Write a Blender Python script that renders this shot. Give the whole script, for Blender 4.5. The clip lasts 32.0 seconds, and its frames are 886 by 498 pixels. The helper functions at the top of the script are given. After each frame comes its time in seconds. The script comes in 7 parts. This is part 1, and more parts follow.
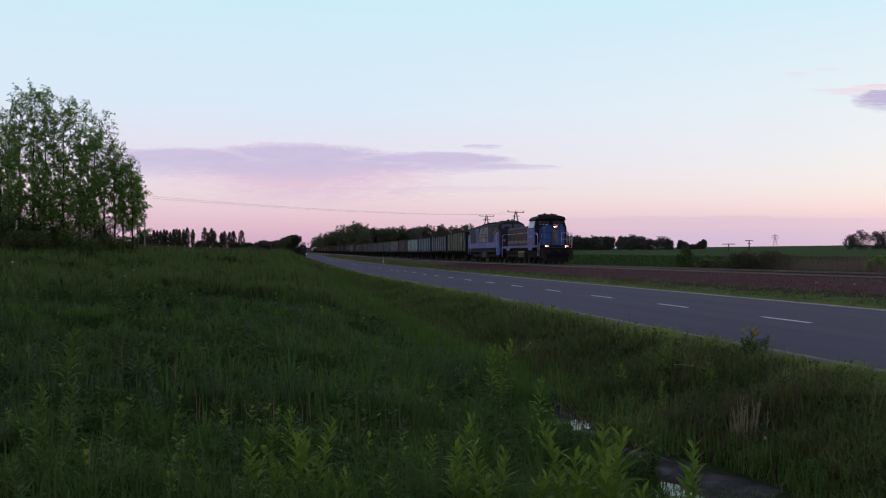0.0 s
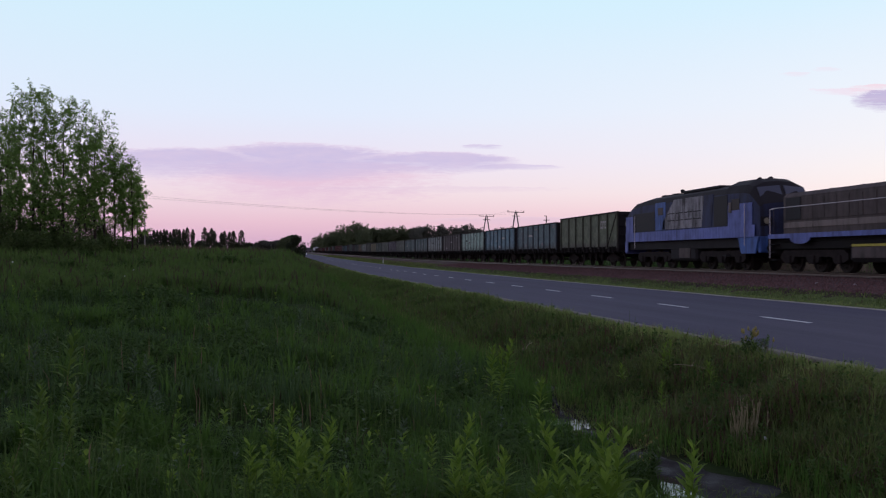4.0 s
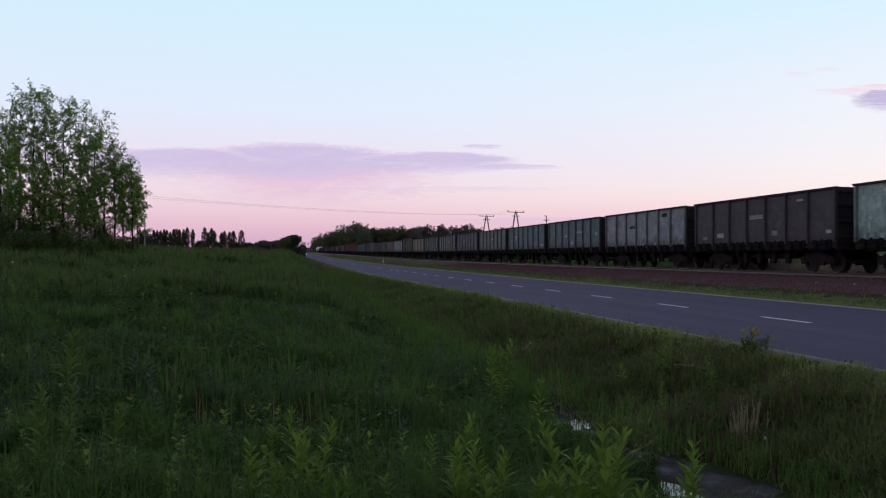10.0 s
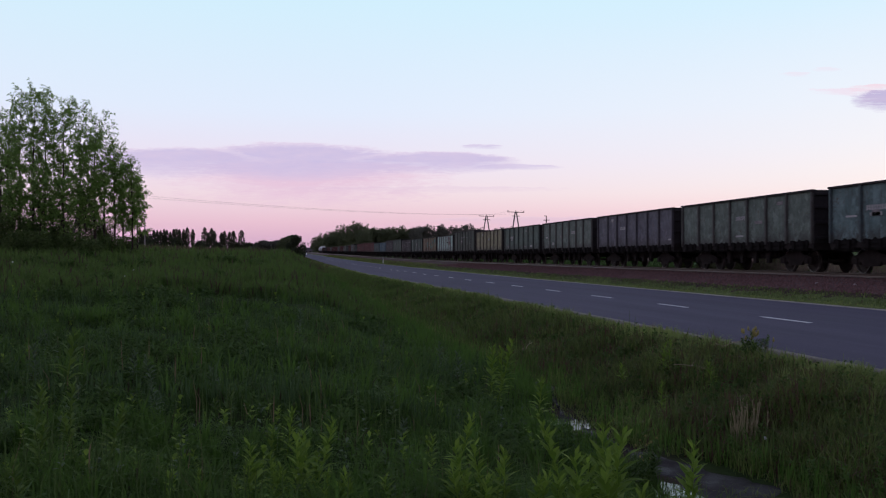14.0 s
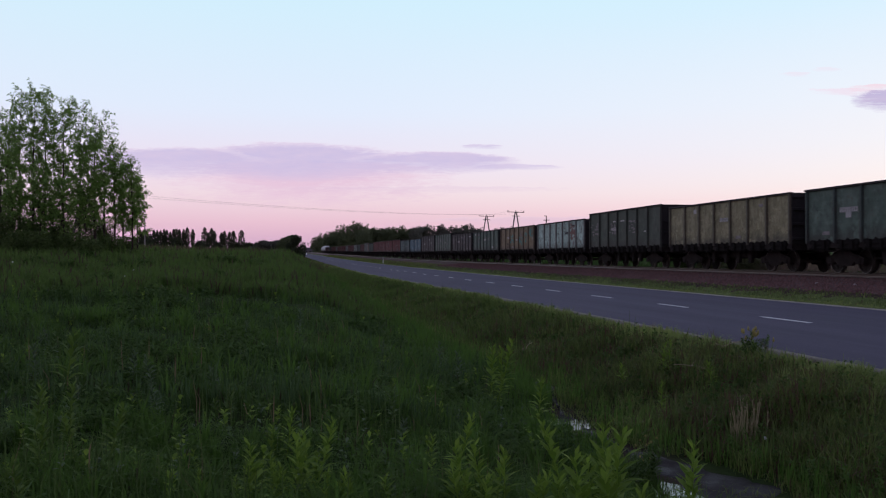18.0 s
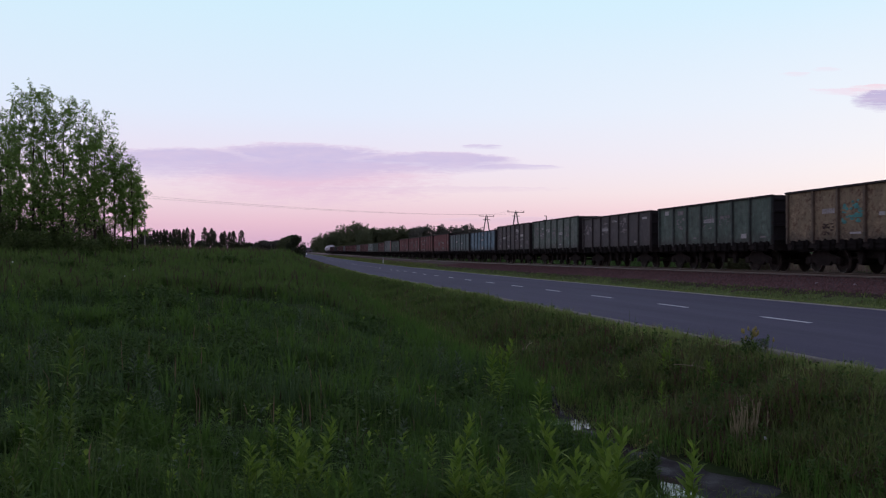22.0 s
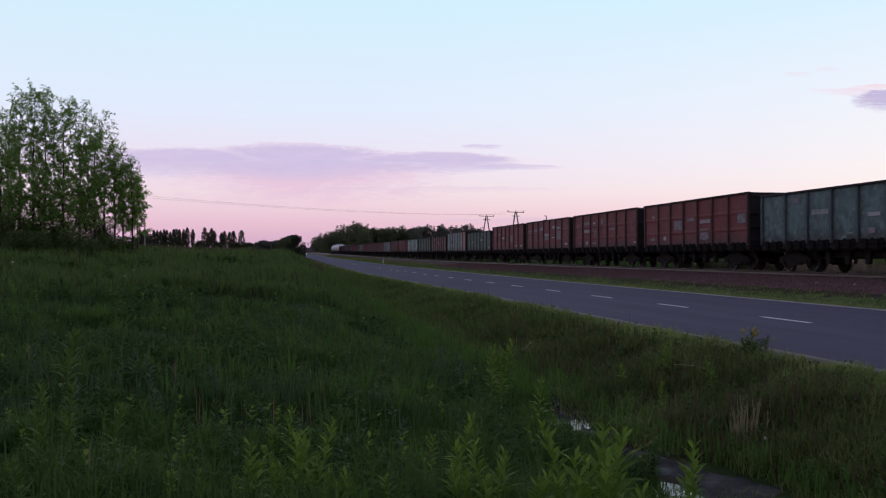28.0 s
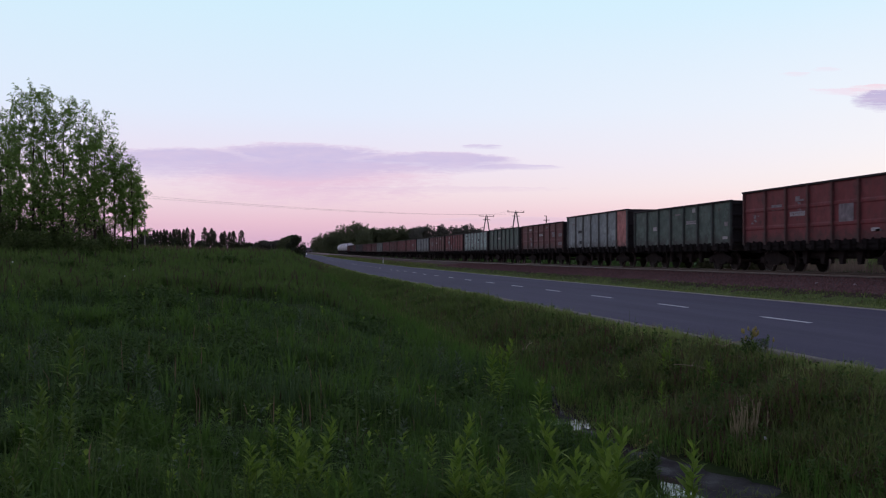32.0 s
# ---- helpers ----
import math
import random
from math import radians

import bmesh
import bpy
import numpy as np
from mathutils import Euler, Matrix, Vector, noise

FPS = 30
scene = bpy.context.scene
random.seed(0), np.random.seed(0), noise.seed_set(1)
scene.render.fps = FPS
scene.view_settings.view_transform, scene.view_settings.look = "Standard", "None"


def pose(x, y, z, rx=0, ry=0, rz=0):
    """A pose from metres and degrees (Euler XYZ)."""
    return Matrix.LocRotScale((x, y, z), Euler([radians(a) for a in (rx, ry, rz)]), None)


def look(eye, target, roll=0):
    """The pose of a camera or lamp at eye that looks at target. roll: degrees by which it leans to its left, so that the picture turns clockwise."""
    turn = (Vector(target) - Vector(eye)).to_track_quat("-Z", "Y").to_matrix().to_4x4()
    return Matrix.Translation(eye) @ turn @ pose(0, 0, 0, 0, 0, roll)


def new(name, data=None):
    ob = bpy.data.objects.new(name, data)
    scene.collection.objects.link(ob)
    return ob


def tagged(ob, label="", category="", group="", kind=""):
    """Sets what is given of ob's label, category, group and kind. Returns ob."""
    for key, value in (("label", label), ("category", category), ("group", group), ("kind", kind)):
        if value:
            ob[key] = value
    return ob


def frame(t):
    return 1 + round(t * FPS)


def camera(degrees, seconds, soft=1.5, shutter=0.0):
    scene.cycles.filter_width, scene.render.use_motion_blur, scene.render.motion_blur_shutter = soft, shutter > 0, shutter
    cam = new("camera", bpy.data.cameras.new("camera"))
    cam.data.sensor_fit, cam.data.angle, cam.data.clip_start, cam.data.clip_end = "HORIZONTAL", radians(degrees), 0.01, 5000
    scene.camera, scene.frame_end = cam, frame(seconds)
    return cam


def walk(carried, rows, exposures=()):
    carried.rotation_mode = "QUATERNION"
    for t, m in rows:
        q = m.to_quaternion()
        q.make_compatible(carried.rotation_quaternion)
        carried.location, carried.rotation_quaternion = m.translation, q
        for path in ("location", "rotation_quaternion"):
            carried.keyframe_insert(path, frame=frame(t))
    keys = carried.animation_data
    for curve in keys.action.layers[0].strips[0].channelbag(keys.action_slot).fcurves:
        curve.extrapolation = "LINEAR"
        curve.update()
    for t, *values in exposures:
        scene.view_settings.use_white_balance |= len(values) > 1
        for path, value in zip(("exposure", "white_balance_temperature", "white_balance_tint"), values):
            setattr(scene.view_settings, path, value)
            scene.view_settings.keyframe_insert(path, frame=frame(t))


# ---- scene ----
# x runs across the road and the track, y along them, z up; the road's surface lies at z = 0
EYE = (0.0, 0.0, 1.38)
DURATION = 32.0
cam = camera(52.0, DURATION, soft=1.2, shutter=0.22)
walk(cam, [(0.0, pose(*EYE, 90.57, 0.0, -9.74)), (DURATION, pose(*EYE, 90.57, 0.0, -9.74))],
     exposures=[(0.0, -0.05, 6500, 5.0), (2.0, 0.0, 6500, 10.0), (DURATION, 0.0, 6500, 10.0)])

# ---- sky and light ----
SUN_AZIMUTH = radians(62)      # from +y towards +x
SUN_ELEVATION = radians(3.0)


def srgb(r, g, b):
    """Linear colour from 0-255 display values."""
    out = []
    for c in (r, g, b):
        c = c / 255
        out.append(c / 12.92 if c <= 0.04045 else ((c + 0.055) / 1.055) ** 2.4)
    return (*out, 1.0)


class Nodes:
    """A short hand for building node trees."""

    def __init__(self, tree):
        self.tree, self.n, self.l = tree, tree.nodes, tree.links

    def add(self, kind, inputs=None):
        node = self.n.new(kind)
        for key, value in (inputs or {}).items():
            self.set(node, key, value)
        return node

    def set(self, node, key, value):
        socket = node.inputs[key]
        if isinstance(value, bpy.types.NodeSocket):
            self.l.new(value, socket)
        else:
            socket.default_value = value

    def math(self, op, a, b=0.0, c=0.0, clamp=False):
        node = self.n.new("ShaderNodeMath")
        node.operation, node.use_clamp = op, clamp
        for i, value in enumerate((a, b, c)):
            self.set(node, i, value)
        return node.outputs[0]

    def mix(self, fac, a, b, blend="MIX"):
        node = self.n.new("ShaderNodeMix")
        node.data_type, node.blend_type = "RGBA", blend
        self.set(node, 0, fac)
        self.set(node, 6, a)
        self.set(node, 7, b)
        return node.outputs[2]

    def ramp(self, fac, stops, mode="LINEAR"):
        node = self.n.new("ShaderNodeValToRGB")
        node.color_ramp.interpolation = mode
        els = node.color_ramp.elements
        while len(els) < len(stops):
            els.new(0.5)
        for el, (pos, col) in zip(els, stops):
            el.position, el.color = pos, col if isinstance(col, tuple) else (col, col, col, 1)
        self.set(node, 0, fac)
        return node.outputs[0]

    def noise(self, vec, scale, detail=4.0, rough=0.55, distort=0.0):
        node = self.n.new("ShaderNodeTexNoise")
        self.set(node, "Vector", vec)
        for key, value in (("Scale", scale), ("Detail", detail), ("Roughness", rough), ("Distortion", distort)):
            node.inputs[key].default_value = value
        return node.outputs[0]

    def stretch(self, vec, sx, sy, sz):
        node = self.n.new("ShaderNodeMapping")
        self.set(node, "Vector", vec)
        node.inputs["Scale"].default_value = (sx, sy, sz)
        return node.outputs[0]


def make_sky():
    world = bpy.data.worlds.new("dusk_sky")
    scene.world = world
    world.use_nodes = True
    world.node_tree.nodes.clear()
    k = Nodes(world.node_tree)
    coord = k.add("ShaderNodeTexCoord").outputs["Generated"]
    turn = k.add("ShaderNodeMapping", {"Vector": coord, "Rotation": (0, 0, radians(9.74))})
    split = k.add("ShaderNodeSeparateXYZ", {0: turn.outputs[0]})
    dx, dy, dz = split.outputs
    flat = k.math("SQRT", k.math("ADD", k.math("MULTIPLY", dx, dx), k.math("MULTIPLY", dy, dy)))
    up = k.math("DIVIDE", dz, k.math("MAXIMUM", flat, 0.02))
    height = k.math("MULTIPLY", up, 0.5, clamp=True)
    # dusk gradient: mauve haze at the horizon, pink belt, pale blue, deeper blue overhead
    grad = k.ramp(height, [
        (0.0, srgb(190, 158, 192)), (0.009, srgb(214, 175, 205)), (0.018, srgb(230, 190, 212)), (0.034, srgb(240, 217, 229)),
        (0.05, srgb(237, 224, 243)), (0.08, srgb(226, 236, 255)), (0.142, srgb(211, 240, 255)), (0.22, srgb(208, 222, 246)), (0.32, srgb(190, 196, 226)),
        (0.6, srgb(156, 162, 206)), (1.0, srgb(136, 142, 184))])
    # the glow of the set sun warms the sky to one side, the far side is dimmer
    az = k.math("ARCTAN2", dx, dy)
    warm = k.math("MULTIPLY", k.math("SMOOTH_MIN", k.math("MAXIMUM", k.math("ADD", az, 0.1), 0.0), 0.6, 0.2), 1.6, clamp=True)
    low = k.ramp(height, [(0.0, 0.1), (0.022, 0.75), (0.045, 0.95), (0.09, 0.5), (0.13, 0.0)])
    glow_col = k.ramp(height, [(0.012, srgb(240, 208, 222)), (0.024, srgb(247, 221, 226)), (0.037, srgb(243, 236, 240)), (0.06, srgb(238, 242, 249))])
    grad = k.mix(k.math("MULTIPLY", warm, low), grad, glow_col)
    # lilac dusk haze lies low over the fields
    haze = k.math("MULTIPLY", k.ramp(height, [(0.0, 0.85), (0.012, 0.75), (0.025, 0.0)]), k.math("MULTIPLY", k.math("SUBTRACT", az, 0.02), 4.0, clamp=True))
    grad = k.mix(haze, grad, srgb(204, 187, 224))
    back = k.ramp(k.math("ADD", k.math("MULTIPLY", dy, 0.5), 0.5), [(0.0, (0.55, 0.46, 0.51, 1)), (0.45, (0.74, 0.65, 0.70, 1)), (0.85, (1.0, 1.0, 1.0, 1))])
    grad = k.mix(1.0, grad, back, "MULTIPLY")
    nish = k.add("ShaderNodeTexSky")
    nish.sky_type, nish.sun_disc = "NISHITA", False
    nish.sun_elevation, nish.sun_rotation = SUN_ELEVATION, SUN_AZIMUTH
    grad = k.mix(0.02, grad, nish.outputs[0], "ADD")
    # clouds, in tangents of the view
    safe = k.math("MAXIMUM", dy, 0.05)
    u, v = k.math("DIVIDE", dx, safe), k.math("DIVIDE", dz, safe)
    at = k.add("ShaderNodeCombineXYZ", {0: u, 1: k.math("MULTIPLY", v, 4.0), 2: 0.0}).outputs[0]
    n1 = k.math("SUBTRACT", k.noise(at, 7.0, 5.0, 0.6), 0.5)
    n2 = k.math("SUBTRACT", k.noise(at, 34.0, 6.0, 0.65), 0.5)
    n3 = k.math("SUBTRACT", k.noise(k.stretch(at, 1.0, 2.2, 1.0), 60.0, 5.0, 0.7, 0.6), 0.5)
    puff = k.math("ADD", k.math("MULTIPLY", n1, 1.1), k.math("ADD", k.math("MULTIPLY", n2, 0.7), k.math("MULTIPLY", n3, 0.6)))

    def cloud(cu, cv, ru, rv_up, rv_down, rag, density):
        a = k.math("DIVIDE", k.math("SUBTRACT", u, cu), ru)
        b = k.math("SUBTRACT", v, cv)
        b = k.math("ADD", k.math("DIVIDE", k.math("MAXIMUM", b, 0.0), rv_up), k.math("DIVIDE", k.math("MINIMUM", b, 0.0), rv_down))
        r = k.math("ADD", k.math("MULTIPLY", a, a), k.math("MULTIPLY", b, b))
        inside = k.math("SUBTRACT", k.math("ADD", 1.0, k.math("MULTIPLY", puff, rag)), r)
        soft = k.math("MULTIPLY", inside, k.math("ADD", 1.0, k.math("MULTIPLY", k.math("MAXIMUM", b, 0.0), 4.0)), clamp=True)
        # the upper edge catches the last light
        edge = k.math("MULTIPLY", k.math("SUBTRACT", 1.0, k.math("MULTIPLY", inside, 2.2), clamp=True), k.math("GREATER_THAN", b, 0.0))
        return k.math("MULTIPLY", soft, density), edge

    lilac, mauve, pale = srgb(203, 193, 231), srgb(222, 196, 224), srgb(246, 222, 240)
    col = grad
    for args, tint in (
            ((-0.15, 0.098, 0.17, 0.010, 0.050, 1.9, 0.85), srgb(230, 194, 221)),
            ((-0.158, 0.104, 0.14, 0.024, 0.020, 0.9, 0.95), lilac),
            ((-0.30, 0.106, 0.10, 0.017, 0.020, 1.0, 0.9), lilac),
            ((-0.012, 0.1055, 0.105, 0.0125, 0.014, 1.1, 0.92), lilac),
            ((0.085, 0.1005, 0.055, 0.0035, 0.004, 1.6, 0.6), lilac),
            ((0.045, 0.1230, 0.024, 0.0030, 0.0035, 2.8, 0.65), lilac),
            ((-0.02, 0.076, 0.16, 0.004, 0.005, 2.2, 0.3), mauve),
            ((0.24, 0.040, 0.30, 0.007, 0.006, 1.6, 0.35), srgb(214, 188, 216)),
            ((0.445, 0.184, 0.05, 0.004, 0.005, 3.0, 0.55), pale),
            ((0.478, 0.189, 0.035, 0.004, 0.008, 2.8, 0.6), srgb(252, 210, 224)),
            ((0.492, 0.176, 0.040, 0.013, 0.013, 2.2, 0.95), srgb(190, 182, 222)),
            ((0.390, 0.203, 0.02, 0.003, 0.004, 3.4, 0.35), pale),
            ((0.425, 0.208, 0.02, 0.003, 0.003, 3.4, 0.3), pale)):
        cover, edge = cloud(*args)
        inner = k.mix(k.math("MULTIPLY", k.math("ADD", n2, 0.35), 0.5, clamp=True), tint, srgb(250, 222, 234))
        col = k.mix(cover, col, k.mix(k.math("MULTIPLY", edge, 0.75), inner, srgb(248, 234, 248)))
    ground = k.math("GREATER_THAN", dz, -0.02)
    col = k.mix(ground, (0.03, 0.03, 0.03, 1), col)
    bg = k.add("ShaderNodeBackground", {"Color": col, "Strength": 0.96})
    out = k.add("ShaderNodeOutputWorld")
    k.l.new(bg.outputs[0], out.inputs[0])


make_sky()
sun = new("sun", bpy.data.lights.new("sun", "SUN"))
sun.data.energy, sun.data.angle, sun.data.color = 0.25, radians(25), (1.0, 0.82, 0.72)
sun.matrix_world = look((0, 0, 50), (-math.sin(SUN_AZIMUTH) * 10, -math.cos(SUN_AZIMUTH) * 10, 50 - 10 * math.tan(radians(8))))

# ---- materials ----
def material(name, rough=0.8, metal=0.0, spec=0.5):
    m = bpy.data.materials.new(name)
    m.use_nodes = True
    k = Nodes(m.node_tree)
    bsdf = m.node_tree.nodes["Principled BSDF"]
    bsdf.inputs["Roughness"].default_value = rough
    bsdf.inputs["Metallic"].default_value = metal
    bsdf.inputs["Specular IOR Level"].default_value = spec
    return m, k, bsdf


def bumped(k, bsdf, height, strength, distance):
    node = k.add("ShaderNodeBump", {"Height": height, "Strength": strength, "Distance": distance})
    k.l.new(node.outputs[0], bsdf.inputs["Normal"])


def plain(name, color, rough=0.7, metal=0.0, vary=0.25, scale=3.0, bump=0.15, fine=40.0, spec=0.4):
    """A surface of one colour with stains and fine grain."""
    m, k, b = material(name, rough, metal, spec)
    pos = k.add("ShaderNodeTexCoord").outputs["Object"]
    big, small = k.noise(pos, scale, 5.0), k.noise(pos, fine, 3.0)
    amount = k.math("ADD", k.math("MULTIPLY", big, 0.75), k.math("MULTIPLY", small, 0.25))
    dark = tuple(c * (1 - vary) for c in color)
    light = tuple(min(1, c * (1 + vary)) for c in color)
    col = k.ramp(amount, [(0.3, (*dark, 1)), (0.7, (*light, 1))])
    k.set(b, "Base Color", col)
    k.set(b, "Roughness", k.math("ADD", rough - 0.1, k.math("MULTIPLY", big, 0.2), clamp=True))
    bumped(k, b, small, bump, 0.01)
    return m


def wagon_paint(name, color, rust=0.25, fade=0.3, dirt=0.5):
    """Worn railway paint: faded patches, rust spots and streaks, grime rising from below."""
    m, k, b = material(name, 0.75, 0.0, 0.3)
    pos = k.add("ShaderNodeTexCoord").outputs["Object"]
    seed = k.add("ShaderNodeObjectInfo").outputs["Random"]
    shift = k.add("ShaderNodeCombineXYZ", {0: k.math("MULTIPLY", seed, 37.0), 1: k.math("MULTIPLY", seed, 91.0), 2: 0.0}).outputs[0]
    at = k.add("ShaderNodeVectorMath", {0: pos, 1: shift}).outputs[0]
    patches = k.noise(at, 1.9, 7.0, 0.68, 0.0)
    streaks = k.noise(k.stretch(at, 5.0, 5.0, 0.5), 2.0, 5.0, 0.6)
    spots = k.noise(at, 9.0, 6.0, 0.7, 0.6)
    grain = k.noise(at, 60.0, 3.0)
    mean = sum(color) / 3
    color = tuple(max(0.008, mean + 1.3 * (c - mean)) * 1.12 for c in color)
    base = (*color, 1)
    worn = (*[min(1, c * 1.25 + 0.10 * fade) for c in color], 1)
    stained = (*[c * 0.42 + 0.006 for c in color], 1)
    col = k.mix(k.ramp(patches, [(0.44, 0.0), (0.58, min(1.0, fade * 1.9))]), base, worn)
    blots = k.noise(k.stretch(at, 1.0, 1.0, 0.75), 2.7, 7.0, 0.72, 0.0)
    col = k.mix(k.ramp(blots, [(0.52, 0.0), (0.66, 0.75)]), col, stained)
    col = k.mix(k.math("MULTIPLY", k.ramp(streaks, [(0.45, 0.0), (0.75, 0.8)]), dirt), col, (0.035, 0.026, 0.024, 1))
    rusty = k.ramp(k.math("ADD", k.math("MULTIPLY", spots, 0.6), k.math("MULTIPLY", patches, 0.4)),
                   [(max(0.02, 0.66 - 0.35 * rust), 0.0), (max(0.06, 0.76 - 0.35 * rust), 0.85)])
    col = k.mix(rusty, col, k.ramp(grain, [(0.3, (0.05, 0.022, 0.014, 1)), (0.7, (0.12, 0.05, 0.03, 1))]))
    low = k.add("ShaderNodeSeparateXYZ", {0: pos}).outputs[2]
    grime = k.math("MULTIPLY", k.ramp(k.math("ADD", k.math("MULTIPLY", low, 0.4), k.math("MULTIPLY", patches, 0.5)), [(0.79, 0.95), (1.08, 0.0)]), 0.5 + 0.5 * dirt)
    col = k.mix(grime, col, (0.03, 0.024, 0.022, 1))
    # every sheet is darker along its edges, unevenly
    own = k.add("ShaderNodeSeparateXYZ", {0: k.add("ShaderNodeTexCoord").outputs["Generated"]}).outputs[1]
    rim = k.math("ADD", k.math("ABSOLUTE", k.math("SUBTRACT", own, 0.5)), k.math("MULTIPLY", k.math("SUBTRACT", spots, 0.5), 0.5))
    col = k.mix(k.math("MULTIPLY", k.ramp(rim, [(0.30, 0.0), (0.5, 0.75)]), min(1.0, dirt * 1.4)), col, (0.03, 0.024, 0.022, 1))
    # scuffed patches down to the old, paler coat
    flecks = k.noise(k.stretch(at, 1.0, 1.0, 0.8), 2.3, 7.0, 0.7, 0.1)
    col = k.mix(k.ramp(flecks, [(0.55, 0.0), (0.62, min(0.85, fade * 1.8))]), col, (*[min(1, c * 1.5 + 0.10 * fade) for c in color], 1))
    k.set(b, "Base Color", col)
    k.set(b, "Roughness", k.math("ADD", 0.6, k.math("MULTIPLY", rusty, 0.3), clamp=True))
    bumped(k, b, k.math("ADD", k.math("MULTIPLY", patches, 0.7), k.math("MULTIPLY", grain, 0.3)), 0.35, 0.02)
    return m


def leafy(name, dark, light, rough=0.6, patch=0.25, through_light=0.25, scale=0.35, dry=None, dry_share=0.12, own=0.5):
    """Foliage: every leaf or blade differs a little, and patches differ from one another."""
    m, k, b = material(name, rough, 0.0, 0.1)
    island = k.add("ShaderNodeNewGeometry").outputs["Random Per Island"]
    pos = k.add("ShaderNodeTexCoord").outputs["Object"]
    amount = k.math("ADD", k.math("MULTIPLY", island, own), k.math("MULTIPLY", k.noise(pos, scale, 3.0), patch * 2.0))
    amount = k.math("ADD", amount, k.math("MULTIPLY", k.math("SUBTRACT", k.noise(pos, scale * 7.0, 2.0), 0.5), patch * 1.6))
    col = k.ramp(amount, [(0.1, (*dark, 1)), (0.8, (*light, 1))])
    if dry:
        # dead blades, more of them in some patches
        gone = k.math("ADD", k.math("FRACT", k.math("MULTIPLY", island, 17.0)), k.math("MULTIPLY", k.math("SUBTRACT", k.noise(pos, 0.8, 3.0), 0.5), 0.9))
        col = k.mix(k.math("GREATER_THAN", gone, 1.0 - dry_share), col, (*dry, 1))
    k.set(b, "Base Color", col)
    trans = k.add("ShaderNodeBsdfTranslucent", {"Color": col})
    mixer = k.add("ShaderNodeMixShader", {0: through_light})
    k.l.new(b.outputs[0], mixer.inputs[1])
    k.l.new(trans.outputs[0], mixer.inputs[2])
    k.l.new(mixer.outputs[0], m.node_tree.nodes["Material Output"].inputs["Surface"])
    return m


def glow(name, color, strength):
    m, k, b = material(name, 0.3)
    b.inputs["Base Color"].default_value = (*color, 1)
    b.inputs["Emission Color"].default_value = (*color, 1)
    b.inputs["Emission Strength"].default_value = strength
    return m


def asphalt_surface():
    m, k, b = material("asphalt", 0.9, 0.0, 0.15)
    pos = k.add("ShaderNodeTexCoord").outputs["Object"]
    worn = k.noise(k.stretch(pos, 1.2, 0.05, 1.0), 1.0, 4.0)
    stains = k.noise(pos, 0.35, 5.0, 0.6)
    grain = k.noise(pos, 90.0, 2.0)
    amount = k.math("ADD", k.math("MULTIPLY", worn, 0.5), k.math("ADD", k.math("MULTIPLY", stains, 0.3), k.math("MULTIPLY", grain, 0.2)))
    k.set(b, "Base Color", k.ramp(amount, [(0.3, (0.049, 0.046, 0.069, 1)), (0.7, (0.094, 0.088, 0.126, 1))]))
    k.set(b, "Roughness", k.math("ADD", 0.75, k.math("MULTIPLY", stains, 0.25)))
    bumped(k, b, grain, 0.4, 0.006)
    return m


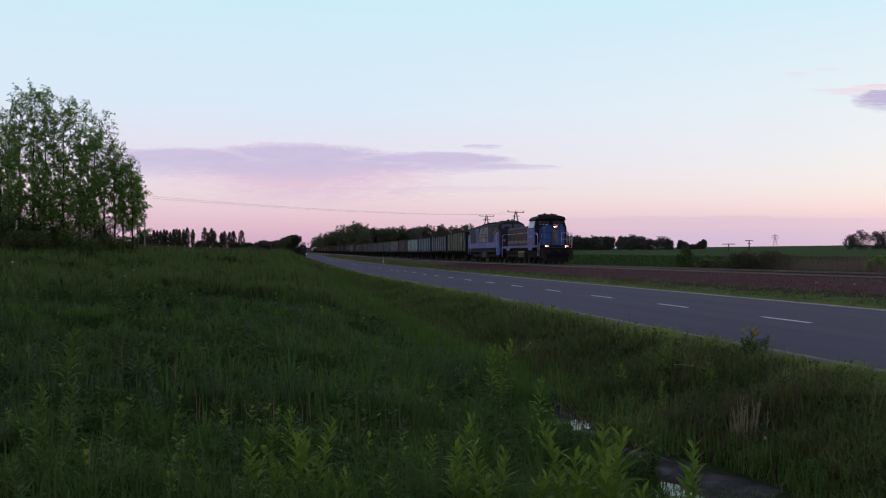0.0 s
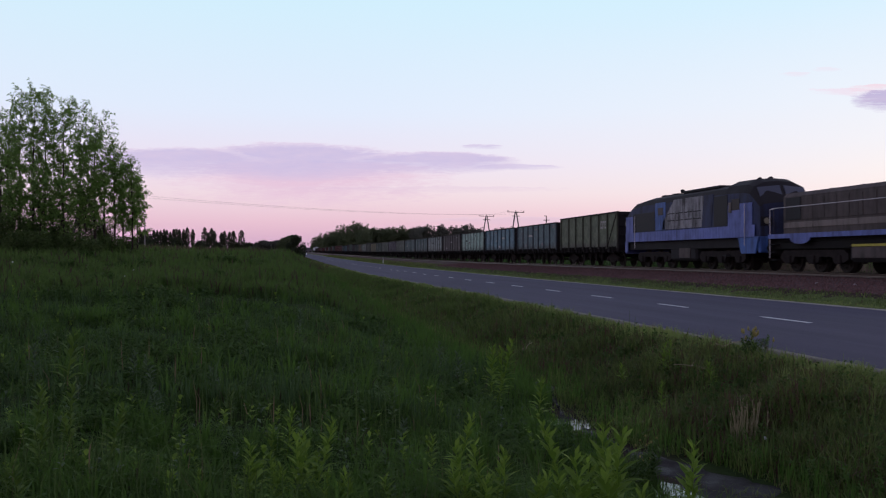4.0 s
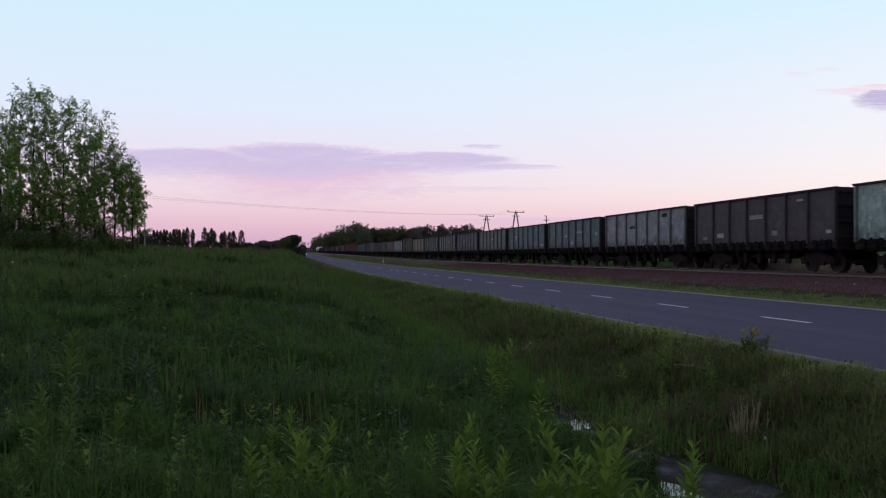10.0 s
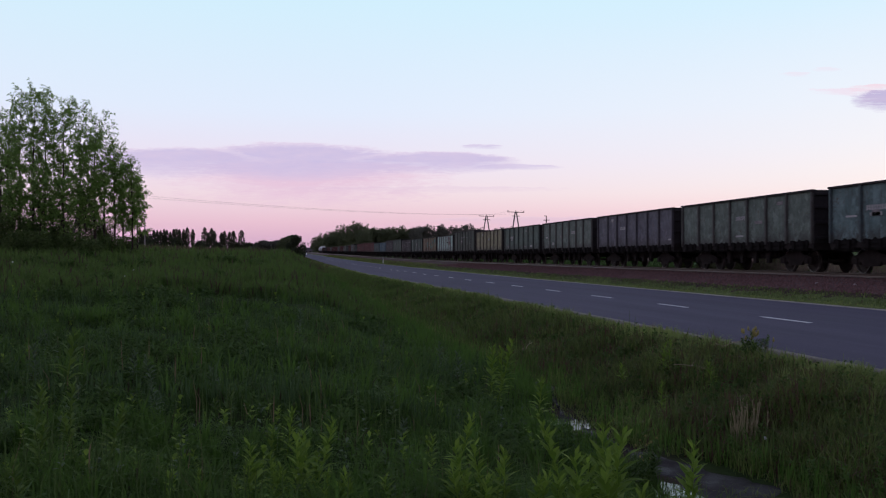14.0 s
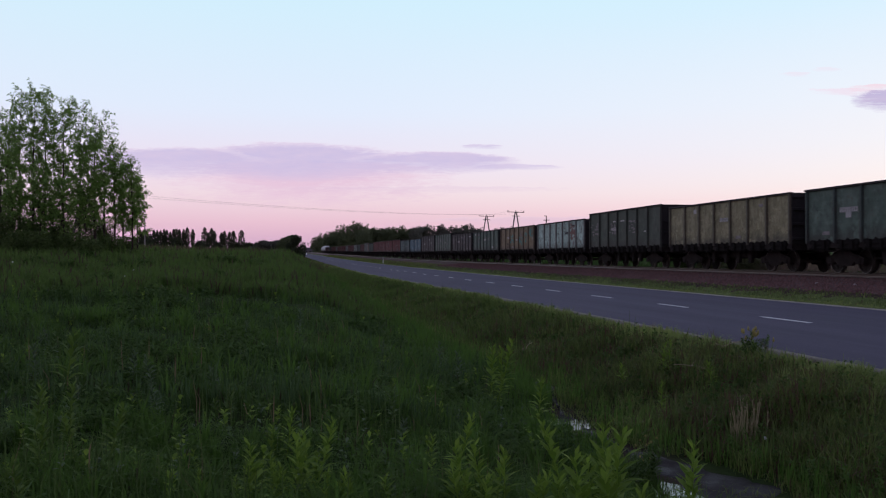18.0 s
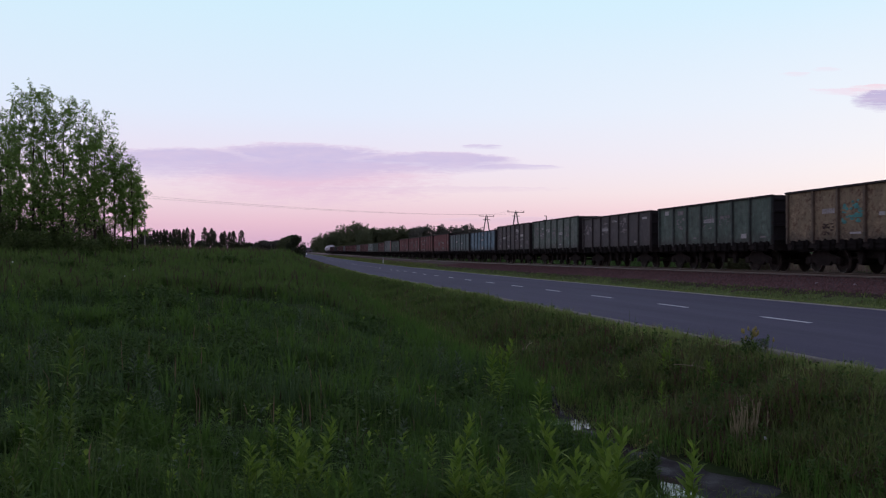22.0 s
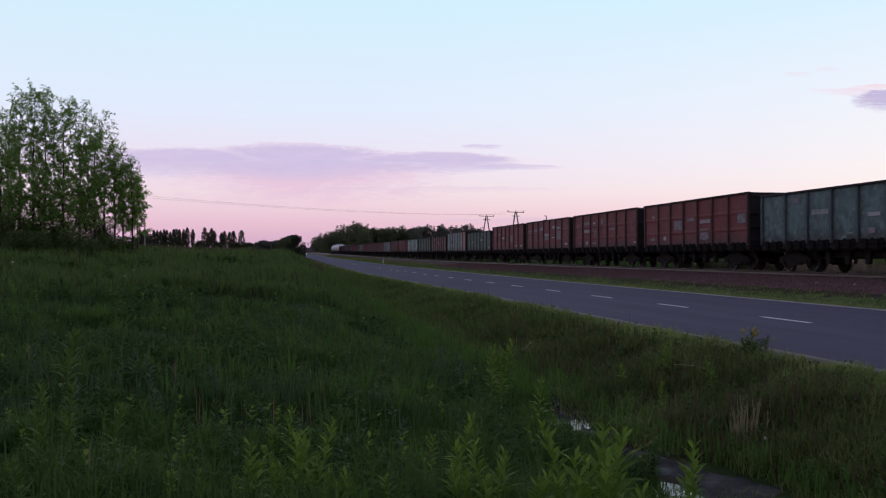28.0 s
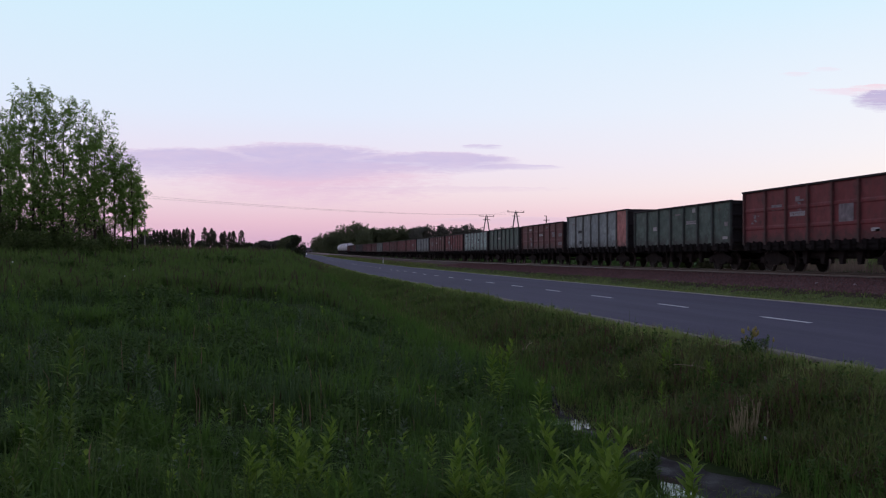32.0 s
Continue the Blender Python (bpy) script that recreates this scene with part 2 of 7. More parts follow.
def ground_surface():
    """Grassy soil; mud along the ditch bottom, a green crop on the field behind the track."""
    m, k, b = material("grassy_soil", 0.95, 0.0, 0.02)
    pos = k.add("ShaderNodeTexCoord").outputs["Object"]
    fine = k.noise(pos, 14.0, 4.0)
    amount = k.math("ADD", k.math("MULTIPLY", k.noise(pos, 0.6, 6.0, 0.65), 0.6), k.math("MULTIPLY", fine, 0.4))
    grass = k.ramp(amount, [(0.32, (0.018, 0.030, 0.010, 1)), (0.68, (0.042, 0.066, 0.02, 1))])
    mud = k.ramp(amount, [(0.32, (0.028, 0.02, 0.016, 1)), (0.68, (0.075, 0.055, 0.046, 1))])
    crop = k.ramp(k.math("ADD", k.math("MULTIPLY", k.noise(k.stretch(pos, 1.0, 0.08, 1.0), 0.5, 4.0), 0.6), k.math("MULTIPLY", amount, 0.4)),
                  [(0.35, (0.028, 0.062, 0.014, 1)), (0.65, (0.046, 0.092, 0.022, 1))])
    across = k.add("ShaderNodeSeparateXYZ", {0: pos}).outputs[0]
    off = k.math("ABSOLUTE", k.math("SUBTRACT", across, 3.48))
    wet = k.ramp(k.math("ADD", off, k.math("MULTIPLY", fine, 0.4)), [(0.45, 0.8), (0.9, 0.0)])
    col = k.mix(wet, grass, mud)
    col = k.mix(k.math("GREATER_THAN", across, 34.0), col, crop)
    # mown strips along the road
    mown = k.ramp(amount, [(0.32, (0.10, 0.14, 0.042, 1)), (0.68, (0.19, 0.24, 0.08, 1))])
    from_road = k.math("ABSOLUTE", k.math("SUBTRACT", across, 11.6))
    strip_at = k.ramp(k.math("MULTIPLY", k.math("ADD", from_road, k.math("MULTIPLY", k.math("SUBTRACT", amount, 0.5), 1.2)), 0.1), [(0.48, 1.0), (0.56, 0.0)])
    col = k.mix(strip_at, col, mown)
    # grass runs on to the foot of the ballast
    foot = k.math("ADD", across, k.math("MULTIPLY", k.math("SUBTRACT", amount, 0.5), 1.0))
    foot = k.math("MULTIPLY", k.math("GREATER_THAN", foot, 15.5), k.math("LESS_THAN", k.math("ADD", foot, k.math("MULTIPLY", k.math("SUBTRACT", k.noise(pos, 1.1, 4.0, 0.6), 0.5), 3.2)), 17.25))
    col = k.mix(foot, col, k.ramp(amount, [(0.32, (0.075, 0.105, 0.034, 1)), (0.68, (0.14, 0.185, 0.062, 1))]))
    # brown trodden earth between the grass and the stones
    earth = k.math("MULTIPLY", k.math("GREATER_THAN", across, 16.0), k.math("SUBTRACT", 1.0, foot))
    earth = k.math("MULTIPLY", earth, k.math("LESS_THAN", across, 30.0))
    col = k.mix(earth, col, k.ramp(amount, [(0.32, (0.036, 0.027, 0.02, 1)), (0.68, (0.078, 0.058, 0.044, 1))]))
    k.set(b, "Base Color", col)
    bumped(k, b, amount, 0.6, 0.08)
    return m


M = {}
M["asphalt"] = asphalt_surface()
M["ground"] = ground_surface()
M["marking"] = plain("road_marking", (0.62, 0.62, 0.62), 0.7, vary=0.25, scale=6.0)
M["ballast"] = plain("ballast_bed", (0.088, 0.05, 0.044), 0.95, vary=0.45, scale=5.0, bump=0.8, fine=22.0)
M["stones"] = leafy("ballast_stones", (0.075, 0.038, 0.034), (0.2, 0.115, 0.10), 0.9, 0.2, 0.0, 0.6)
M["rail"] = plain("rusty_rail", (0.11, 0.078, 0.064), 0.5, 0.3, scale=8.0)
M["sleeper"] = plain("grimy_concrete_sleeper", (0.075, 0.058, 0.052), 0.95)
M["iron"] = plain("grimy_iron", (0.028, 0.023, 0.022), 0.9, 0.0, vary=0.4, spec=0.08)
M["wheel"] = plain("wheel_steel", (0.036, 0.029, 0.026), 0.75, 0.0, vary=0.4, spec=0.12)
M["rim"] = plain("polished_tread", (0.26, 0.24, 0.23), 0.35, 1.0, vary=0.15)
M["white_mark"] = plain("faded_lettering", (0.36, 0.34, 0.34), 0.8, vary=0.35, scale=14.0)
M["bark"] = plain("bark", (0.045, 0.034, 0.026), 0.95, vary=0.4, bump=0.6, fine=25.0)
M["leaf"] = leafy("tree_leaves", (0.10, 0.185, 0.044), (0.205, 0.335, 0.085), through_light=0.6, own=0.45, patch=0.4, scale=0.6)
# far foliage, lightened in colour to imitate haze over the distance
M["far_leaf"] = leafy("haze_lightened_woodland_leaves", (0.105, 0.108, 0.09), (0.18, 0.185, 0.14), through_light=0.2, own=0.3)
M["poplar_leaf"] = leafy("poplar_leaves", (0.035, 0.045, 0.026), (0.07, 0.085, 0.045), through_light=0.1)
M["grass"] = leafy("meadow_grass", (0.02, 0.044, 0.010), (0.092, 0.178, 0.034), patch=0.85, scale=0.6, dry=(0.06, 0.06, 0.03), dry_share=0.02, own=0.18, through_light=0.5)
M["grass_far"] = leafy("far_meadow_grass", (0.03, 0.049, 0.015), (0.1, 0.166, 0.042), patch=0.95, scale=0.28, dry=(0.085, 0.068, 0.045), dry_share=0.14, own=0.15, through_light=0.5)
M["verge"] = leafy("verge_grass", (0.15, 0.21, 0.058), (0.27, 0.34, 0.105), patch=0.5, scale=0.3, dry=(0.22, 0.19, 0.1), dry_share=0.04, own=0.25)
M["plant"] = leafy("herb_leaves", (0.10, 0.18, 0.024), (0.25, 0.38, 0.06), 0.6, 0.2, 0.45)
# dimmer copy of the herb leaves, with shade put into its colour
M["plant_dim"] = leafy("shade_toned_herb_leaves", (0.065, 0.12, 0.022), (0.165, 0.26, 0.048), 0.6, 0.2, 0.4)
M["grey_herb"] = leafy("grey_herb_leaves", (0.07, 0.11, 0.055), (0.15, 0.21, 0.115), 0.7, 0.15, 0.2)
M["reed"] = leafy("dry_reeds", (0.12, 0.092, 0.07), (0.23, 0.178, 0.135), 0.8, 0.35, 0.5, 0.5, own=0.25)
M["crop"] = leafy("crop_rows", (0.03, 0.065, 0.016), (0.06, 0.11, 0.03), patch=0.2, scale=0.1)
M["concrete"] = plain("weathered_concrete", (0.22, 0.2, 0.19), 0.9)
M["wire"] = plain("wire", (0.03, 0.03, 0.03), 0.5, 0.5)
M["grass_blue"] = leafy("blue_green_grass", (0.024, 0.05, 0.02), (0.075, 0.128, 0.05), patch=0.5, scale=0.5, through_light=0.5)
M["bank"] = leafy("bank_grass_mixed", (0.03, 0.038, 0.014), (0.104, 0.14, 0.042), patch=0.8, scale=0.9, dry=(0.12, 0.07, 0.05), dry_share=0.24, own=0.18, through_light=0.5)
# filler between tufts, darkened in colour so that the hollows look shaded
M["grass_low"] = leafy("shade_toned_low_grass", (0.019, 0.039, 0.011), (0.064, 0.118, 0.029), patch=0.6, scale=0.7, dry=(0.05, 0.042, 0.025), dry_share=0.06, own=0.18, through_light=0.5)
M["upper_verge"] = leafy("upper_verge_grass", (0.06, 0.09, 0.028), (0.13, 0.18, 0.055), patch=0.6, scale=0.3, dry=(0.13, 0.09, 0.065), dry_share=0.08, own=0.25)
M["bank_green"] = leafy("bank_tuft_grass", (0.04, 0.06, 0.018), (0.18, 0.235, 0.066), patch=0.8, scale=0.8, dry=(0.12, 0.072, 0.052), dry_share=0.16, own=0.18, through_light=0.5)
# colour brightened to give the bank's top edge its lit fringe
M["brow"] = leafy("brow_grass", (0.07, 0.115, 0.028), (0.23, 0.32, 0.085), patch=0.6, scale=0.5, dry=(0.13, 0.10, 0.06), dry_share=0.07, own=0.3)
M["bank_lush"] = leafy("lush_bank_grass", (0.03, 0.052, 0.014), (0.12, 0.18, 0.045), patch=0.8, scale=0.45, dry=(0.09, 0.062, 0.042), dry_share=0.08, own=0.2, through_light=0.5)
M["dry"] = leafy("dry_weeds", (0.06, 0.048, 0.034), (0.15, 0.115, 0.08), 0.9, through_light=0.1)
# leaf colour greyed and paled to stand in for distance haze
M["hazy_leaf"] = leafy("haze_toned_far_leaves", (0.085, 0.088, 0.078), (0.14, 0.145, 0.12), through_light=0.3, own=0.3)
# pylon steel, its grey lightened to imitate aerial haze
M["galvanised"] = plain("haze_paled_steel", (0.3, 0.28, 0.3), 0.6, vary=0.2)
M["scrub"] = leafy("scrub_leaves", (0.07, 0.085, 0.04), (0.15, 0.165, 0.08), through_light=0.25)
# wood foliage, also made paler in colour for the haze
M["wood_leaf"] = leafy("broadleaf_wood", (0.09, 0.112, 0.06), (0.17, 0.2, 0.10), through_light=0.25, own=0.3)
M["weed"] = leafy("broad_weed_leaves", (0.022, 0.045, 0.012), (0.075, 0.138, 0.03), 0.85, 0.5, 0.3, 0.8, own=0.3)
M["stalk"] = leafy("flowering_grass", (0.04, 0.075, 0.02), (0.11, 0.17, 0.05), 0.7, 0.3, 0.3, 0.8, dry=(0.2, 0.15, 0.09), dry_share=0.1)
M["thicket"] = leafy("thicket_leaves", (0.045, 0.075, 0.024), (0.11, 0.16, 0.05), through_light=0.3)
M["sooty_rim"] = plain("sooty_rim", (0.035, 0.028, 0.027), 0.9, vary=0.4)
# wagon ends: the shade on them is put into this near-black colour
M["end_shade"] = plain("shade_dark_end_steel", (0.028, 0.026, 0.026), 0.9, vary=0.4, scale=1.5, spec=0.1)
# darker copy of the iron: shade below the wagon sides put into colour
M["shade_black_iron"] = plain("shade_black_iron", (0.014, 0.012, 0.0115), 0.95, vary=0.4, spec=0.05)

# ---- building helpers ----
def part(name, bm, mat, parent=None, label="", smooth=False):
    """Links a bmesh (freed) as one mesh object, under a parent where given."""
    me = bpy.data.meshes.new(name)
    bm.to_mesh(me)
    bm.free()
    if mat is not None:
        me.materials.append(mat)
    if smooth:
        me.shade_smooth()
    ob = new(name, me)
    if parent is not None:
        ob.parent = parent
    if label:
        ob["label"] = label
    return ob


def put(name, me, parent, m=None):
    """Another object on a shared mesh."""
    ob = new(name, me)
    ob.parent = parent
    if m is not None:
        ob.matrix_local = m
    return ob


def group_empty(name, m=None):
    ob = new(name)
    ob.empty_display_size = 0.3
    if m is not None:
        ob.matrix_world = m
    return ob


def box(bm, x0, x1, y0, y1, z0, z1, bevel=0.0):
    made = bmesh.ops.create_cube(bm, size=1.0)
    vs = made["verts"]
    for v in vs:
        v.co = Vector((x0 + (v.co.x + 0.5) * (x1 - x0), y0 + (v.co.y + 0.5) * (y1 - y0), z0 + (v.co.z + 0.5) * (z1 - z0)))
    if bevel > 0:
        es = list({e for v in vs for e in v.link_edges})
        bmesh.ops.bevel(bm, geom=es, offset=bevel, segments=1, affect="EDGES")
    return bm


def prism(bm, outline, axis, a, b):
    """A closed outline pulled along an axis; outline points are the two other coordinates in order."""
    def co(p, w):
        return {"x": (w, p[0], p[1]), "y": (p[0], w, p[1]), "z": (p[0], p[1], w)}[axis]
    low = [bm.verts.new(co(p, a)) for p in outline]
    high = [bm.verts.new(co(p, b)) for p in outline]
    n = len(outline)
    faces = [bm.faces.new((low[i], low[(i + 1) % n], high[(i + 1) % n], high[i])) for i in range(n)]
    faces.append(bm.faces.new(low[::-1]))
    faces.append(bm.faces.new(high))
    bmesh.ops.recalc_face_normals(bm, faces=faces)
    return bm


def rod(bm, a, b, r0, r1=None, sides=6):
    """A straight tapered bar between two points."""
    a, b = Vector(a), Vector(b)
    r1 = r0 if r1 is None else r1
    way = (b - a)
    q = way.to_track_quat("Z", "Y").to_matrix()
    rings = []
    for p, r in ((a, r0), (b, r1)):
        rings.append([bm.verts.new(p + q @ Vector((r * math.cos(2 * math.pi * i / sides), r * math.sin(2 * math.pi * i / sides), 0))) for i in range(sides)])
    for i in range(sides):
        bm.faces.new((rings[0][i], rings[0][(i + 1) % sides], rings[1][(i + 1) % sides], rings[1][i]))
    bm.faces.new(rings[0][::-1])
    bm.faces.new(rings[1])
    return bm


def lathe(bm, profile, axis="x", sides=20, at=(0, 0, 0), caps=True):
    """Turns (along, radius) pairs about an axis through at."""
    at = Vector(at)
    rings = []
    for w, r in profile:
        ring = []
        for i in range(sides):
            c, s = r * math.cos(2 * math.pi * i / sides), r * math.sin(2 * math.pi * i / sides)
            ring.append(bm.verts.new(at + Vector({"x": (w, c, s), "y": (c, w, s), "z": (c, s, w)}[axis])))
        rings.append(ring)
    fs = []
    for r0, r1 in zip(rings, rings[1:]):
        fs += [bm.faces.new((r0[i], r0[(i + 1) % sides], r1[(i + 1) % sides], r1[i])) for i in range(sides)]
    if caps:
        fs += [bm.faces.new(rings[0][::-1]), bm.faces.new(rings[-1])]
    bmesh.ops.recalc_face_normals(bm, faces=fs)
    return bm


def mesh_from(name, verts, tris, mat, smooth=False):
    """A mesh from numpy arrays of points and triangles."""
    verts = np.asarray(verts, dtype=np.float32).reshape(-1, 3)
    tris = np.asarray(tris, dtype=np.int32).reshape(-1, 3)
    me = bpy.data.meshes.new(name)
    me.vertices.add(len(verts))
    me.vertices.foreach_set("co", verts.ravel())
    me.loops.add(tris.size)
    me.loops.foreach_set("vertex_index", tris.ravel())
    me.polygons.add(len(tris))
    me.polygons.foreach_set("loop_start", np.arange(0, tris.size, 3, dtype=np.int32))
    me.update(calc_edges=True)
    me.materials.append(mat)
    if smooth:
        me.shade_smooth()
    return me


rng = np.random.default_rng(7)


# ---- the lie of the land ----
ROAD_X0, ROAD_X1 = 7.5, 15.7
TRACK_X = 23.2
RAIL_Z = 0.72
DITCH_X = 3.6


def ditch_mid(y):
    """The ditch wanders a little beside the road."""
    y = np.asarray(y, dtype=float)
    return np.interp(y, [0, 5, 6.8, 8.2, 9.6, 11.2, 12.6, 14.2, 17, 22], [3.5, 3.55, 3.85, 3.9, 3.62, 3.6, 3.8, 4.05, 3.75, DITCH_X]) + 0.10 * np.sin(y * 0.55 + 0.4) * smooth01(18, 26, y)


def smooth01(a, b, v):
    t = np.clip((v - a) / (b - a), 0, 1)
    return t * t * (3 - 2 * t)


def road_edge(y):
    """The near edge of the asphalt, which widens further along the road."""
    return ROAD_X0 - 0.75 * smooth01(32, 78, np.asarray(y, dtype=float))


def rise(y):
    """How far road and track climb with the distance."""
    y = np.asarray(y, dtype=float)
    return 0.008 * 45 * np.logaddexp(0, (y - 120) / 45)


def ground_z(x, y):
    x, y = np.asarray(x, dtype=float), np.asarray(y, dtype=float)
    r = rise(y)
    # meadow left of the ditch
    meadow = -0.25 + 1.72 * smooth01(4, 68, y) + r + 0.030 * np.maximum(0, -x) * smooth01(8, 45, y)
    meadow = meadow + 0.10 * np.sin(x * 0.31 + 1.3) * np.sin(y * 0.23) * smooth01(6, 20, y)
    # hummocks
    lump = np.sin(x * 2.3 + 1.1 * np.sin(y * 1.1)) * np.sin(y * 1.9 + 1.4 * np.sin(x * 0.9 + 0.5)) + 0.6 * np.sin(x * 4.7 + y * 1.3) * np.sin(y * 4.1 - x * 2.0)
    meadow = meadow + 0.075 * lump * smooth01(60, 25, y)
    bottom = -0.73 + r + 0.3 * smooth01(20, 90, y)
    # hollows of the ditch floor that hold water, banked up towards the road
    bottom = bottom - 0.07 * np.exp(-((y - 11.2) / 0.8) ** 2) - 0.06 * np.exp(-((y - 7.5) / 1.5) ** 2)
    bottom = bottom + 0.10 * np.clip(x - ditch_mid(y), -0.7, 0.7) * np.exp(-((y - 7.6) / 2.0) ** 2) + 0.012 * np.sin(x * 9 + y * 3) * np.sin(y * 7 - x * 4)
    verge = -0.2 + r
    mid = ditch_mid(y)
    left = smooth01(0.0, 1.0, (mid - 0.45 - x) / 3.2)
    right = smooth01(0.0, 1.0, (x - mid - 0.45) / (road_edge(y) - 0.7 - mid - 0.45))
    right = right + 0.10 * np.sin(x * 2.1 + y * 0.9) * np.sin(y * 1.4 - x) * right * (1 - right) * 4
    z = np.where(x < mid, bottom + (meadow - bottom) * left, bottom + (verge - bottom) * right)
    # under the road
    z = np.where((x > road_edge(y) + 0.15) & (x < ROAD_X1 - 0.15), r - 0.2, z)
    # verge up to the ballast
    far_verge = r - 0.09 + 0.32 * smooth01(ROAD_X1 + 0.1, 18.2, x)
    z = np.where(x >= ROAD_X1 - 0.15, far_verge, z)
    # field behind the track
    field = r * 0.6 + 0.30 + 0.014 * np.maximum(0, x - 27) * smooth01(27, 60, x) + 0.0037 * np.maximum(0, y - 30) * smooth01(27, 90, x)
    z = np.where(x > 27, field, z)
    return z

# ---- ground, road, track ----
def sheet(name, xs, ys, height, mat):
    gx, gy = np.meshgrid(xs, ys)
    verts = np.stack([gx, gy, height(gx, gy)], -1).reshape(-1, 3)
    nx, ny = len(xs), len(ys)
    i = (np.arange(ny - 1)[:, None] * nx + np.arange(nx - 1)[None]).ravel()
    tris = np.concatenate([np.stack([i, i + 1, i + nx + 1], -1), np.stack([i, i + nx + 1, i + nx], -1)])
    return new(name, mesh_from(name, verts, tris, mat, True))


def steps(*runs):
    """Ascending coordinates: (from, to, step) runs one after another."""
    return np.unique(np.round(np.concatenate([np.arange(a, b + 1e-6, s) for a, b, s in runs]), 3))


def build_ground():
    xs = steps((-2000, -400, 200), (-400, -100, 25), (-100, -30, 5), (-30, -5, 1), (-5, 8, 0.25), (8, 30, 0.5), (30, 100, 5), (100, 400, 25), (400, 2000, 200))
    ys = steps((-400, -40, 40), (-40, 0, 4), (0, 30, 0.5), (30, 120, 2), (120, 400, 10), (400, 1000, 40), (1000, 3000, 250))
    def height(x, y):
        # a little unevenness on the meadow only
        bump = 0.05 * np.sin(x * 1.9 + 0.7 * y) * np.sin(y * 1.3 - 0.4 * x) * (x < 2.5)
        return ground_z(np.clip(x, -260, 600), np.minimum(y, 900)) + bump
    tagged(sheet("ground", xs, ys, height, M["ground"]), "grassy dark soil of the meadow, ditch banks and field", "ground", kind="structure")


def strip(name, outline, y_list, mat):
    """A cross-section (x, z) carried along the road's rise; what lies at the road's near edge follows that edge."""
    n = len(outline)
    verts = [(x + (float(road_edge(y)) - ROAD_X0 if x < 8 else 0.0), y, z + float(rise(y))) for y in y_list for x, z in outline]
    tris = []
    for j in range(len(y_list) - 1):
        for i in range(n):
            a, b = j * n + i, j * n + (i + 1) % n
            tris += [(a, a + n, b), (b, a + n, b + n)]
    for i in range(1, n - 1):
        tris.append((0, i, i + 1))
        o = (len(y_list) - 1) * n
        tris.append((o, o + i + 1, o + i))
    return new(name, mesh_from(name, verts, tris, mat))


ALONG = [-300, -200, -100, -60, -30] + list(range(0, 160, 5)) + list(range(160, 400, 20)) + list(range(400, 1000, 50))


def build_road():
    road = strip("road", [(ROAD_X0, -0.35), (ROAD_X0, -0.085), (ROAD_X0 + 0.05, -0.08), (10.92, -0.035), (11.6, -0.035), (ROAD_X1 - 0.05, -0.06), (ROAD_X1, -0.065), (ROAD_X1, -0.35)], ALONG, M["asphalt"])
    tagged(road, "grey asphalt country road with a dashed white centre line", "road", kind="structure")
    bm = bmesh.new()
    box(bm, -0.06, 0.06, -1.0, 1.0, 0.0, 0.006)
    dash = bpy.data.meshes.new("lane_dash")
    bm.to_mesh(dash)
    bm.free()
    dash.materials.append(M["marking"])
    for i in range(-8, 60):
        y = DASH_Y + 6.0 * i
        put("lane_dash", dash, road, pose(DASH_X, y, -0.036 + float(rise(y)), 0.0))
    # gravelly shoulder on both sides
    for name, a, b, z in (("shoulder_near", ROAD_X0 - 0.07, ROAD_X0 + 0.03, -0.076), ("shoulder_far", ROAD_X1 - 0.02, ROAD_X1 + 0.4, -0.062)):
        sh = strip(name, [(a, -0.35), (a, z - (0.03 if a < 10 else 0.012)), (b, z), (b, -0.35)], ALONG, M["shoulder" if a < 10 else "pale_shoulder"])
        tagged(sh, "pale gravelly road shoulder with trodden grass", "shoulder", kind="structure")


DASH_X, DASH_Y = 10.98, 18.75
M["pale_shoulder"] = plain("pale_gravel_shoulder", (0.3, 0.28, 0.23), 0.95, vary=0.45, scale=1.2, bump=0.6)
M["shoulder"] = plain("gravel_shoulder", (0.17, 0.16, 0.125), 0.95, vary=0.4, scale=2.0, bump=0.6)


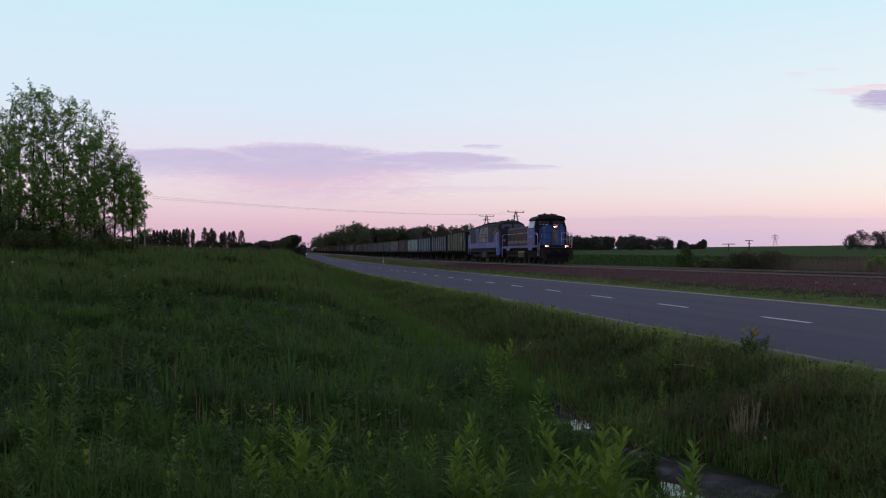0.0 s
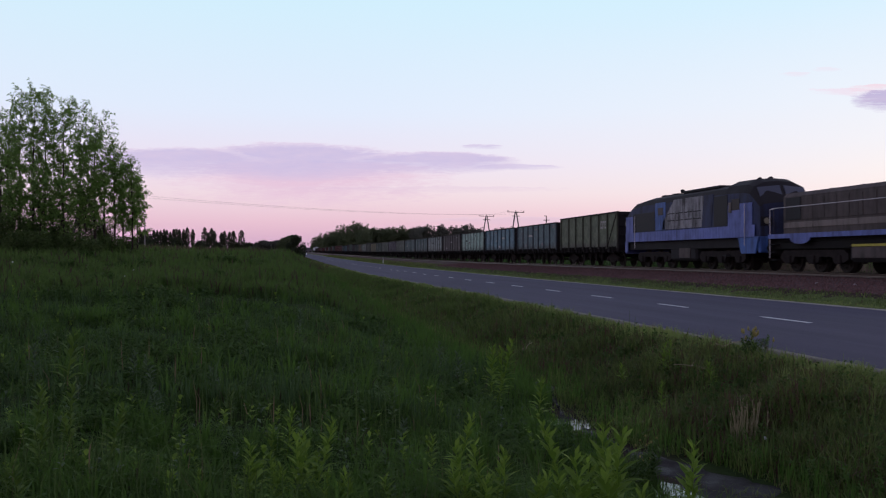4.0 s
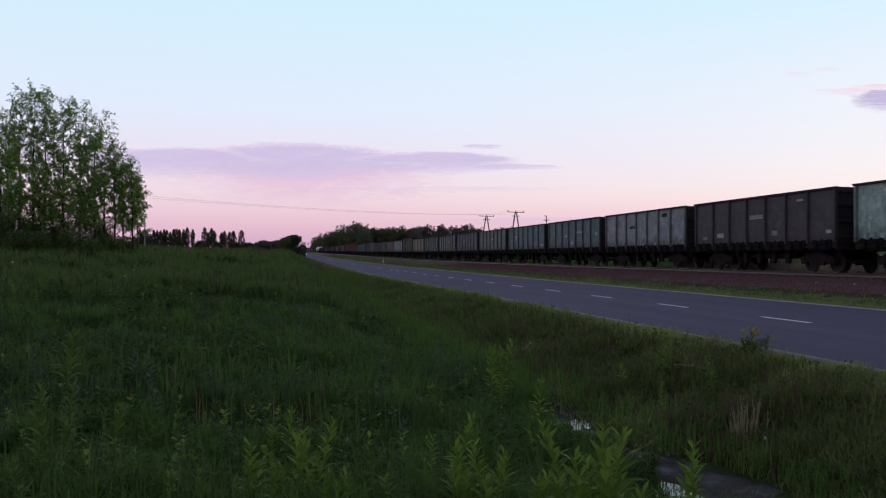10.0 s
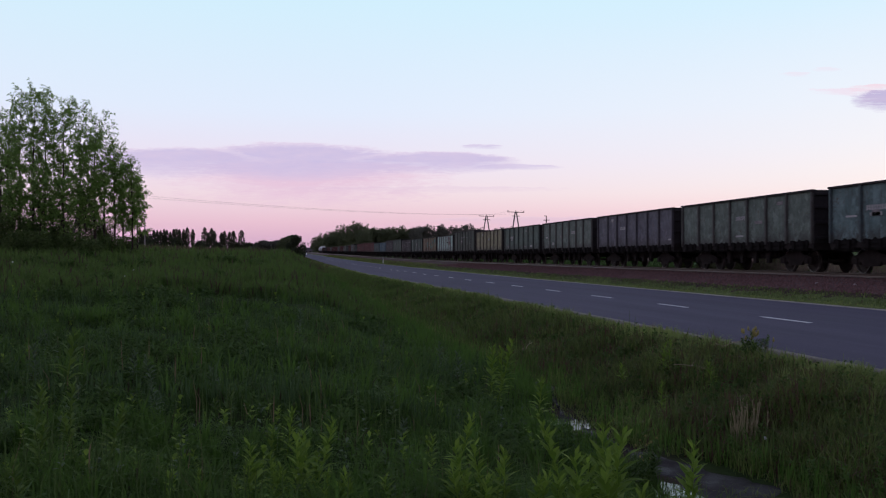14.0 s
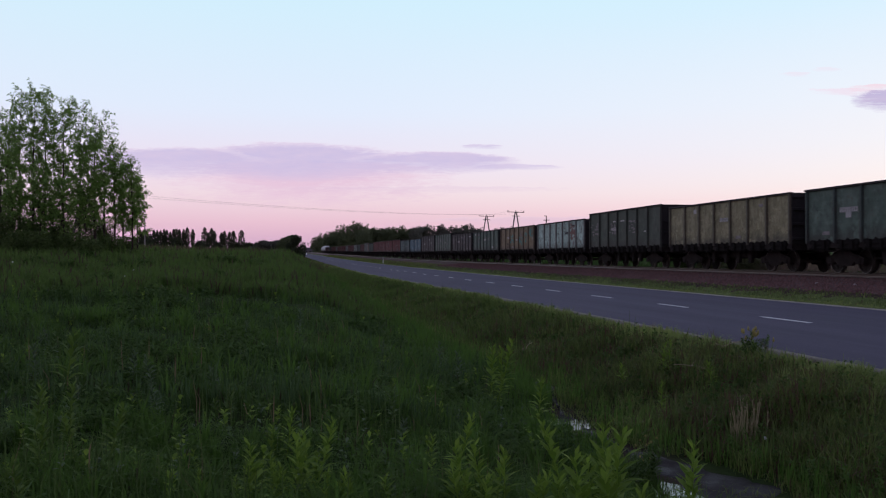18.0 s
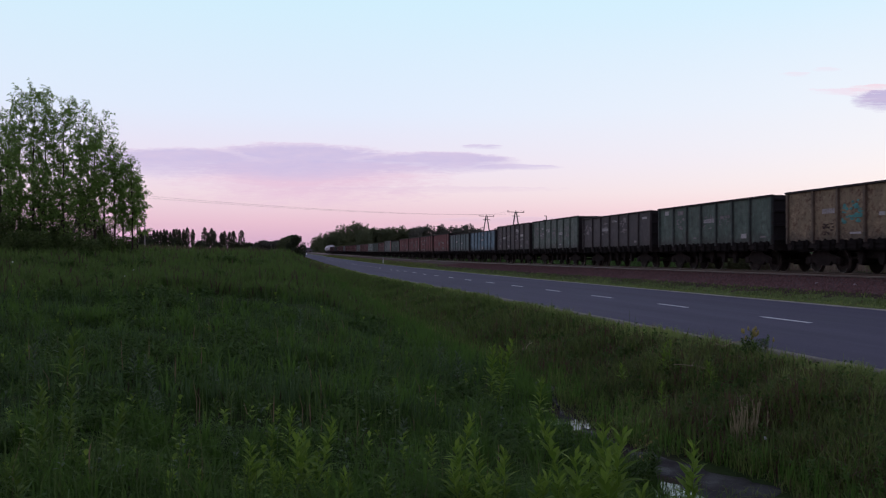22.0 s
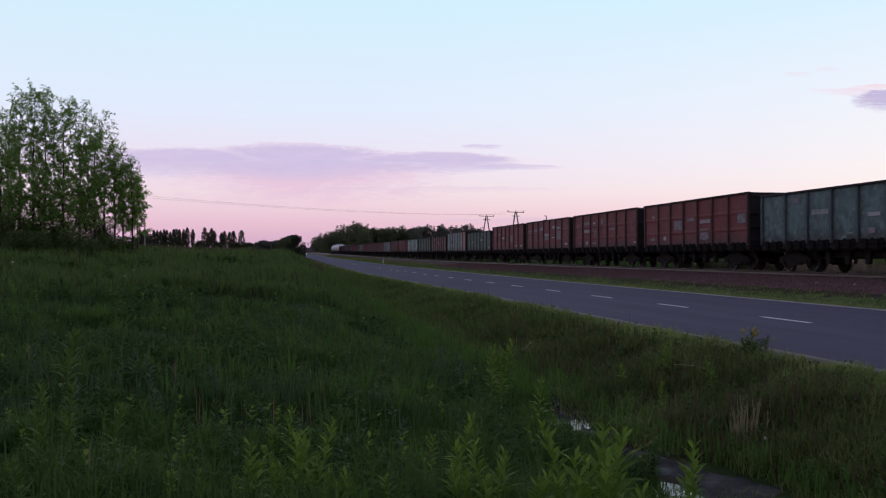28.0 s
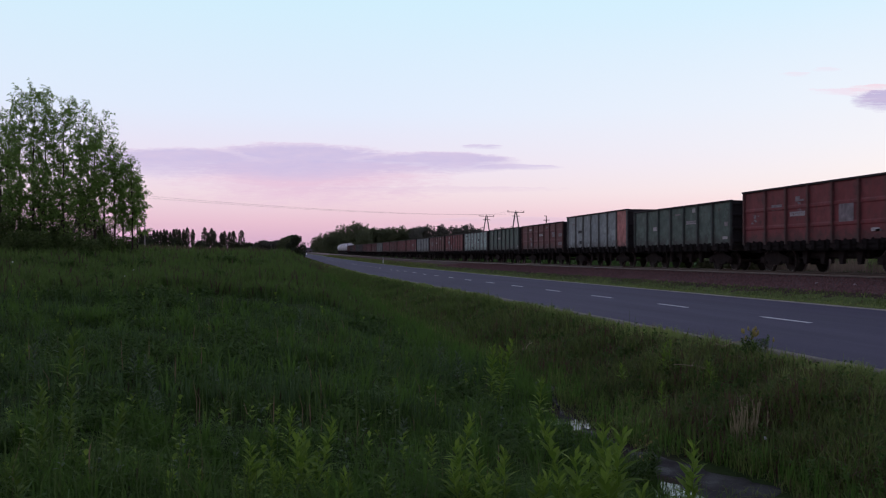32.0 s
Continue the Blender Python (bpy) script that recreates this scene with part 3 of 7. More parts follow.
def build_track():
    bed = strip("ballast_bed", [(17.8, 0.0), (18.0, 0.25), (21.6, RAIL_Z - 0.2), (TRACK_X + 1.6, RAIL_Z - 0.2), (27.3, 0.25), (27.4, 0.1)], ALONG, M["ballast"])
    tagged(bed, "dark brown crushed stone ballast embankment", "ballast", kind="structure")
    track = group_empty("railway_track")
    tagged(track, "rusty steel railway track on sleepers and ballast", "railway track", kind="structure")
    prof = [(-0.075, -0.16), (-0.075, -0.145), (-0.012, -0.12), (-0.012, -0.045), (-0.036, -0.035), (-0.036, 0.0), (0.036, 0.0), (0.036, -0.035), (0.012, -0.045), (0.012, -0.12), (0.075, -0.145), (0.075, -0.16)]
    for side in (-0.78, 0.78):
        rail = strip("rail", [(TRACK_X + side + x, RAIL_Z + z) for x, z in prof], ALONG, M["rail"])
        rail.parent = track
    bm = bmesh.new()
    prism(bm, [(-0.13, -0.28), (-0.10, -0.165), (0.10, -0.165), (0.13, -0.28)], "x", -1.3, 1.3)
    me = bpy.data.meshes.new("sleeper")
    bm.to_mesh(me)
    bm.free()
    me.materials.append(M["sleeper"])
    for i in range(260):
        y = 5.0 + 0.6 * i
        put("sleeper", me, track, pose(TRACK_X, y, RAIL_Z + float(rise(y))))
    # loose stones on the slope facing the road
    n = 26000
    y = rng.uniform(8, 110, n) ** 1.0
    w = rng.uniform(0, 1, n)
    x = 17.8 + w * 4.6
    z = np.interp(x, [17.8, 18.0, 21.6, 22.5], [0.2, 0.25, RAIL_Z - 0.2, RAIL_Z - 0.2]) + rise(y)
    size = rng.uniform(0.025, 0.07, n)
    tet = np.array([(1, 0, -0.5), (-0.5, 0.87, -0.5), (-0.5, -0.87, -0.5), (0.1, 0.1, 0.9)])
    ang = rng.uniform(0, 6.28, n)
    c, s = np.cos(ang), np.sin(ang)
    v = tet[None] * size[:, None, None] * rng.uniform(0.7, 1.3, (n, 4, 3))
    vx = v[..., 0] * c[:, None] - v[..., 1] * s[:, None] + x[:, None]
    vy = v[..., 0] * s[:, None] + v[..., 1] * c[:, None] + y[:, None]
    vz = v[..., 2] + z[:, None] + 0.01
    base = (np.arange(n) * 4)[:, None, None]
    tris = base + np.array([(0, 1, 3), (1, 2, 3), (2, 0, 3)])[None]
    ob = new("ballast_stones", mesh_from("ballast_stones", np.stack([vx, vy, vz], -1), tris, M["stones"]))
    tagged(ob, "loose brown crushed stones on the ballast slope", "stones", kind="stuff")


build_ground()
build_road()
build_track()


def water_surface():
    m, k, b = material("ditch_water", 0.06, 0.0, 0.5)
    pos = k.add("ShaderNodeTexCoord").outputs["Object"]
    b.inputs["Base Color"].default_value = (0.012, 0.011, 0.009, 1)
    bumped(k, b, k.noise(pos, 3.0, 3.0), 0.08, 0.03)
    return m


M["water"] = water_surface()


def mud_surface():
    """Wet grey-brown silt: smooth sheen in the low places, crumbs and cracks between."""
    m, k, b = material("ditch_mud", 0.7, 0.0, 0.18)
    pos = k.add("ShaderNodeTexCoord").outputs["Object"]
    big, crumbs = k.noise(pos, 3.0, 5.0, 0.6), k.noise(pos, 38.0, 4.0, 0.65)
    amount = k.math("ADD", k.math("MULTIPLY", big, 0.6), k.math("MULTIPLY", crumbs, 0.4))
    k.set(b, "Base Color", k.ramp(amount, [(0.32, (0.008, 0.0065, 0.006, 1)), (0.68, (0.026, 0.021, 0.02, 1))]))
    k.set(b, "Roughness", k.ramp(big, [(0.4, 0.5), (0.6, 0.85)]))
    bumped(k, b, amount, 0.5, 0.02)
    return m


def build_ditch():
    """Bare mud along the ditch floor, and still water standing in its hollows."""
    ys, across = steps((4.5, 17.5, 0.1)), np.linspace(-1, 1, 9)
    wide = np.interp(ys, [4.5, 6.3, 7.8, 8.9, 9.4, 10.5, 11.2, 11.9, 12.4, 13.5, 14.2, 14.8, 17.5], [0.2, 0.42, 0.52, 0.2, 0.03, 0.08, 0.2, 0.06, 0.02, 0.05, 0.3, 0.04, 0.02]) * (1 + 0.2 * np.sin(ys * 5.1) + 0.14 * np.sin(ys * 11.7 + 1))
    gx = ditch_mid(ys)[:, None] + across[None] * wide[:, None]
    gy = np.repeat(ys[:, None], 9, 1)
    gz = ground_z(gx, gy) + 0.014 - 0.03 * np.abs(across[None]) ** 6
    i = (np.arange(len(ys) - 1)[:, None] * 9 + np.arange(8)[None]).ravel()
    tris = np.concatenate([np.stack([i, i + 1, i + 10], -1), np.stack([i, i + 10, i + 9], -1)])
    mud = new("ditch_mud", mesh_from("ditch_mud", np.stack([gx, gy, gz], -1), tris, M["mud"], True))
    tagged(mud, "bare wet grey-brown mud on the ditch floor", "mud", kind="structure")
    for y0, y1, level in ((10.3, 12.1, -0.752), (5.6, 9.4, -0.768)):
        ys = steps((y0, y1, 0.1))
        swell = np.sin(np.pi * (ys - y0) / (y1 - y0)) ** 0.5
        n, verts = len(ys), []
        for side in (-1, 1):
            verts.append(np.stack([ditch_mid(ys) + side * 0.75 * swell, ys, np.full(n, level)], -1))
        i = np.arange(n - 1)
        tris = np.concatenate([np.stack([i, i + n, i + n + 1], -1), np.stack([i, i + n + 1, i + 1], -1)])
        pool = new("ditch_water", mesh_from("ditch_water", np.concatenate(verts), tris, M["water"]))
        tagged(pool, "still dark water standing in the muddy ditch", "water", kind="structure")


M["mud"] = mud_surface()
build_ditch()

# ---- the train ----
def hermite(ts, ss, at):
    ts, ss = np.array(ts, float), np.array(ss, float)
    sl = np.gradient(ss, ts)
    i = np.clip(np.searchsorted(ts, at, side="right") - 1, 0, len(ts) - 2)
    h = ts[i + 1] - ts[i]
    w = (at - ts[i]) / h
    return ((1 + 2 * w) * (1 - w) ** 2 * ss[i] + w * (1 - w) ** 2 * h * sl[i] + w * w * (3 - 2 * w) * ss[i + 1] + w * w * (w - 1) * h * sl[i + 1])


KNOTS = ((0, 3, 6, 13, 19, 23, 28, 32), (-1.2, 37.9, 77.4, 171.6, 252.6, 306.8, 374.6, 428.6))   # seconds, metres gone
TRAVEL = hermite(*KNOTS, np.linspace(0, 32, 65))
FIRST_WAGON_Y = 108.5      # front of the first wagon's body at the start
PITCH = 13.92
BODY = 12.75
POSTS = (0.0, 2.05, 3.78, 5.51, 7.24, 8.97, 10.70, 12.75)
HALF = 1.52
moving = []                # (thing, y at the start)


def train_rows(y0):
    rows = []
    for i, s in enumerate(TRAVEL):
        if i % 2:
            continue
        y = y0 - float(s)
        slope = math.degrees(math.atan((float(rise(y + 8)) - float(rise(y + 4))) / 4))
        rows.append((i * 0.5, pose(TRACK_X, y, RAIL_Z + float(rise(y)), slope)))
    return rows


def mesh_of(bm, name, mat, smooth=False):
    me = bpy.data.meshes.new(name)
    bm.to_mesh(me)
    bm.free()
    me.materials.append(mat)
    if smooth:
        me.shade_smooth()
    return me


WM = {}


def wagon_meshes():
    """The meshes shared by all open wagons; y runs from the front end back, z from the rail's top."""
    for k, (a, b) in enumerate(zip(POSTS, POSTS[1:])):
        w = round(b - a, 2)
        if ("panel", w) in WM:
            continue
        for kind, top in (("low", 3.40), ("mid", 3.61), ("high", 3.68)):
            # a sheet pressed into two shallow horizontal beads
            zs = [1.28, 1.9, 1.95, 2.05, 2.10, 2.72, 2.77, 2.87, 2.92, top]
            for bead in (0.003, 0.022):
                bm = bmesh.new()
                off = [0, 0, bead, bead, 0, 0, bead, bead, 0, 0]
                out = [(o, z) for o, z in zip(off, zs)] + [(-0.02, top), (-0.02, 1.28)]
                prism(bm, [(x, z) for x, z in out], "y", 0.0, w)
                WM[("panel", w, kind, bead)] = mesh_of(bm, "side_panel", M["iron"])
        WM[("panel", w)] = True
    for kind, top in (("low", 3.40), ("mid", 3.61), ("high", 3.68)):
        bm = bmesh.new()
        prism(bm, [(-0.01, -0.09), (0.085, -0.05), (0.085, 0.05), (-0.01, 0.09)], "z", 1.22, top)
        WM[("post", kind)] = mesh_of(bm, "post", M["iron"])
        bm = bmesh.new()
        box(bm, -0.06, 0.10, -0.04, BODY + 0.04, top, top + 0.085, 0.015)
        WM[("top", kind)] = mesh_of(bm, "top_rail", M["iron"])
        bm = bmesh.new()
        box(bm, -HALF, HALF, -0.04, 0.04, 1.24, top + 0.06)
        for z in (1.45, 2.1, 2.75, top - 0.1):
            box(bm, -HALF, HALF, -0.12, -0.04, z - 0.07, z + 0.07, 0.02)
        WM[("end", kind)] = mesh_of(bm, "end_wall", M["iron"])
        bm = bmesh.new()
        rod(bm, (0.09, 0.10, top - 0.05), (0.09, 1.85, 1.35), 0.035)
        WM[("brace", kind)] = mesh_of(bm, "brace", M["iron"])
    # underframe: sills, centre beam, floor
    bm = bmesh.new()
    box(bm, -HALF + 0.03, HALF - 0.03, 0.0, BODY, 1.18, 1.30)
    box(bm, -0.22, 0.22, -0.45, BODY + 0.45, 0.86, 1.18)
    for s in (-1, 1):
        box(bm, s * 1.45 - 0.06, s * 1.45 + 0.06, 0.0, BODY, 1.02, 1.20)
    for y in (0.1, 2.05, 3.78, 5.51, 7.24, 8.97, 10.7, BODY - 0.1):
        box(bm, -1.48, 1.48, y - 0.09, y + 0.09, 0.95, 1.18)
    # drop gear hung between the bogies
    box(bm, -0.9, 0.9, 4.1, 8.6, 0.62, 0.95, 0.03)
    for y in (4.4, 5.6, 6.9, 8.2):
        prism(bm, [(y - 0.22, 0.95), (y - 0.1, 0.38), (y + 0.12, 0.36), (y + 0.25, 0.95)], "x", -1.1, -0.95)
    WM["frame"] = mesh_of(bm, "underframe", M["iron"])
    # a floor flap, hanging a little askew, with its two latches
    bm = bmesh.new()
    prism(bm, [(1.50, 1.20), (1.58, 1.02), (1.54, 0.92), (1.2, 1.0), (1.2, 1.2)], "y", -0.62, 0.62)
    # rank of hinges and hooks along the foot of the side
    prism(bm, [(-0.70, 1.16), (-0.70, 1.33), (-0.52, 1.37), (-0.42, 1.30), (-0.12, 1.32), (-0.02, 1.40), (0.12, 1.33), (0.40, 1.31), (0.5, 1.39), (0.70, 1.34), (0.70, 1.16)], "x", 1.53, 1.575)
    for y in (-0.35, 0.35):
        box(bm, 1.54, 1.64, y - 0.07, y + 0.07, 0.96, 1.34, 0.015)
        box(bm, 1.52, 1.60, y - 0.16, y + 0.1, 1.2, 1.3, 0.01)
    WM["flap"] = mesh_of(bm, "floor_flap", M["shade_black_iron"])
    bm = bmesh.new()
    lathe(bm, [(-0.5, 0.18), (-0.48, 0.2), (0.4, 0.2), (0.42, 0.15), (0.5, 0.05)], "y", 14)
    rod(bm, (0, 0, 0.2), (0, 0, 0.34), 0.04)
    WM["cylinder"] = mesh_of(bm, "brake_cylinder", M["iron"])
    bm = bmesh.new()
    lathe(bm, [(-0.55, 0.05), (-0.5, 0.19), (0.5, 0.19), (0.55, 0.05)], "x", 14)
    WM["reservoir"] = mesh_of(bm, "air_reservoir", M["iron"])
    bm = bmesh.new()
    box(bm, 0.46, 0.54, 3.3, 9.6, 0.58, 0.66, 0.01)
    rod(bm, (0.5, 4.1, 0.62), (0.5, 4.1, 1.0), 0.03)
    rod(bm, (0.5, 8.4, 0.62), (0.5, 8.4, 1.0), 0.03)
    WM["rigging"] = mesh_of(bm, "brake_rod", M["iron"])
    # coupler
    bm = bmesh.new()
    box(bm, -0.09, 0.09, -0.42, 0.0, 0.98, 1.14, 0.02)
    box(bm, -0.2, 0.16, -0.62, -0.40, 0.90, 1.20, 0.04)
    WM["coupler"] = mesh_of(bm, "coupler", M["iron"])
    # bogie
    bm = bmesh.new()
    out = [(-1.20, 0.36), (-1.25, 0.62), (-0.95, 0.72), (-0.55, 0.80), (-0.4, 0.92), (0.4, 0.92), (0.55, 0.80), (0.95, 0.72), (1.25, 0.62), (1.20, 0.36), (0.72, 0.36),
           (0.66, 0.50), (0.45, 0.30), (-0.45, 0.30), (-0.66, 0.50), (-0.72, 0.36)]
    prism(bm, out, "x", -0.07, 0.07)
    for y in (-0.925, 0.925):
        box(bm, -0.12, 0.12, y - 0.15, y + 0.15, 0.36, 0.62, 0.03)
    for y in (-0.2, 0.0, 0.2):
        lathe(bm, [(0.38, 0.085), (0.40, 0.1), (0.64, 0.1), (0.66, 0.085)], "z", 10, (0.06, y, 0))
    WM["side_frame"] = mesh_of(bm, "side_frame", M["bogie"])
    bm = bmesh.new()
    box(bm, -1.02, 1.02, -0.2, 0.2, 0.62, 0.86, 0.03)
    WM["bolster"] = mesh_of(bm, "bolster", M["iron"])
    bm = bmesh.new()
    rod(bm, (-1.05, 0, 0), (1.05, 0, 0), 0.085, sides=12)
    for s in (-1, 1):
        lathe(bm, [(s * 0.70, 0.51), (s * 0.725, 0.51), (s * 0.735, 0.475), (s * 0.83, 0.47), (s * 0.83, 0.40), (s * 0.79, 0.38), (s * 0.79, 0.17), (s * 0.86, 0.14), (s * 0.86, 0.02)], "x", 24)
        for i in range(3):
            a = i * 2.094
            rod(bm, (s * 0.80, 0.28 * math.cos(a), 0.28 * math.sin(a)), (s * 0.835, 0.28 * math.cos(a), 0.28 * math.sin(a)), 0.05)
    dull = len(bm.faces)
    for s in (-1, 1):
        # bright worn tread and rim
        lathe(bm, [(s * 0.735, 0.477), (s * 0.834, 0.472), (s * 0.834, 0.461), (s * 0.82, 0.455)], "x", 24, caps=False)
    bm.faces.ensure_lookup_table()
    for f in bm.faces[dull:]:
        f.material_index = 1
    WM["wheelset"] = mesh_of(bm, "wheelset", M["wheel"])
    WM["wheelset"].materials.append(M["rim"])


M["bogie"] = plain("dusty_bogie_steel", (0.026, 0.02, 0.019), 0.92, 0.0, vary=0.5, spec=0.08)
spinning = {-0.925: [], 0.925: []}


def add_bogie(parent, y):
    bogie = put("bogie", WM["bolster"], parent, pose(0, y, 0))
    for s in (-1, 1):
        put("side_frame", WM["side_frame"], bogie, pose(s * 1.06, 0, 0))
    for dy in (-0.925, 0.925):
        ws = put("wheelset", WM["wheelset"], bogie, pose(0, dy, 0.475))
        spinning[dy].append(ws)
    return bogie


def repaint(ob, mat):
    ob.material_slots[0].link = "OBJECT"
    ob.material_slots[0].material = mat


def open_wagon(y0, paint, kind="low", label="", braces=False, odd=(), end_paint=None, posts=None):
    """odd: (bay, material) pairs for bays of another colour."""
    w = group_empty("open_wagon", pose(TRACK_X, y0, RAIL_Z))
    tagged(w, label, "freight wagon", "wagons of the freight train")
    odd = dict(odd)
    beads = 0.022 if paint in (PAINTS["red"], PAINTS["brick"]) else 0.003
    for s in (-1, 1):
        turn = 0 if s > 0 else 180
        for k, (a, b) in enumerate(zip(POSTS, POSTS[1:])):
            wd = round(b - a, 2)
            y = a if s > 0 else b
            repaint(put("side_panel", WM[("panel", wd, kind, beads)], w, pose(s * HALF, y, 0, 0, 0, turn)), odd.get(k, paint))
        for k, a in enumerate(POSTS):
            a = min(max(a, 0.09), BODY - 0.09)
            repaint(put("post", WM[("post", kind)], w, pose(s * HALF, a, 0, 0, 0, turn)), posts or POST_PAINT[paint.name])
        y = 0 if s > 0 else BODY
        repaint(put("top_rail", WM[("top", kind)], w, pose(s * HALF, y, 0, 0, 0, turn)), M["sooty_rim"])
        for k in range(7):
            y = (POSTS[k] + POSTS[k + 1]) / 2
            put("floor_flap", WM["flap"], w, pose(0, y, 0, 0, 0, turn))
        if braces:
            if s > 0:
                ms = [pose(HALF, 0, 0)]
            else:
                ms = [Matrix.Translation((-HALF, 0, 0)) @ Matrix.Diagonal((-1, 1, 1, 1))]
            for m in ms:
                repaint(put("brace", WM[("brace", kind)], w, m), M["iron"])
    for y, turn in ((0, 0), (BODY, 180)):
        repaint(put("end_wall", WM[("end", kind)], w, pose(0, y, 0, 0, 0, turn)), end_paint or M["end_shade"])
        put("coupler", WM["coupler"], w, pose(0, y, 0, 0, 0, turn))
    put("underframe", WM["frame"], w)
    put("brake_cylinder", WM["cylinder"], w, pose(-0.75, 5.6, 0.78))
    put("air_reservoir", WM["reservoir"], w, pose(-0.3, 7.2, 0.80))
    put("brake_rod", WM["rigging"], w, pose(-1.2, 0, 0))
    for y in (2.05, BODY - 2.05):
        add_bogie(w, y)
    moving.append((w, y0))
    return w


PAINTS = {
    "olive": wagon_paint("olive_paint", (0.073, 0.088, 0.054), 0.2, 0.4, 0.6),
    "slate": wagon_paint("slate_blue_paint", (0.066, 0.102, 0.112), 0.25, 0.4, 0.6),
    "blue": wagon_paint("pale_blue_paint", (0.092, 0.15, 0.18), 0.15, 0.4, 0.4),
    "mint": wagon_paint("mint_paint", (0.235, 0.31, 0.27), 0.1, 0.4, 0.3),
    "plum": wagon_paint("brown_black_paint", (0.040, 0.035, 0.038), 0.3, 0.24, 0.5),
    "grey": wagon_paint("light_grey_paint", (0.182, 0.205, 0.202), 0.25, 0.4, 0.5),
    "teal": wagon_paint("grey_teal_paint", (0.074, 0.108, 0.108), 0.3, 0.4, 0.6),
    "dusty": wagon_paint("dusty_grey_paint", (0.082, 0.103, 0.088), 0.3, 0.4, 0.5),
    "pine": wagon_paint("black_green_paint", (0.03, 0.04, 0.03), 0.25, 0.26, 0.5),
    "green": wagon_paint("dark_green_paint", (0.05, 0.074, 0.06), 0.25, 0.35, 0.5),
    "tan": wagon_paint("tan_paint", (0.165, 0.15, 0.094), 0.3, 0.4, 0.5),
    "violet": wagon_paint("violet_grey_paint", (0.072, 0.068, 0.086), 0.3, 0.4, 0.5),
    "white": wagon_paint("flaking_white_paint", (0.34, 0.43, 0.395), 0.52, 0.3, 0.35),
    "ochre": wagon_paint("ochre_paint", (0.185, 0.146, 0.099), 0.5, 0.3, 0.4),
    "red": wagon_paint("oxide_red_paint", (0.128, 0.030, 0.033), 0.2, 0.16, 0.5),
    "brick": wagon_paint("dull_red_paint", (0.094, 0.032, 0.033), 0.3, 0.22, 0.55),
    "pink": wagon_paint("faded_pink_red_paint", (0.297, 0.134, 0.119), 0.2, 0.4, 0.4),
}
POST_PAINT = {}
for paint_name, tone in (("olive", (0.05, 0.055, 0.036)), ("slate", (0.04, 0.052, 0.068)), ("blue", (0.06, 0.095, 0.115)), ("mint", (0.16, 0.205, 0.185)), ("plum", (0.032, 0.028, 0.03)), ("grey", (0.11, 0.12, 0.115)),
                         ("teal", (0.05, 0.072, 0.076)), ("dusty", (0.06, 0.06, 0.056)), ("green", (0.03, 0.044, 0.04)), ("pine", (0.024, 0.03, 0.024)), ("tan", (0.085, 0.076, 0.056)), ("white", (0.15, 0.15, 0.145)), ("ochre", (0.1, 0.075, 0.055)),
                         ("red", (0.07, 0.026, 0.025)), ("brick", (0.07, 0.03, 0.026)), ("pink", (0.2, 0.09, 0.08)), ("violet", (0.042, 0.04, 0.05))):
    POST_PAINT[PAINTS[paint_name].name] = wagon_paint("grimy_" + PAINTS[paint_name].name, tone, 0.3, 0.2, 0.6)
WORDS = {
    "olive": "worn olive green", "slate": "worn slate blue", "blue": "pale blue", "mint": "mint green", "plum": "grimy brown-black", "grey": "light grey",
    "teal": "grey-teal", "dusty": "dusty grey", "green": "dark green", "pine": "grimy black-green", "tan": "tan", "white": "flaking white", "ochre": "rusty ochre", "red": "oxide red", "violet": "violet-grey",
    "brick": "dull brick red", "pink": "faded pink and grey"}
# paint and height of each wagon in order behind the locomotives
ORDER = ("olive* slate blue mint plum grey teal teal dusty violet dusty green tan pine+ white ochre green plum dusty+ plum+ blue teal red+ red+ red+ red+ green grey+ "
         "brick green white red brick grey red red brick red grey brick red brick plum green brick plum brick").split()


M["lilac_mark"] = plain("faded_patch", (0.19, 0.165, 0.17), 0.85, vary=0.55, scale=5.0)
M["red_mark"] = plain("red_scrawl", (0.2, 0.105, 0.095), 0.8, vary=0.4, scale=7.0)
M["teal_mark"] = plain("teal_patch", (0.07, 0.24, 0.22), 0.8, vary=0.4, scale=5.0)
M["black_mark"] = plain("black_patch", (0.02, 0.02, 0.022), 0.8, vary=0.4, scale=5.0)


def mark(wagon, y0, y1, z0, z1, mat="white_mark", name="painted_mark", proud=0.018):
    """A thin painted field on both long sides, y from the wagon's front."""
    key = ("mark", round(y1 - y0, 2), round(z1 - z0, 2))
    if key not in WM:
        WM[key] = mesh_of(box(bmesh.new(), -0.004, 0.004, 0, y1 - y0, 0, z1 - z0), "painted_mark", M["white_mark"])
    repaint(put(name, WM[key], wagon, pose(-HALF - proud, y0, z0)), M[mat])


def ragged_mark(wagon, y0, y1, z0, z1, mat, seed, n=9):
    """Worn paint: a few overlapping odd-shaped scraps in one field."""
    g = random.Random(seed)
    bm = bmesh.new()
    for i in range(n * 4):
        cy, cz = g.uniform(y0, y1), g.uniform(z0, z1)
        ry, rz = (y1 - y0) * g.uniform(0.03, 0.16), (z1 - z0) * g.uniform(0.025, 0.11)
        pts = [(cy + ry * math.cos(a) * g.uniform(0.6, 1.2), cz + rz * math.sin(a) * g.uniform(0.6, 1.2)) for a in [j * 0.785 for j in range(8)]]
        prism(bm, pts, "x", -HALF - 0.018 - 0.0002 * i, -HALF - 0.008)
    return tagged(part("worn_paint", bm, M[mat], wagon), kind="stuff")


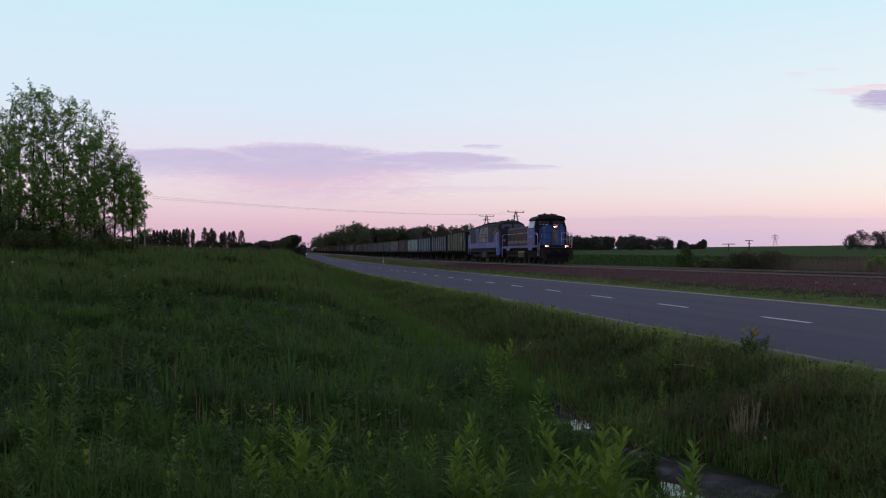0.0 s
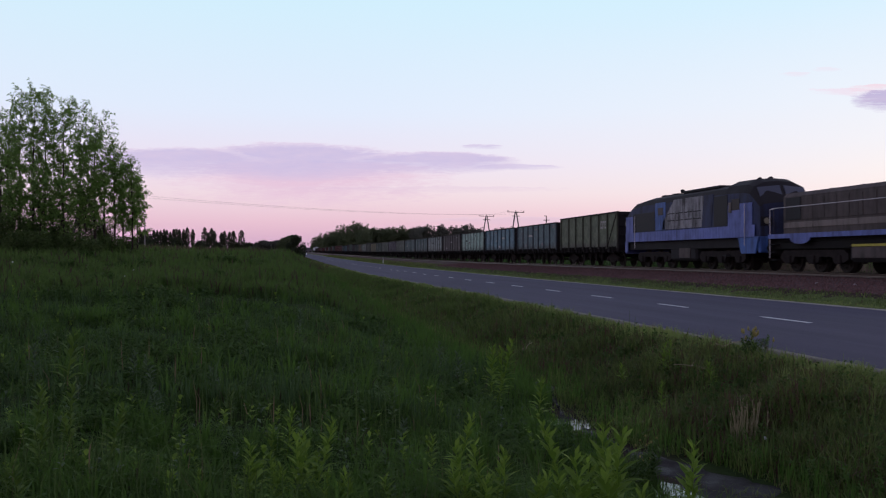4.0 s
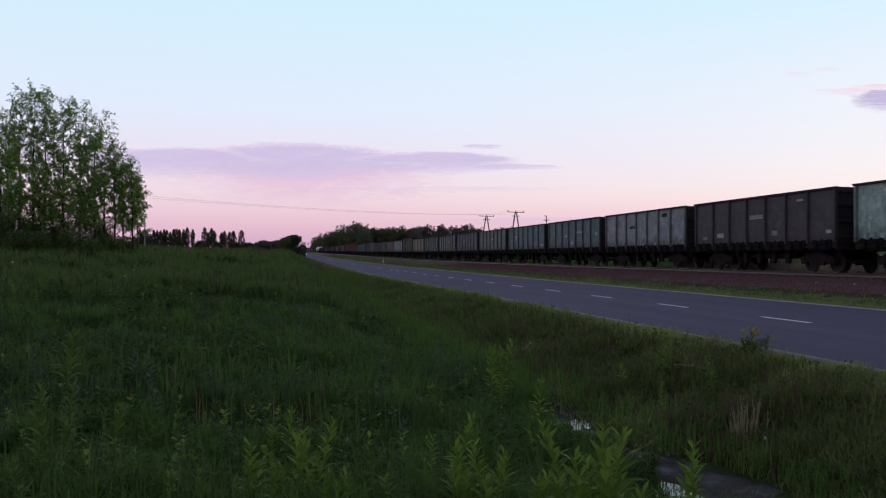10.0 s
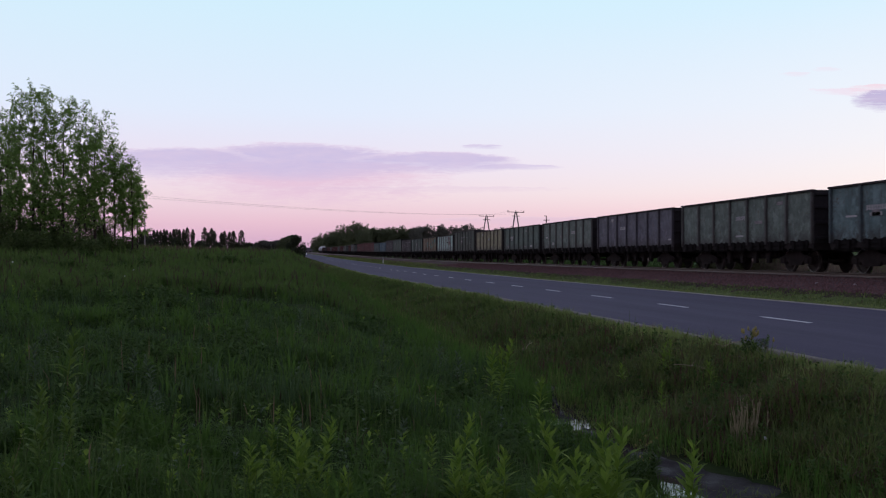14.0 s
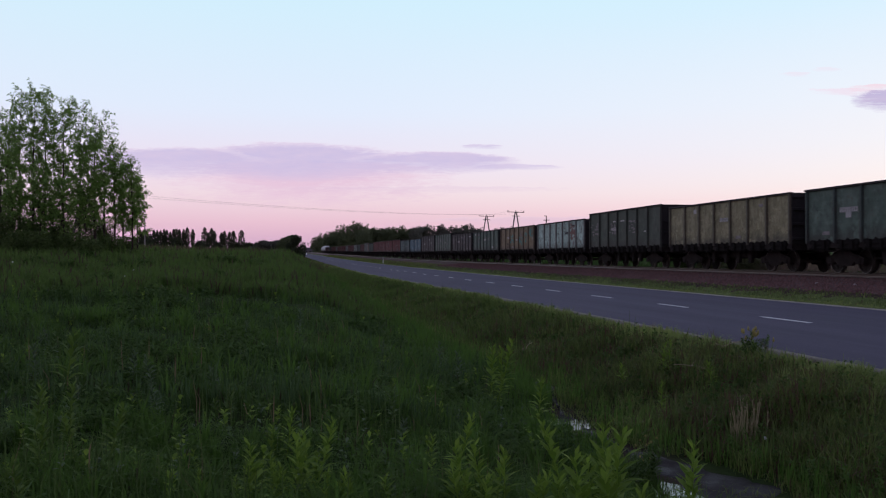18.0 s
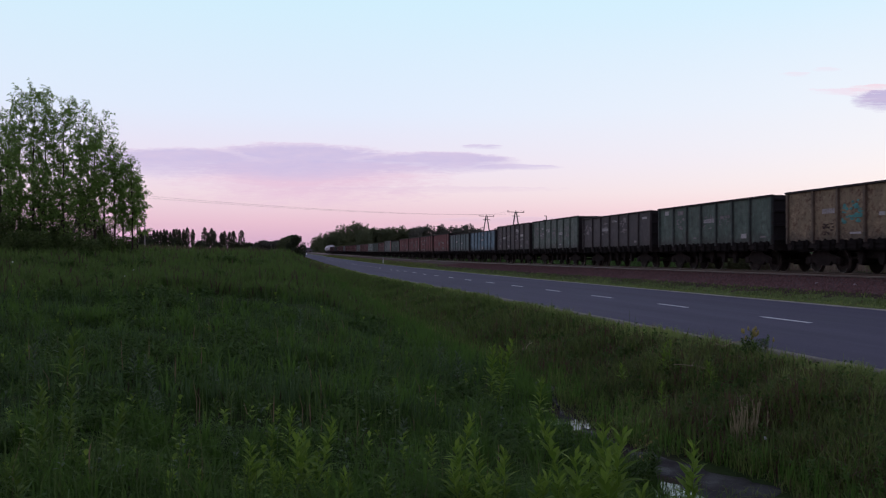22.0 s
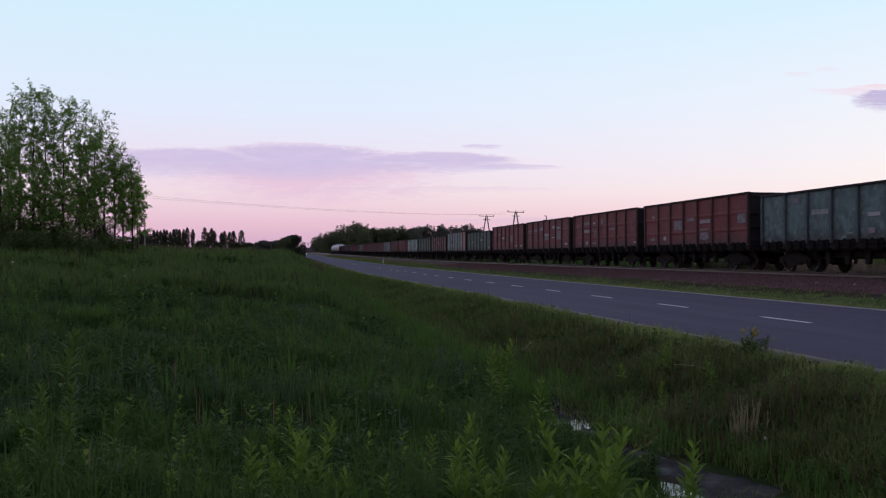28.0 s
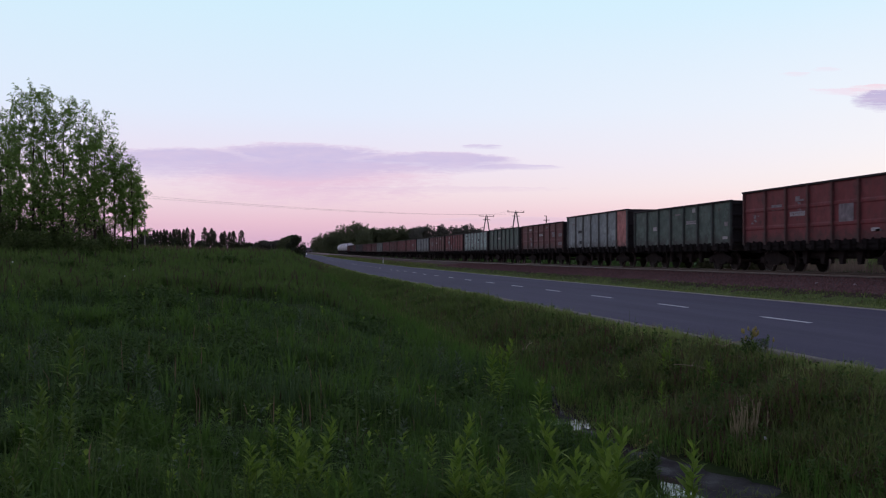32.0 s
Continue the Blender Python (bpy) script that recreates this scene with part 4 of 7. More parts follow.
# patches that set single wagons apart: bay, part of its width, heights, colour, scraps (0: a plain field)
SPECIAL = {
    15: ((4, 0.15, 0.85, 2.0, 2.86, "teal_mark", 9), (2, 0.1, 0.9, 1.8, 2.5, "teal_mark", 8), (2, 0.15, 0.8, 2.5, 3.0, "lilac_mark", 6), (1, 0.2, 0.75, 2.0, 2.9, "teal_mark", 6), (0, 0.25, 0.8, 2.45, 3.2, "teal_mark", 9),
         (5, 0.2, 0.7, 1.5, 2.0, "rust_mark", 5)),
    16: ((2, 0.2, 0.8, 2.3, 2.9, "lilac_mark", 6), (3, 0.2, 0.8, 2.1, 2.8, "lilac_mark", 4), (5, 0.2, 0.8, 2.2, 2.8, "lilac_mark", 4)),
    18: ((5, 0.2, 0.8, 2.4, 2.8, "white_mark", 4), (4, 0.2, 0.75, 2.7, 3.0, "white_mark", 6), (4, 0.2, 0.6, 1.9, 2.2, "lilac_mark", 4), (6, 0.2, 0.7, 2.5, 3.2, "lilac_mark", 5), (2, 0.1, 0.8, 1.8, 2.3, "lilac_mark", 5)),
    19: ((1, 0.2, 0.75, 2.55, 2.75, "white_mark", 0), (1, 0.25, 0.8, 2.2, 2.36, "white_mark", 5), (5, 0.2, 0.8, 2.35, 2.6, "lilac_mark", 4), (0, 0.2, 0.7, 1.8, 2.3, "lilac_mark", 5)),
    23: ((6, 0.35, 0.65, 2.75, 3.05, "white_mark", 4), (5, 0.15, 0.8, 2.98, 3.2, "lilac_mark", 0), (4, 0.2, 0.72, 2.03, 2.67, "lilac_mark", 8), (3, 0.45, 0.7, 2.95, 3.35, "lilac_mark", 0),
         (3, 0.45, 0.75, 2.25, 2.8, "blue_mark", 5), (2, 0.2, 0.8, 2.5, 2.6, "lilac_mark", 0)),
    24: ((6, 0.2, 0.8, 2.72, 3.0, "lilac_mark", 0), (6, 0.2, 0.75, 2.0, 2.5, "lilac_mark", 5), (5, 0.15, 0.85, 2.75, 3.05, "lilac_mark", 0), (4, 0.1, 0.8, 2.75, 3.1, "lilac_mark", 0),
         (3, 0.1, 0.85, 1.95, 2.6, "lilac_mark", 0), (1, 0.15, 0.8, 1.95, 3.1, "lilac_mark", 0), (1, 0.2, 0.8, 3.2, 3.45, "red_mark", 5)),
    25: ((5, 0.2, 0.7, 2.75, 3.0, "lilac_mark", 0), (4, 0.3, 0.6, 2.55, 3.05, "lilac_mark", 4), (2, 0.2, 0.75, 2.0, 2.8, "lilac_mark", 0), (6, 0.3, 0.6, 2.2, 2.6, "lilac_mark", 4)),
}
M["rust_mark"] = plain("rust_scrap", (0.05, 0.03, 0.024), 0.9, vary=0.5, scale=9.0)
M["blue_mark"] = plain("blue_scrap", (0.05, 0.06, 0.11), 0.8, vary=0.4, scale=9.0)


def lettering(wagon, i, name):
    """Stencilled numbers and notices as plain bars, and the patches that set wagons apart."""
    g = random.Random(300 + i)
    ink = "white_mark" if name not in ("white", "mint", "grey") else "black_mark"
    dense = 1.0 if name in ("red", "brick", "plum", "slate", "green", "blue", "teal") else 0.5
    if i == 0:
        # three white block shapes of the owner's mark
        for k in range(3):
            y = 3.3 - 0.42 * k
            mark(wagon, y, y + 0.11, 2.62, 3.14)
            mark(wagon, y - 0.20, y - 0.02, 3.03, 3.14)
            if k != 1:
                mark(wagon, y - 0.20, y - 0.02, 2.62, 2.72)
        return
    bays = list(zip(POSTS, POSTS[1:]))
    mid = [3, 4, 2, 5]
    # the running number in the middle of the side
    a, b = bays[mid[i % 4]]
    for k in range(8 if dense == 1.0 else 6):
        y = a + 0.25 + 0.15 * k
        mark(wagon, y, y + 0.1, 2.42, 2.62, ink, "number_bar")
    for k in range(int(2 + 3 * dense)):
        a, b = bays[g.randrange(7)]
        y, z = a + g.uniform(0.25, 0.7), g.choice((1.55, 1.62, 2.2, 2.98, 3.05))
        mark(wagon, y, y + g.choice((0.35, 0.5, 0.7)), z, z + g.choice((0.08, 0.14, 0.22)), ink if g.random() < 0.6 else "lilac_mark", "notice_bar")
    if name in ("red", "brick") and i not in SPECIAL:
        for k in range(4):
            a, b = bays[g.randrange(7)]
            y, z = a + g.uniform(0.2, 0.5), g.choice((1.6, 2.15, 2.3, 2.6))
            mark(wagon, y, y + g.choice((0.5, 0.8, 1.0)), z, z + g.choice((0.25, 0.4, 0.55)), "lilac_mark", "faded_patch", 0.016)
    for bay, f0, f1, z0, z1, mat, rough in SPECIAL.get(i, ()):
        a, b = bays[bay]
        a, b = a + (b - a) * f0, a + (b - a) * f1
        if rough:
            ragged_mark(wagon, a, b, z0, z1, mat, 500 + i * 7 + bay, rough)
        else:
            mark(wagon, a, b, z0, z1, mat, "faded_patch", 0.016)
    if i == 14:
        ragged_mark(wagon, 2.2, 3.6, 2.0, 3.2, "red_mark", 3, 12)
    if i in (13, 17, 18, 19):
        for k in range(3):
            a, b = bays[1 + (i + 2 * k) % 6]
            ragged_mark(wagon, a + 0.25, b - 0.25, 2.2, 3.0, "lilac_mark", 40 + i + k, 5)


def build_wagons():
    wagon_meshes()
    for i, code in enumerate(ORDER):
        name, kind = code.rstrip("+*"), {"+": "high", "*": "mid"}.get(code[-1], "low")
        label = f"{WORDS[name]} steel open-top coal wagon with ribbed sides, {'grimy' if kind == 'low' else 'tall'}"
        odd = {}
        posts = PAINTS["green"] if i == 18 else None
        if i == 27:
            odd = {0: PAINTS["pink"], 1: PAINTS["grey"]}
        w = open_wagon(FIRST_WAGON_Y + i * PITCH, PAINTS[name], kind, label, braces=(i == 0), odd=odd, posts=posts)
        lettering(w, i, name)


build_wagons()

# ---- the locomotives ----
def worn_body(name, color, rough=0.5, dirt=0.5, scale=1.5):
    """Sooty enamel with vertical dirt streaks."""
    m, k, b = material(name, rough, 0.0, 0.2)
    pos = k.add("ShaderNodeTexCoord").outputs["Object"]
    streaks, blotch, grain = k.noise(k.stretch(pos, 2.2, 2.2, 0.3), 2.0, 6.0, 0.62), k.noise(pos, scale, 5.0), k.noise(pos, 50.0, 2.0)
    amount = k.math("ADD", k.math("MULTIPLY", streaks, 0.6), k.math("MULTIPLY", blotch, 0.4))
    col = k.mix(k.math("MULTIPLY", k.ramp(amount, [(0.42, 0.0), (0.62, 1.0)]), dirt), (*color, 1), (0.02, 0.018, 0.018, 1))
    col = k.mix(k.math("MULTIPLY", grain, 0.15), col, (0.1, 0.1, 0.1, 1))
    k.set(b, "Base Color", col)
    k.set(b, "Roughness", k.math("ADD", rough - 0.1, k.math("MULTIPLY", blotch, 0.3)))
    bumped(k, b, blotch, 0.2, 0.02)
    return m


M["loco_blue"] = worn_body("blue_enamel", (0.145, 0.19, 0.5), dirt=0.55)
M["loco_deep"] = worn_body("deep_blue_enamel", (0.07, 0.155, 0.44), dirt=0.6)
M["loco_black"] = worn_body("black_grimy_steel", (0.012, 0.011, 0.011), 0.9, 0.4)
M["loco_dark"] = worn_body("sooty_roof", (0.022, 0.02, 0.022), 0.8, 0.6)
M["loco_grey"] = worn_body("sooty_grey_hood", (0.11, 0.088, 0.082), 0.75, 0.55)
M["loco_beige"] = worn_body("pale_band", (0.24, 0.2, 0.18), 0.7, 0.4)
M["loco_silver"] = worn_body("silver_panel", (0.30, 0.29, 0.31), 0.6, 0.9)
M["loco_soot_blue"] = worn_body("sooty_blue", (0.032, 0.042, 0.105), 0.6, 0.75)
M["loco_rail"] = plain("handrail_paint", (0.6, 0.57, 0.58), 0.5)
M["rusty_beam"] = worn_body("rust_stained_beam", (0.05, 0.034, 0.028), 0.85, 0.6)
M["yellow"] = plain("yellow_stripe", (0.42, 0.36, 0.05), 0.6)
M["louvre"] = plain("louvre_black", (0.014, 0.013, 0.016), 0.7, vary=0.4)


def glass_pane(name, tint, spec=0.5):
    m, k, b = material(name, 0.35, 0.0, spec)
    b.inputs["Base Color"].default_value = (*tint, 1)
    return m


M["pane"] = glass_pane("cab_glass", (0.01, 0.011, 0.015), 0.12)
M["pane_dusk"] = glass_pane("dusty_cab_glass", (0.07, 0.08, 0.11))
# opaque pane whose pale colour stands in for the bright sky
M["pane_sky"] = glass_pane("sky_toned_cab_glass", (0.58, 0.64, 0.74))
M["lamp_white"] = glow("headlamp_white", (1.0, 0.86, 0.74), 5.0)
M["lamp_amber"] = glow("headlamp_amber", (1.0, 0.2, 0.07), 3.0)
M["lamp_red"] = glow("marker_red", (1.0, 0.1, 0.04), 2.0)
M["lamp_dim"] = plain("unlit_lamp", (0.3, 0.28, 0.2), 0.3)
spinning_big = {-1.85: [], 0.0: [], 1.85: []}
LM = {}


def loco_meshes():
    bm = bmesh.new()
    rod(bm, (-1.0, 0, 0), (1.0, 0, 0), 0.1, sides=12)
    for s in (-1, 1):
        lathe(bm, [(s * 0.70, 0.56), (s * 0.725, 0.56), (s * 0.735, 0.525), (s * 0.84, 0.52), (s * 0.84, 0.45), (s * 0.80, 0.43), (s * 0.80, 0.2), (s * 0.88, 0.16), (s * 0.88, 0.02)], "x", 26)
        for i in range(6):
            a = i * 1.047
            rod(bm, (s * 0.81, 0.32 * math.cos(a), 0.32 * math.sin(a)), (s * 0.85, 0.32 * math.cos(a), 0.32 * math.sin(a)), 0.05)
    LM["wheelset"] = mesh_of(bm, "wheelset", M["wheel"])
    bm = bmesh.new()
    out = [(-2.5, 0.55), (-2.5, 0.78), (-2.2, 0.95), (2.2, 0.95), (2.5, 0.78), (2.5, 0.55), (2.2, 0.42), (1.5, 0.42), (1.4, 0.66), (0.5, 0.66), (0.4, 0.42), (-0.4, 0.42), (-0.5, 0.66), (-1.4, 0.66), (-1.5, 0.42), (-2.2, 0.42)]
    prism(bm, out, "x", -0.08, 0.08)
    for y in (-1.85, 0, 1.85):
        box(bm, -0.16, 0.16, y - 0.2, y + 0.2, 0.36, 0.72, 0.03)
    for y in (-1.2, -0.65, 0.65, 1.2):
        lathe(bm, [(0.66, 0.1), (0.68, 0.12), (0.94, 0.12), (0.96, 0.1)], "z", 10, (0.05, y, 0))
    LM["side_frame"] = mesh_of(bm, "side_frame", M["iron"])
    bm = bmesh.new()
    box(bm, -1.0, 1.0, -2.1, 2.1, 0.7, 0.98, 0.05)
    LM["bogie"] = mesh_of(bm, "bogie", M["iron"])


def loco_bogie(parent, y):
    bogie = put("bogie", LM["bogie"], parent, pose(0, y, 0))
    for s in (-1, 1):
        put("side_frame", LM["side_frame"], bogie, pose(s * 1.12, 0, 0))
    for dy in (-1.85, 0.0, 1.85):
        spinning_big[dy].append(put("wheelset", LM["wheelset"], bogie, pose(0, dy, 0.525)))


def rail_of(parent, points, name="handrail", r=0.022, mat="loco_rail"):
    bm = bmesh.new()
    for a, b in zip(points, points[1:]):
        rod(bm, a, b, r)
    return part(name, bm, M[mat], parent)


def side_boxes(parent, name, mat, spans, half, thick=0.03, label=""):
    """Flat pieces on both long sides: (y0, y1, z0, z1)."""
    for s in (-1, 1):
        for y0, y1, z0, z1 in spans:
            a, b = s * half, s * (half + thick)
            part(name, box(bmesh.new(), min(a, b), max(a, b), y0, y1, z0, z1, 0.008), M[mat], parent, label)


def buffers(parent, y, s):
    for x in (-0.95, 0.95):
        bm = lathe(bmesh.new(), [(0, 0.13), (s * 0.3, 0.12), (s * 0.31, 0.07), (s * 0.5, 0.07), (s * 0.51, 0.22), (s * 0.56, 0.2)], "y", 14, (x, y, 1.06))
        part("buffer", bm, M["loco_dark"], parent)
    part("coupler", box(bmesh.new(), -0.18, 0.18, min(y, y + s * 0.55), max(y, y + s * 0.55), 0.9, 1.2, 0.04), M["iron"], parent)


def hood_locomotive(y0):
    """Leading engine: short nose, tall cab, long narrow hood with walkways."""
    L = 15.2
    w = group_empty("leading_locomotive", pose(TRACK_X, y0, RAIL_Z))
    tagged(w, "blue diesel hood locomotive with lit headlamps and black cab roof", "locomotive", "locomotives of the train")
    # walkway deck with the round dips of its sill
    bm = bmesh.new()
    box(bm, -1.5, 1.5, 1.5, L - 0.1, 1.5, 1.68, 0.015)
    part("deck", bm, M["loco_dark"], w)
    for s in (-1, 1):
        bm = bmesh.new()
        out = [(1.5, 1.68), (1.5, 1.48)]
        for c in (4.1, 12.5):
            out += [(c + 0.75 * math.cos(a), 1.48 - 0.26 * math.sin(a) ** 0.8) for a in [math.pi * (1 - i / 10) for i in range(11)]]
        out += [(L - 0.1, 1.48), (L - 0.1, 1.68)]
        prism(bm, out, "x", s * 1.505, s * 1.545)
        part("sill", bm, M["loco_blue"], w, "blue sill with round dips")
    # nose
    bm = bmesh.new()
    out = [(-0.88, 1.4), (-0.88, 3.2), (-0.72, 3.42), (0.72, 3.42), (0.88, 3.2), (0.88, 1.4)]
    prism(bm, out, "y", 1.15, 2.85)
    part("nose", bm, M["loco_deep"], w)
    part("nose_stripe", box(bmesh.new(), -0.24, 0.24, 1.115, 1.155, 1.75, 3.38, 0.01), M["loco_silver"], w, "silver centre stripe")
    for i in range(6):
        part("nose_louvre", box(bmesh.new(), -0.22, 0.22, 1.09, 1.12, 1.95 + 0.22 * i, 2.05 + 0.22 * i, 0.01), M["loco_silver"], w)
    part("nose_top_band", box(bmesh.new(), -0.7, 0.7, 1.12, 1.16, 3.30, 3.40, 0.01), M["loco_deep"], w)
    # cab: upright below, leaning in from the window sills up, under a low arched roof
    def ring(bm, z, half, y0_, y1_):
        return [bm.verts.new(p) for p in ((-half, y0_, z), (half, y0_, z), (half, y1_, z), (-half, y1_, z))]
    def stack(name, levels, mat, label=""):
        bm = bmesh.new()
        rings = [ring(bm, *v) for v in levels]
        for lo, hi in zip(rings, rings[1:]):
            for i in range(4):
                bm.faces.new((lo[i], lo[(i + 1) % 4], hi[(i + 1) % 4], hi[i]))
        bm.faces.new(rings[0][::-1])
        bm.faces.new(rings[-1])
        bmesh.ops.recalc_face_normals(bm, faces=bm.faces)
        return part(name, bm, M[mat], w, label)
    stack("cab", [(1.66, 1.5, 2.85, 5.25), (3.2, 1.5, 2.85, 5.25)], "loco_blue")
    stack("cab_upper", [(3.2, 1.49, 2.86, 5.24), (3.98, 1.31, 3.0, 4.98)], "loco_soot_blue", "sooty window band of the cab")
    stack("cab_roof", [(3.9, 1.36, 2.78, 5.12), (3.98, 1.37, 2.74, 5.14), (4.16, 1.25, 2.72, 5.1), (4.3, 1.0, 2.78, 5.02), (4.38, 0.6, 2.9, 4.9)], "loco_dark", "black arched cab roof")
    for x in (-1, 1):
        bm = bmesh.new()
        prism(bm, [(x * 0.04, 4.0), (x * 1.3, 4.0), (x * 1.18, 4.2), (x * 0.7, 4.3), (x * 0.1, 4.22)], "y", 2.5, 2.8)
        part("roof_visor", bm, M["loco_dark"], w, "black visor over the windscreen")
    bm = bmesh.new()
    box(bm, -0.7, 0.7, 3.2, 4.7, 4.38, 4.48, 0.03)
    for x, y in ((-0.4, 3.4), (0.3, 3.5), (0.0, 4.4)):
        lathe(bm, [(4.46, 0.12), (4.53, 0.12), (4.56, 0.05)], "z", 8, (x, y, 0))
    part("roof_gear", bm, M["loco_dark"], w)
    for s in (-1, 1):
        for y0_, y1_ in ((3.12, 3.52), (3.62, 4.22), (4.32, 4.94)):
            bm = bmesh.new()
            lean_in = 0.18 / 0.78
            for z, out in ((3.26, 0.0), (3.84, 0.0)):
                for d in (-0.01, 0.025):
                    for yy in (y0_, y1_):
                        bm.verts.new((s * (1.49 - (z - 3.2) * lean_in + d), yy, z))
            bmesh.ops.convex_hull(bm, input=bm.verts)
            part("side_window", bm, M["pane_sky"], w, "pale reflecting side window")
        part("cab_panel", box(bmesh.new(), min(s * 1.49, s * 1.53), max(s * 1.49, s * 1.53), 3.0, 5.15, 1.7, 2.02, 0.01), M["loco_beige"], w, "grey panel under the cab")
        for z, h, a, b in ((2.42, 0.13, 3.5, 4.5), (2.98, 0.08, 3.8, 4.2)):
            part("number_bar", box(bmesh.new(), min(s * 1.5, s * 1.512), max(s * 1.5, s * 1.512), a, b, z, z + h), M["white_mark"], w)
    for x in (-1, 1):
        bm = bmesh.new()
        prism(bm, [(x * 0.10, 3.46), (x * 1.34, 3.46), (x * 1.24, 3.9), (x * 0.10, 3.9)], "y", 2.82, 3.02)
        part("windscreen", bm, M["pane"], w, "dark windscreen")
        bm = bmesh.new()
        box(bm, min(x * 0.16, x * 1.18), max(x * 0.16, x * 1.18), 2.80, 2.825, 3.62, 3.87, 0.01)
        part("sun_blind", bm, M["loco_grey"], w, "dull grey sun blind")
        # pale slips imitate the sky showing through below the blind
        bm = bmesh.new()
        for i, (a, b) in enumerate(((0.2, 0.52), (0.6, 0.82), (0.9, 1.1))):
            box(bm, min(x * a, x * b), max(x * a, x * b), 2.80, 2.822, 3.50 + 0.02 * i, 3.57, 0.005)
        part("windscreen_glint", bm, M["pane_sky"], w, "pale strip of glass below the blind")
    for s in (-1, 1):
        part("cab_front_door", box(bmesh.new(), min(s * 1.06, s * 1.44), max(s * 1.06, s * 1.44), 2.81, 2.86, 1.72, 3.4, 0.01), M["louvre"], w, "dark cab front door")
    # long hood
    bm = bmesh.new()
    out = [(-1.0, 1.66), (-1.0, 3.35), (-0.85, 3.52), (0.85, 3.52), (1.0, 3.35), (1.0, 1.66)]
    prism(bm, out, "y", 5.25, 14.7)
    part("long_hood", bm, M["loco_grey"], w, "sooty grey engine hood")
    side_boxes(w, "hood_band", "loco_beige", [(5.3, 14.65, 1.95, 2.2)], 1.0, 0.02, "pale grey lower band")
    side_boxes(w, "hood_door", "loco_grey", [(5.5 + 0.86 * i, 6.28 + 0.86 * i, 2.3, 3.25) for i in range(9)], 1.0, 0.025)
    side_boxes(w, "radiator_grille", "louvre", [(13.3, 14.5, 2.3, 3.3)], 1.0, 0.03, "dark radiator grille")
    for i in range(3):
        bm = bmesh.new()
        lathe(bm, [(3.5, 0.28), (3.6, 0.28), (3.62, 0.2)], "z", 14, (0, 8.0 + 2.1 * i, 0))
        part("roof_fan", bm, M["loco_dark"], w)
    part("exhaust", box(bmesh.new(), -0.25, 0.25, 6.3, 6.9, 3.5, 3.72, 0.03), M["loco_dark"], w)
    # handrails
    for s in (-1, 1):
        rail_of(w, [(s * 1.46, 5.4, 2.85), (s * 1.46, 14.9, 2.85)], r=0.015)
        for i in range(4):
            rail_of(w, [(s * 1.46, 5.5 + 3.08 * i, 1.68), (s * 1.46, 5.5 + 3.08 * i, 2.85)], "stanchion", 0.012, "loco_grey")
        faint = "loco_rail" if s > 0 else "loco_soot_blue"
        rail_of(w, [(s * 1.46, 2.7, 2.75), (s * 1.46, 1.75, 2.75), (s * 1.46, 1.5, 2.5), (s * 1.46, 1.4, 0.7)], "front_handrail", 0.026)
        rail_of(w, [(s * 1.3, 0.6, 2.75), (s * 1.46, 0.98, 1.6), (s * 1.46, 1.0, 0.75)], "step_handrail", 0.024)
        for z in (2.2, 2.75):
            rail_of(w, [(s * 1.42, 0.6, z), (s * 0.45, 0.6, z)], "end_handrail", 0.02, faint)
        for x in (0.45, 0.95, 1.42):
            rail_of(w, [(s * x, 0.6, 1.68), (s * x, 0.6, 2.75)], "end_stanchion", 0.018, faint)
        for z in (0.5, 0.85, 1.2):
            part("step", box(bmesh.new(), min(s * 1.05, s * 1.5), max(s * 1.05, s * 1.5), 0.55, 0.95, z, z + 0.04), M["loco_dark"], w)
        for z in (0.5, 0.85, 1.2):
            part("step", box(bmesh.new(), min(s * 1.05, s * 1.5), max(s * 1.05, s * 1.5), L - 0.6, L - 0.2, z, z + 0.04), M["loco_dark"], w)
        rail_of(w, [(s * 1.48, L - 0.15, 0.6), (s * 1.48, L - 0.15, 2.8), (s * 1.48, L - 0.7, 2.85)], "rear_handrail", 0.024)
    # ends
    part("front_beam", box(bmesh.new(), -1.34, 1.34, 0.32, 0.56, 0.7, 1.32, 0.03), M["loco_black"], w)
    for s in (-1, 1):
        bm = bmesh.new()
        prism(bm, [(s * 0.95, 0.3), (s * 1.38, 0.5), (s * 1.38, 1.32), (s * 1.12, 1.32)], "y", 0.27, 0.42)
        part("beam_corner", bm, M["rusty_beam"], w, "rust-stained corner of the front beam")
    part("front_platform", box(bmesh.new(), -1.34, 1.34, 0.34, 1.2, 1.32, 1.44, 0.02), M["loco_black"], w)
    part("rear_beam", box(bmesh.new(), -1.5, 1.5, L - 0.12, L, 0.75, 1.68, 0.03), M["loco_dark"], w)
    bm = bmesh.new()
    prism(bm, [(-0.95, 0.2), (-1.15, 0.72), (1.15, 0.72), (0.95, 0.2)], "y", 0.4, 0.5)
    part("plough", bm, M["loco_black"], w)
    buffers(w, 0.3, -1)
    for x in (-0.88, 0.88):
        part("headlamp_box", box(bmesh.new(), x - 0.22, x + 0.22, 0.5, 0.75, 1.44, 1.72, 0.03), M["loco_grey"], w)
        part("headlamp", lathe(bmesh.new(), [(0.47, 0.02), (0.46, 0.05), (0.51, 0.055)], "y", 14, (x - 0.1, 0, 1.58)), M["lamp_white"], w, "lit headlamp")
        part("marker_lamp", lathe(bmesh.new(), [(0.47, 0.02), (0.46, 0.06), (0.51, 0.065)], "y", 12, (x + 0.08, 0, 1.58)), M["lamp_amber"], w, "lit amber marker lamp")
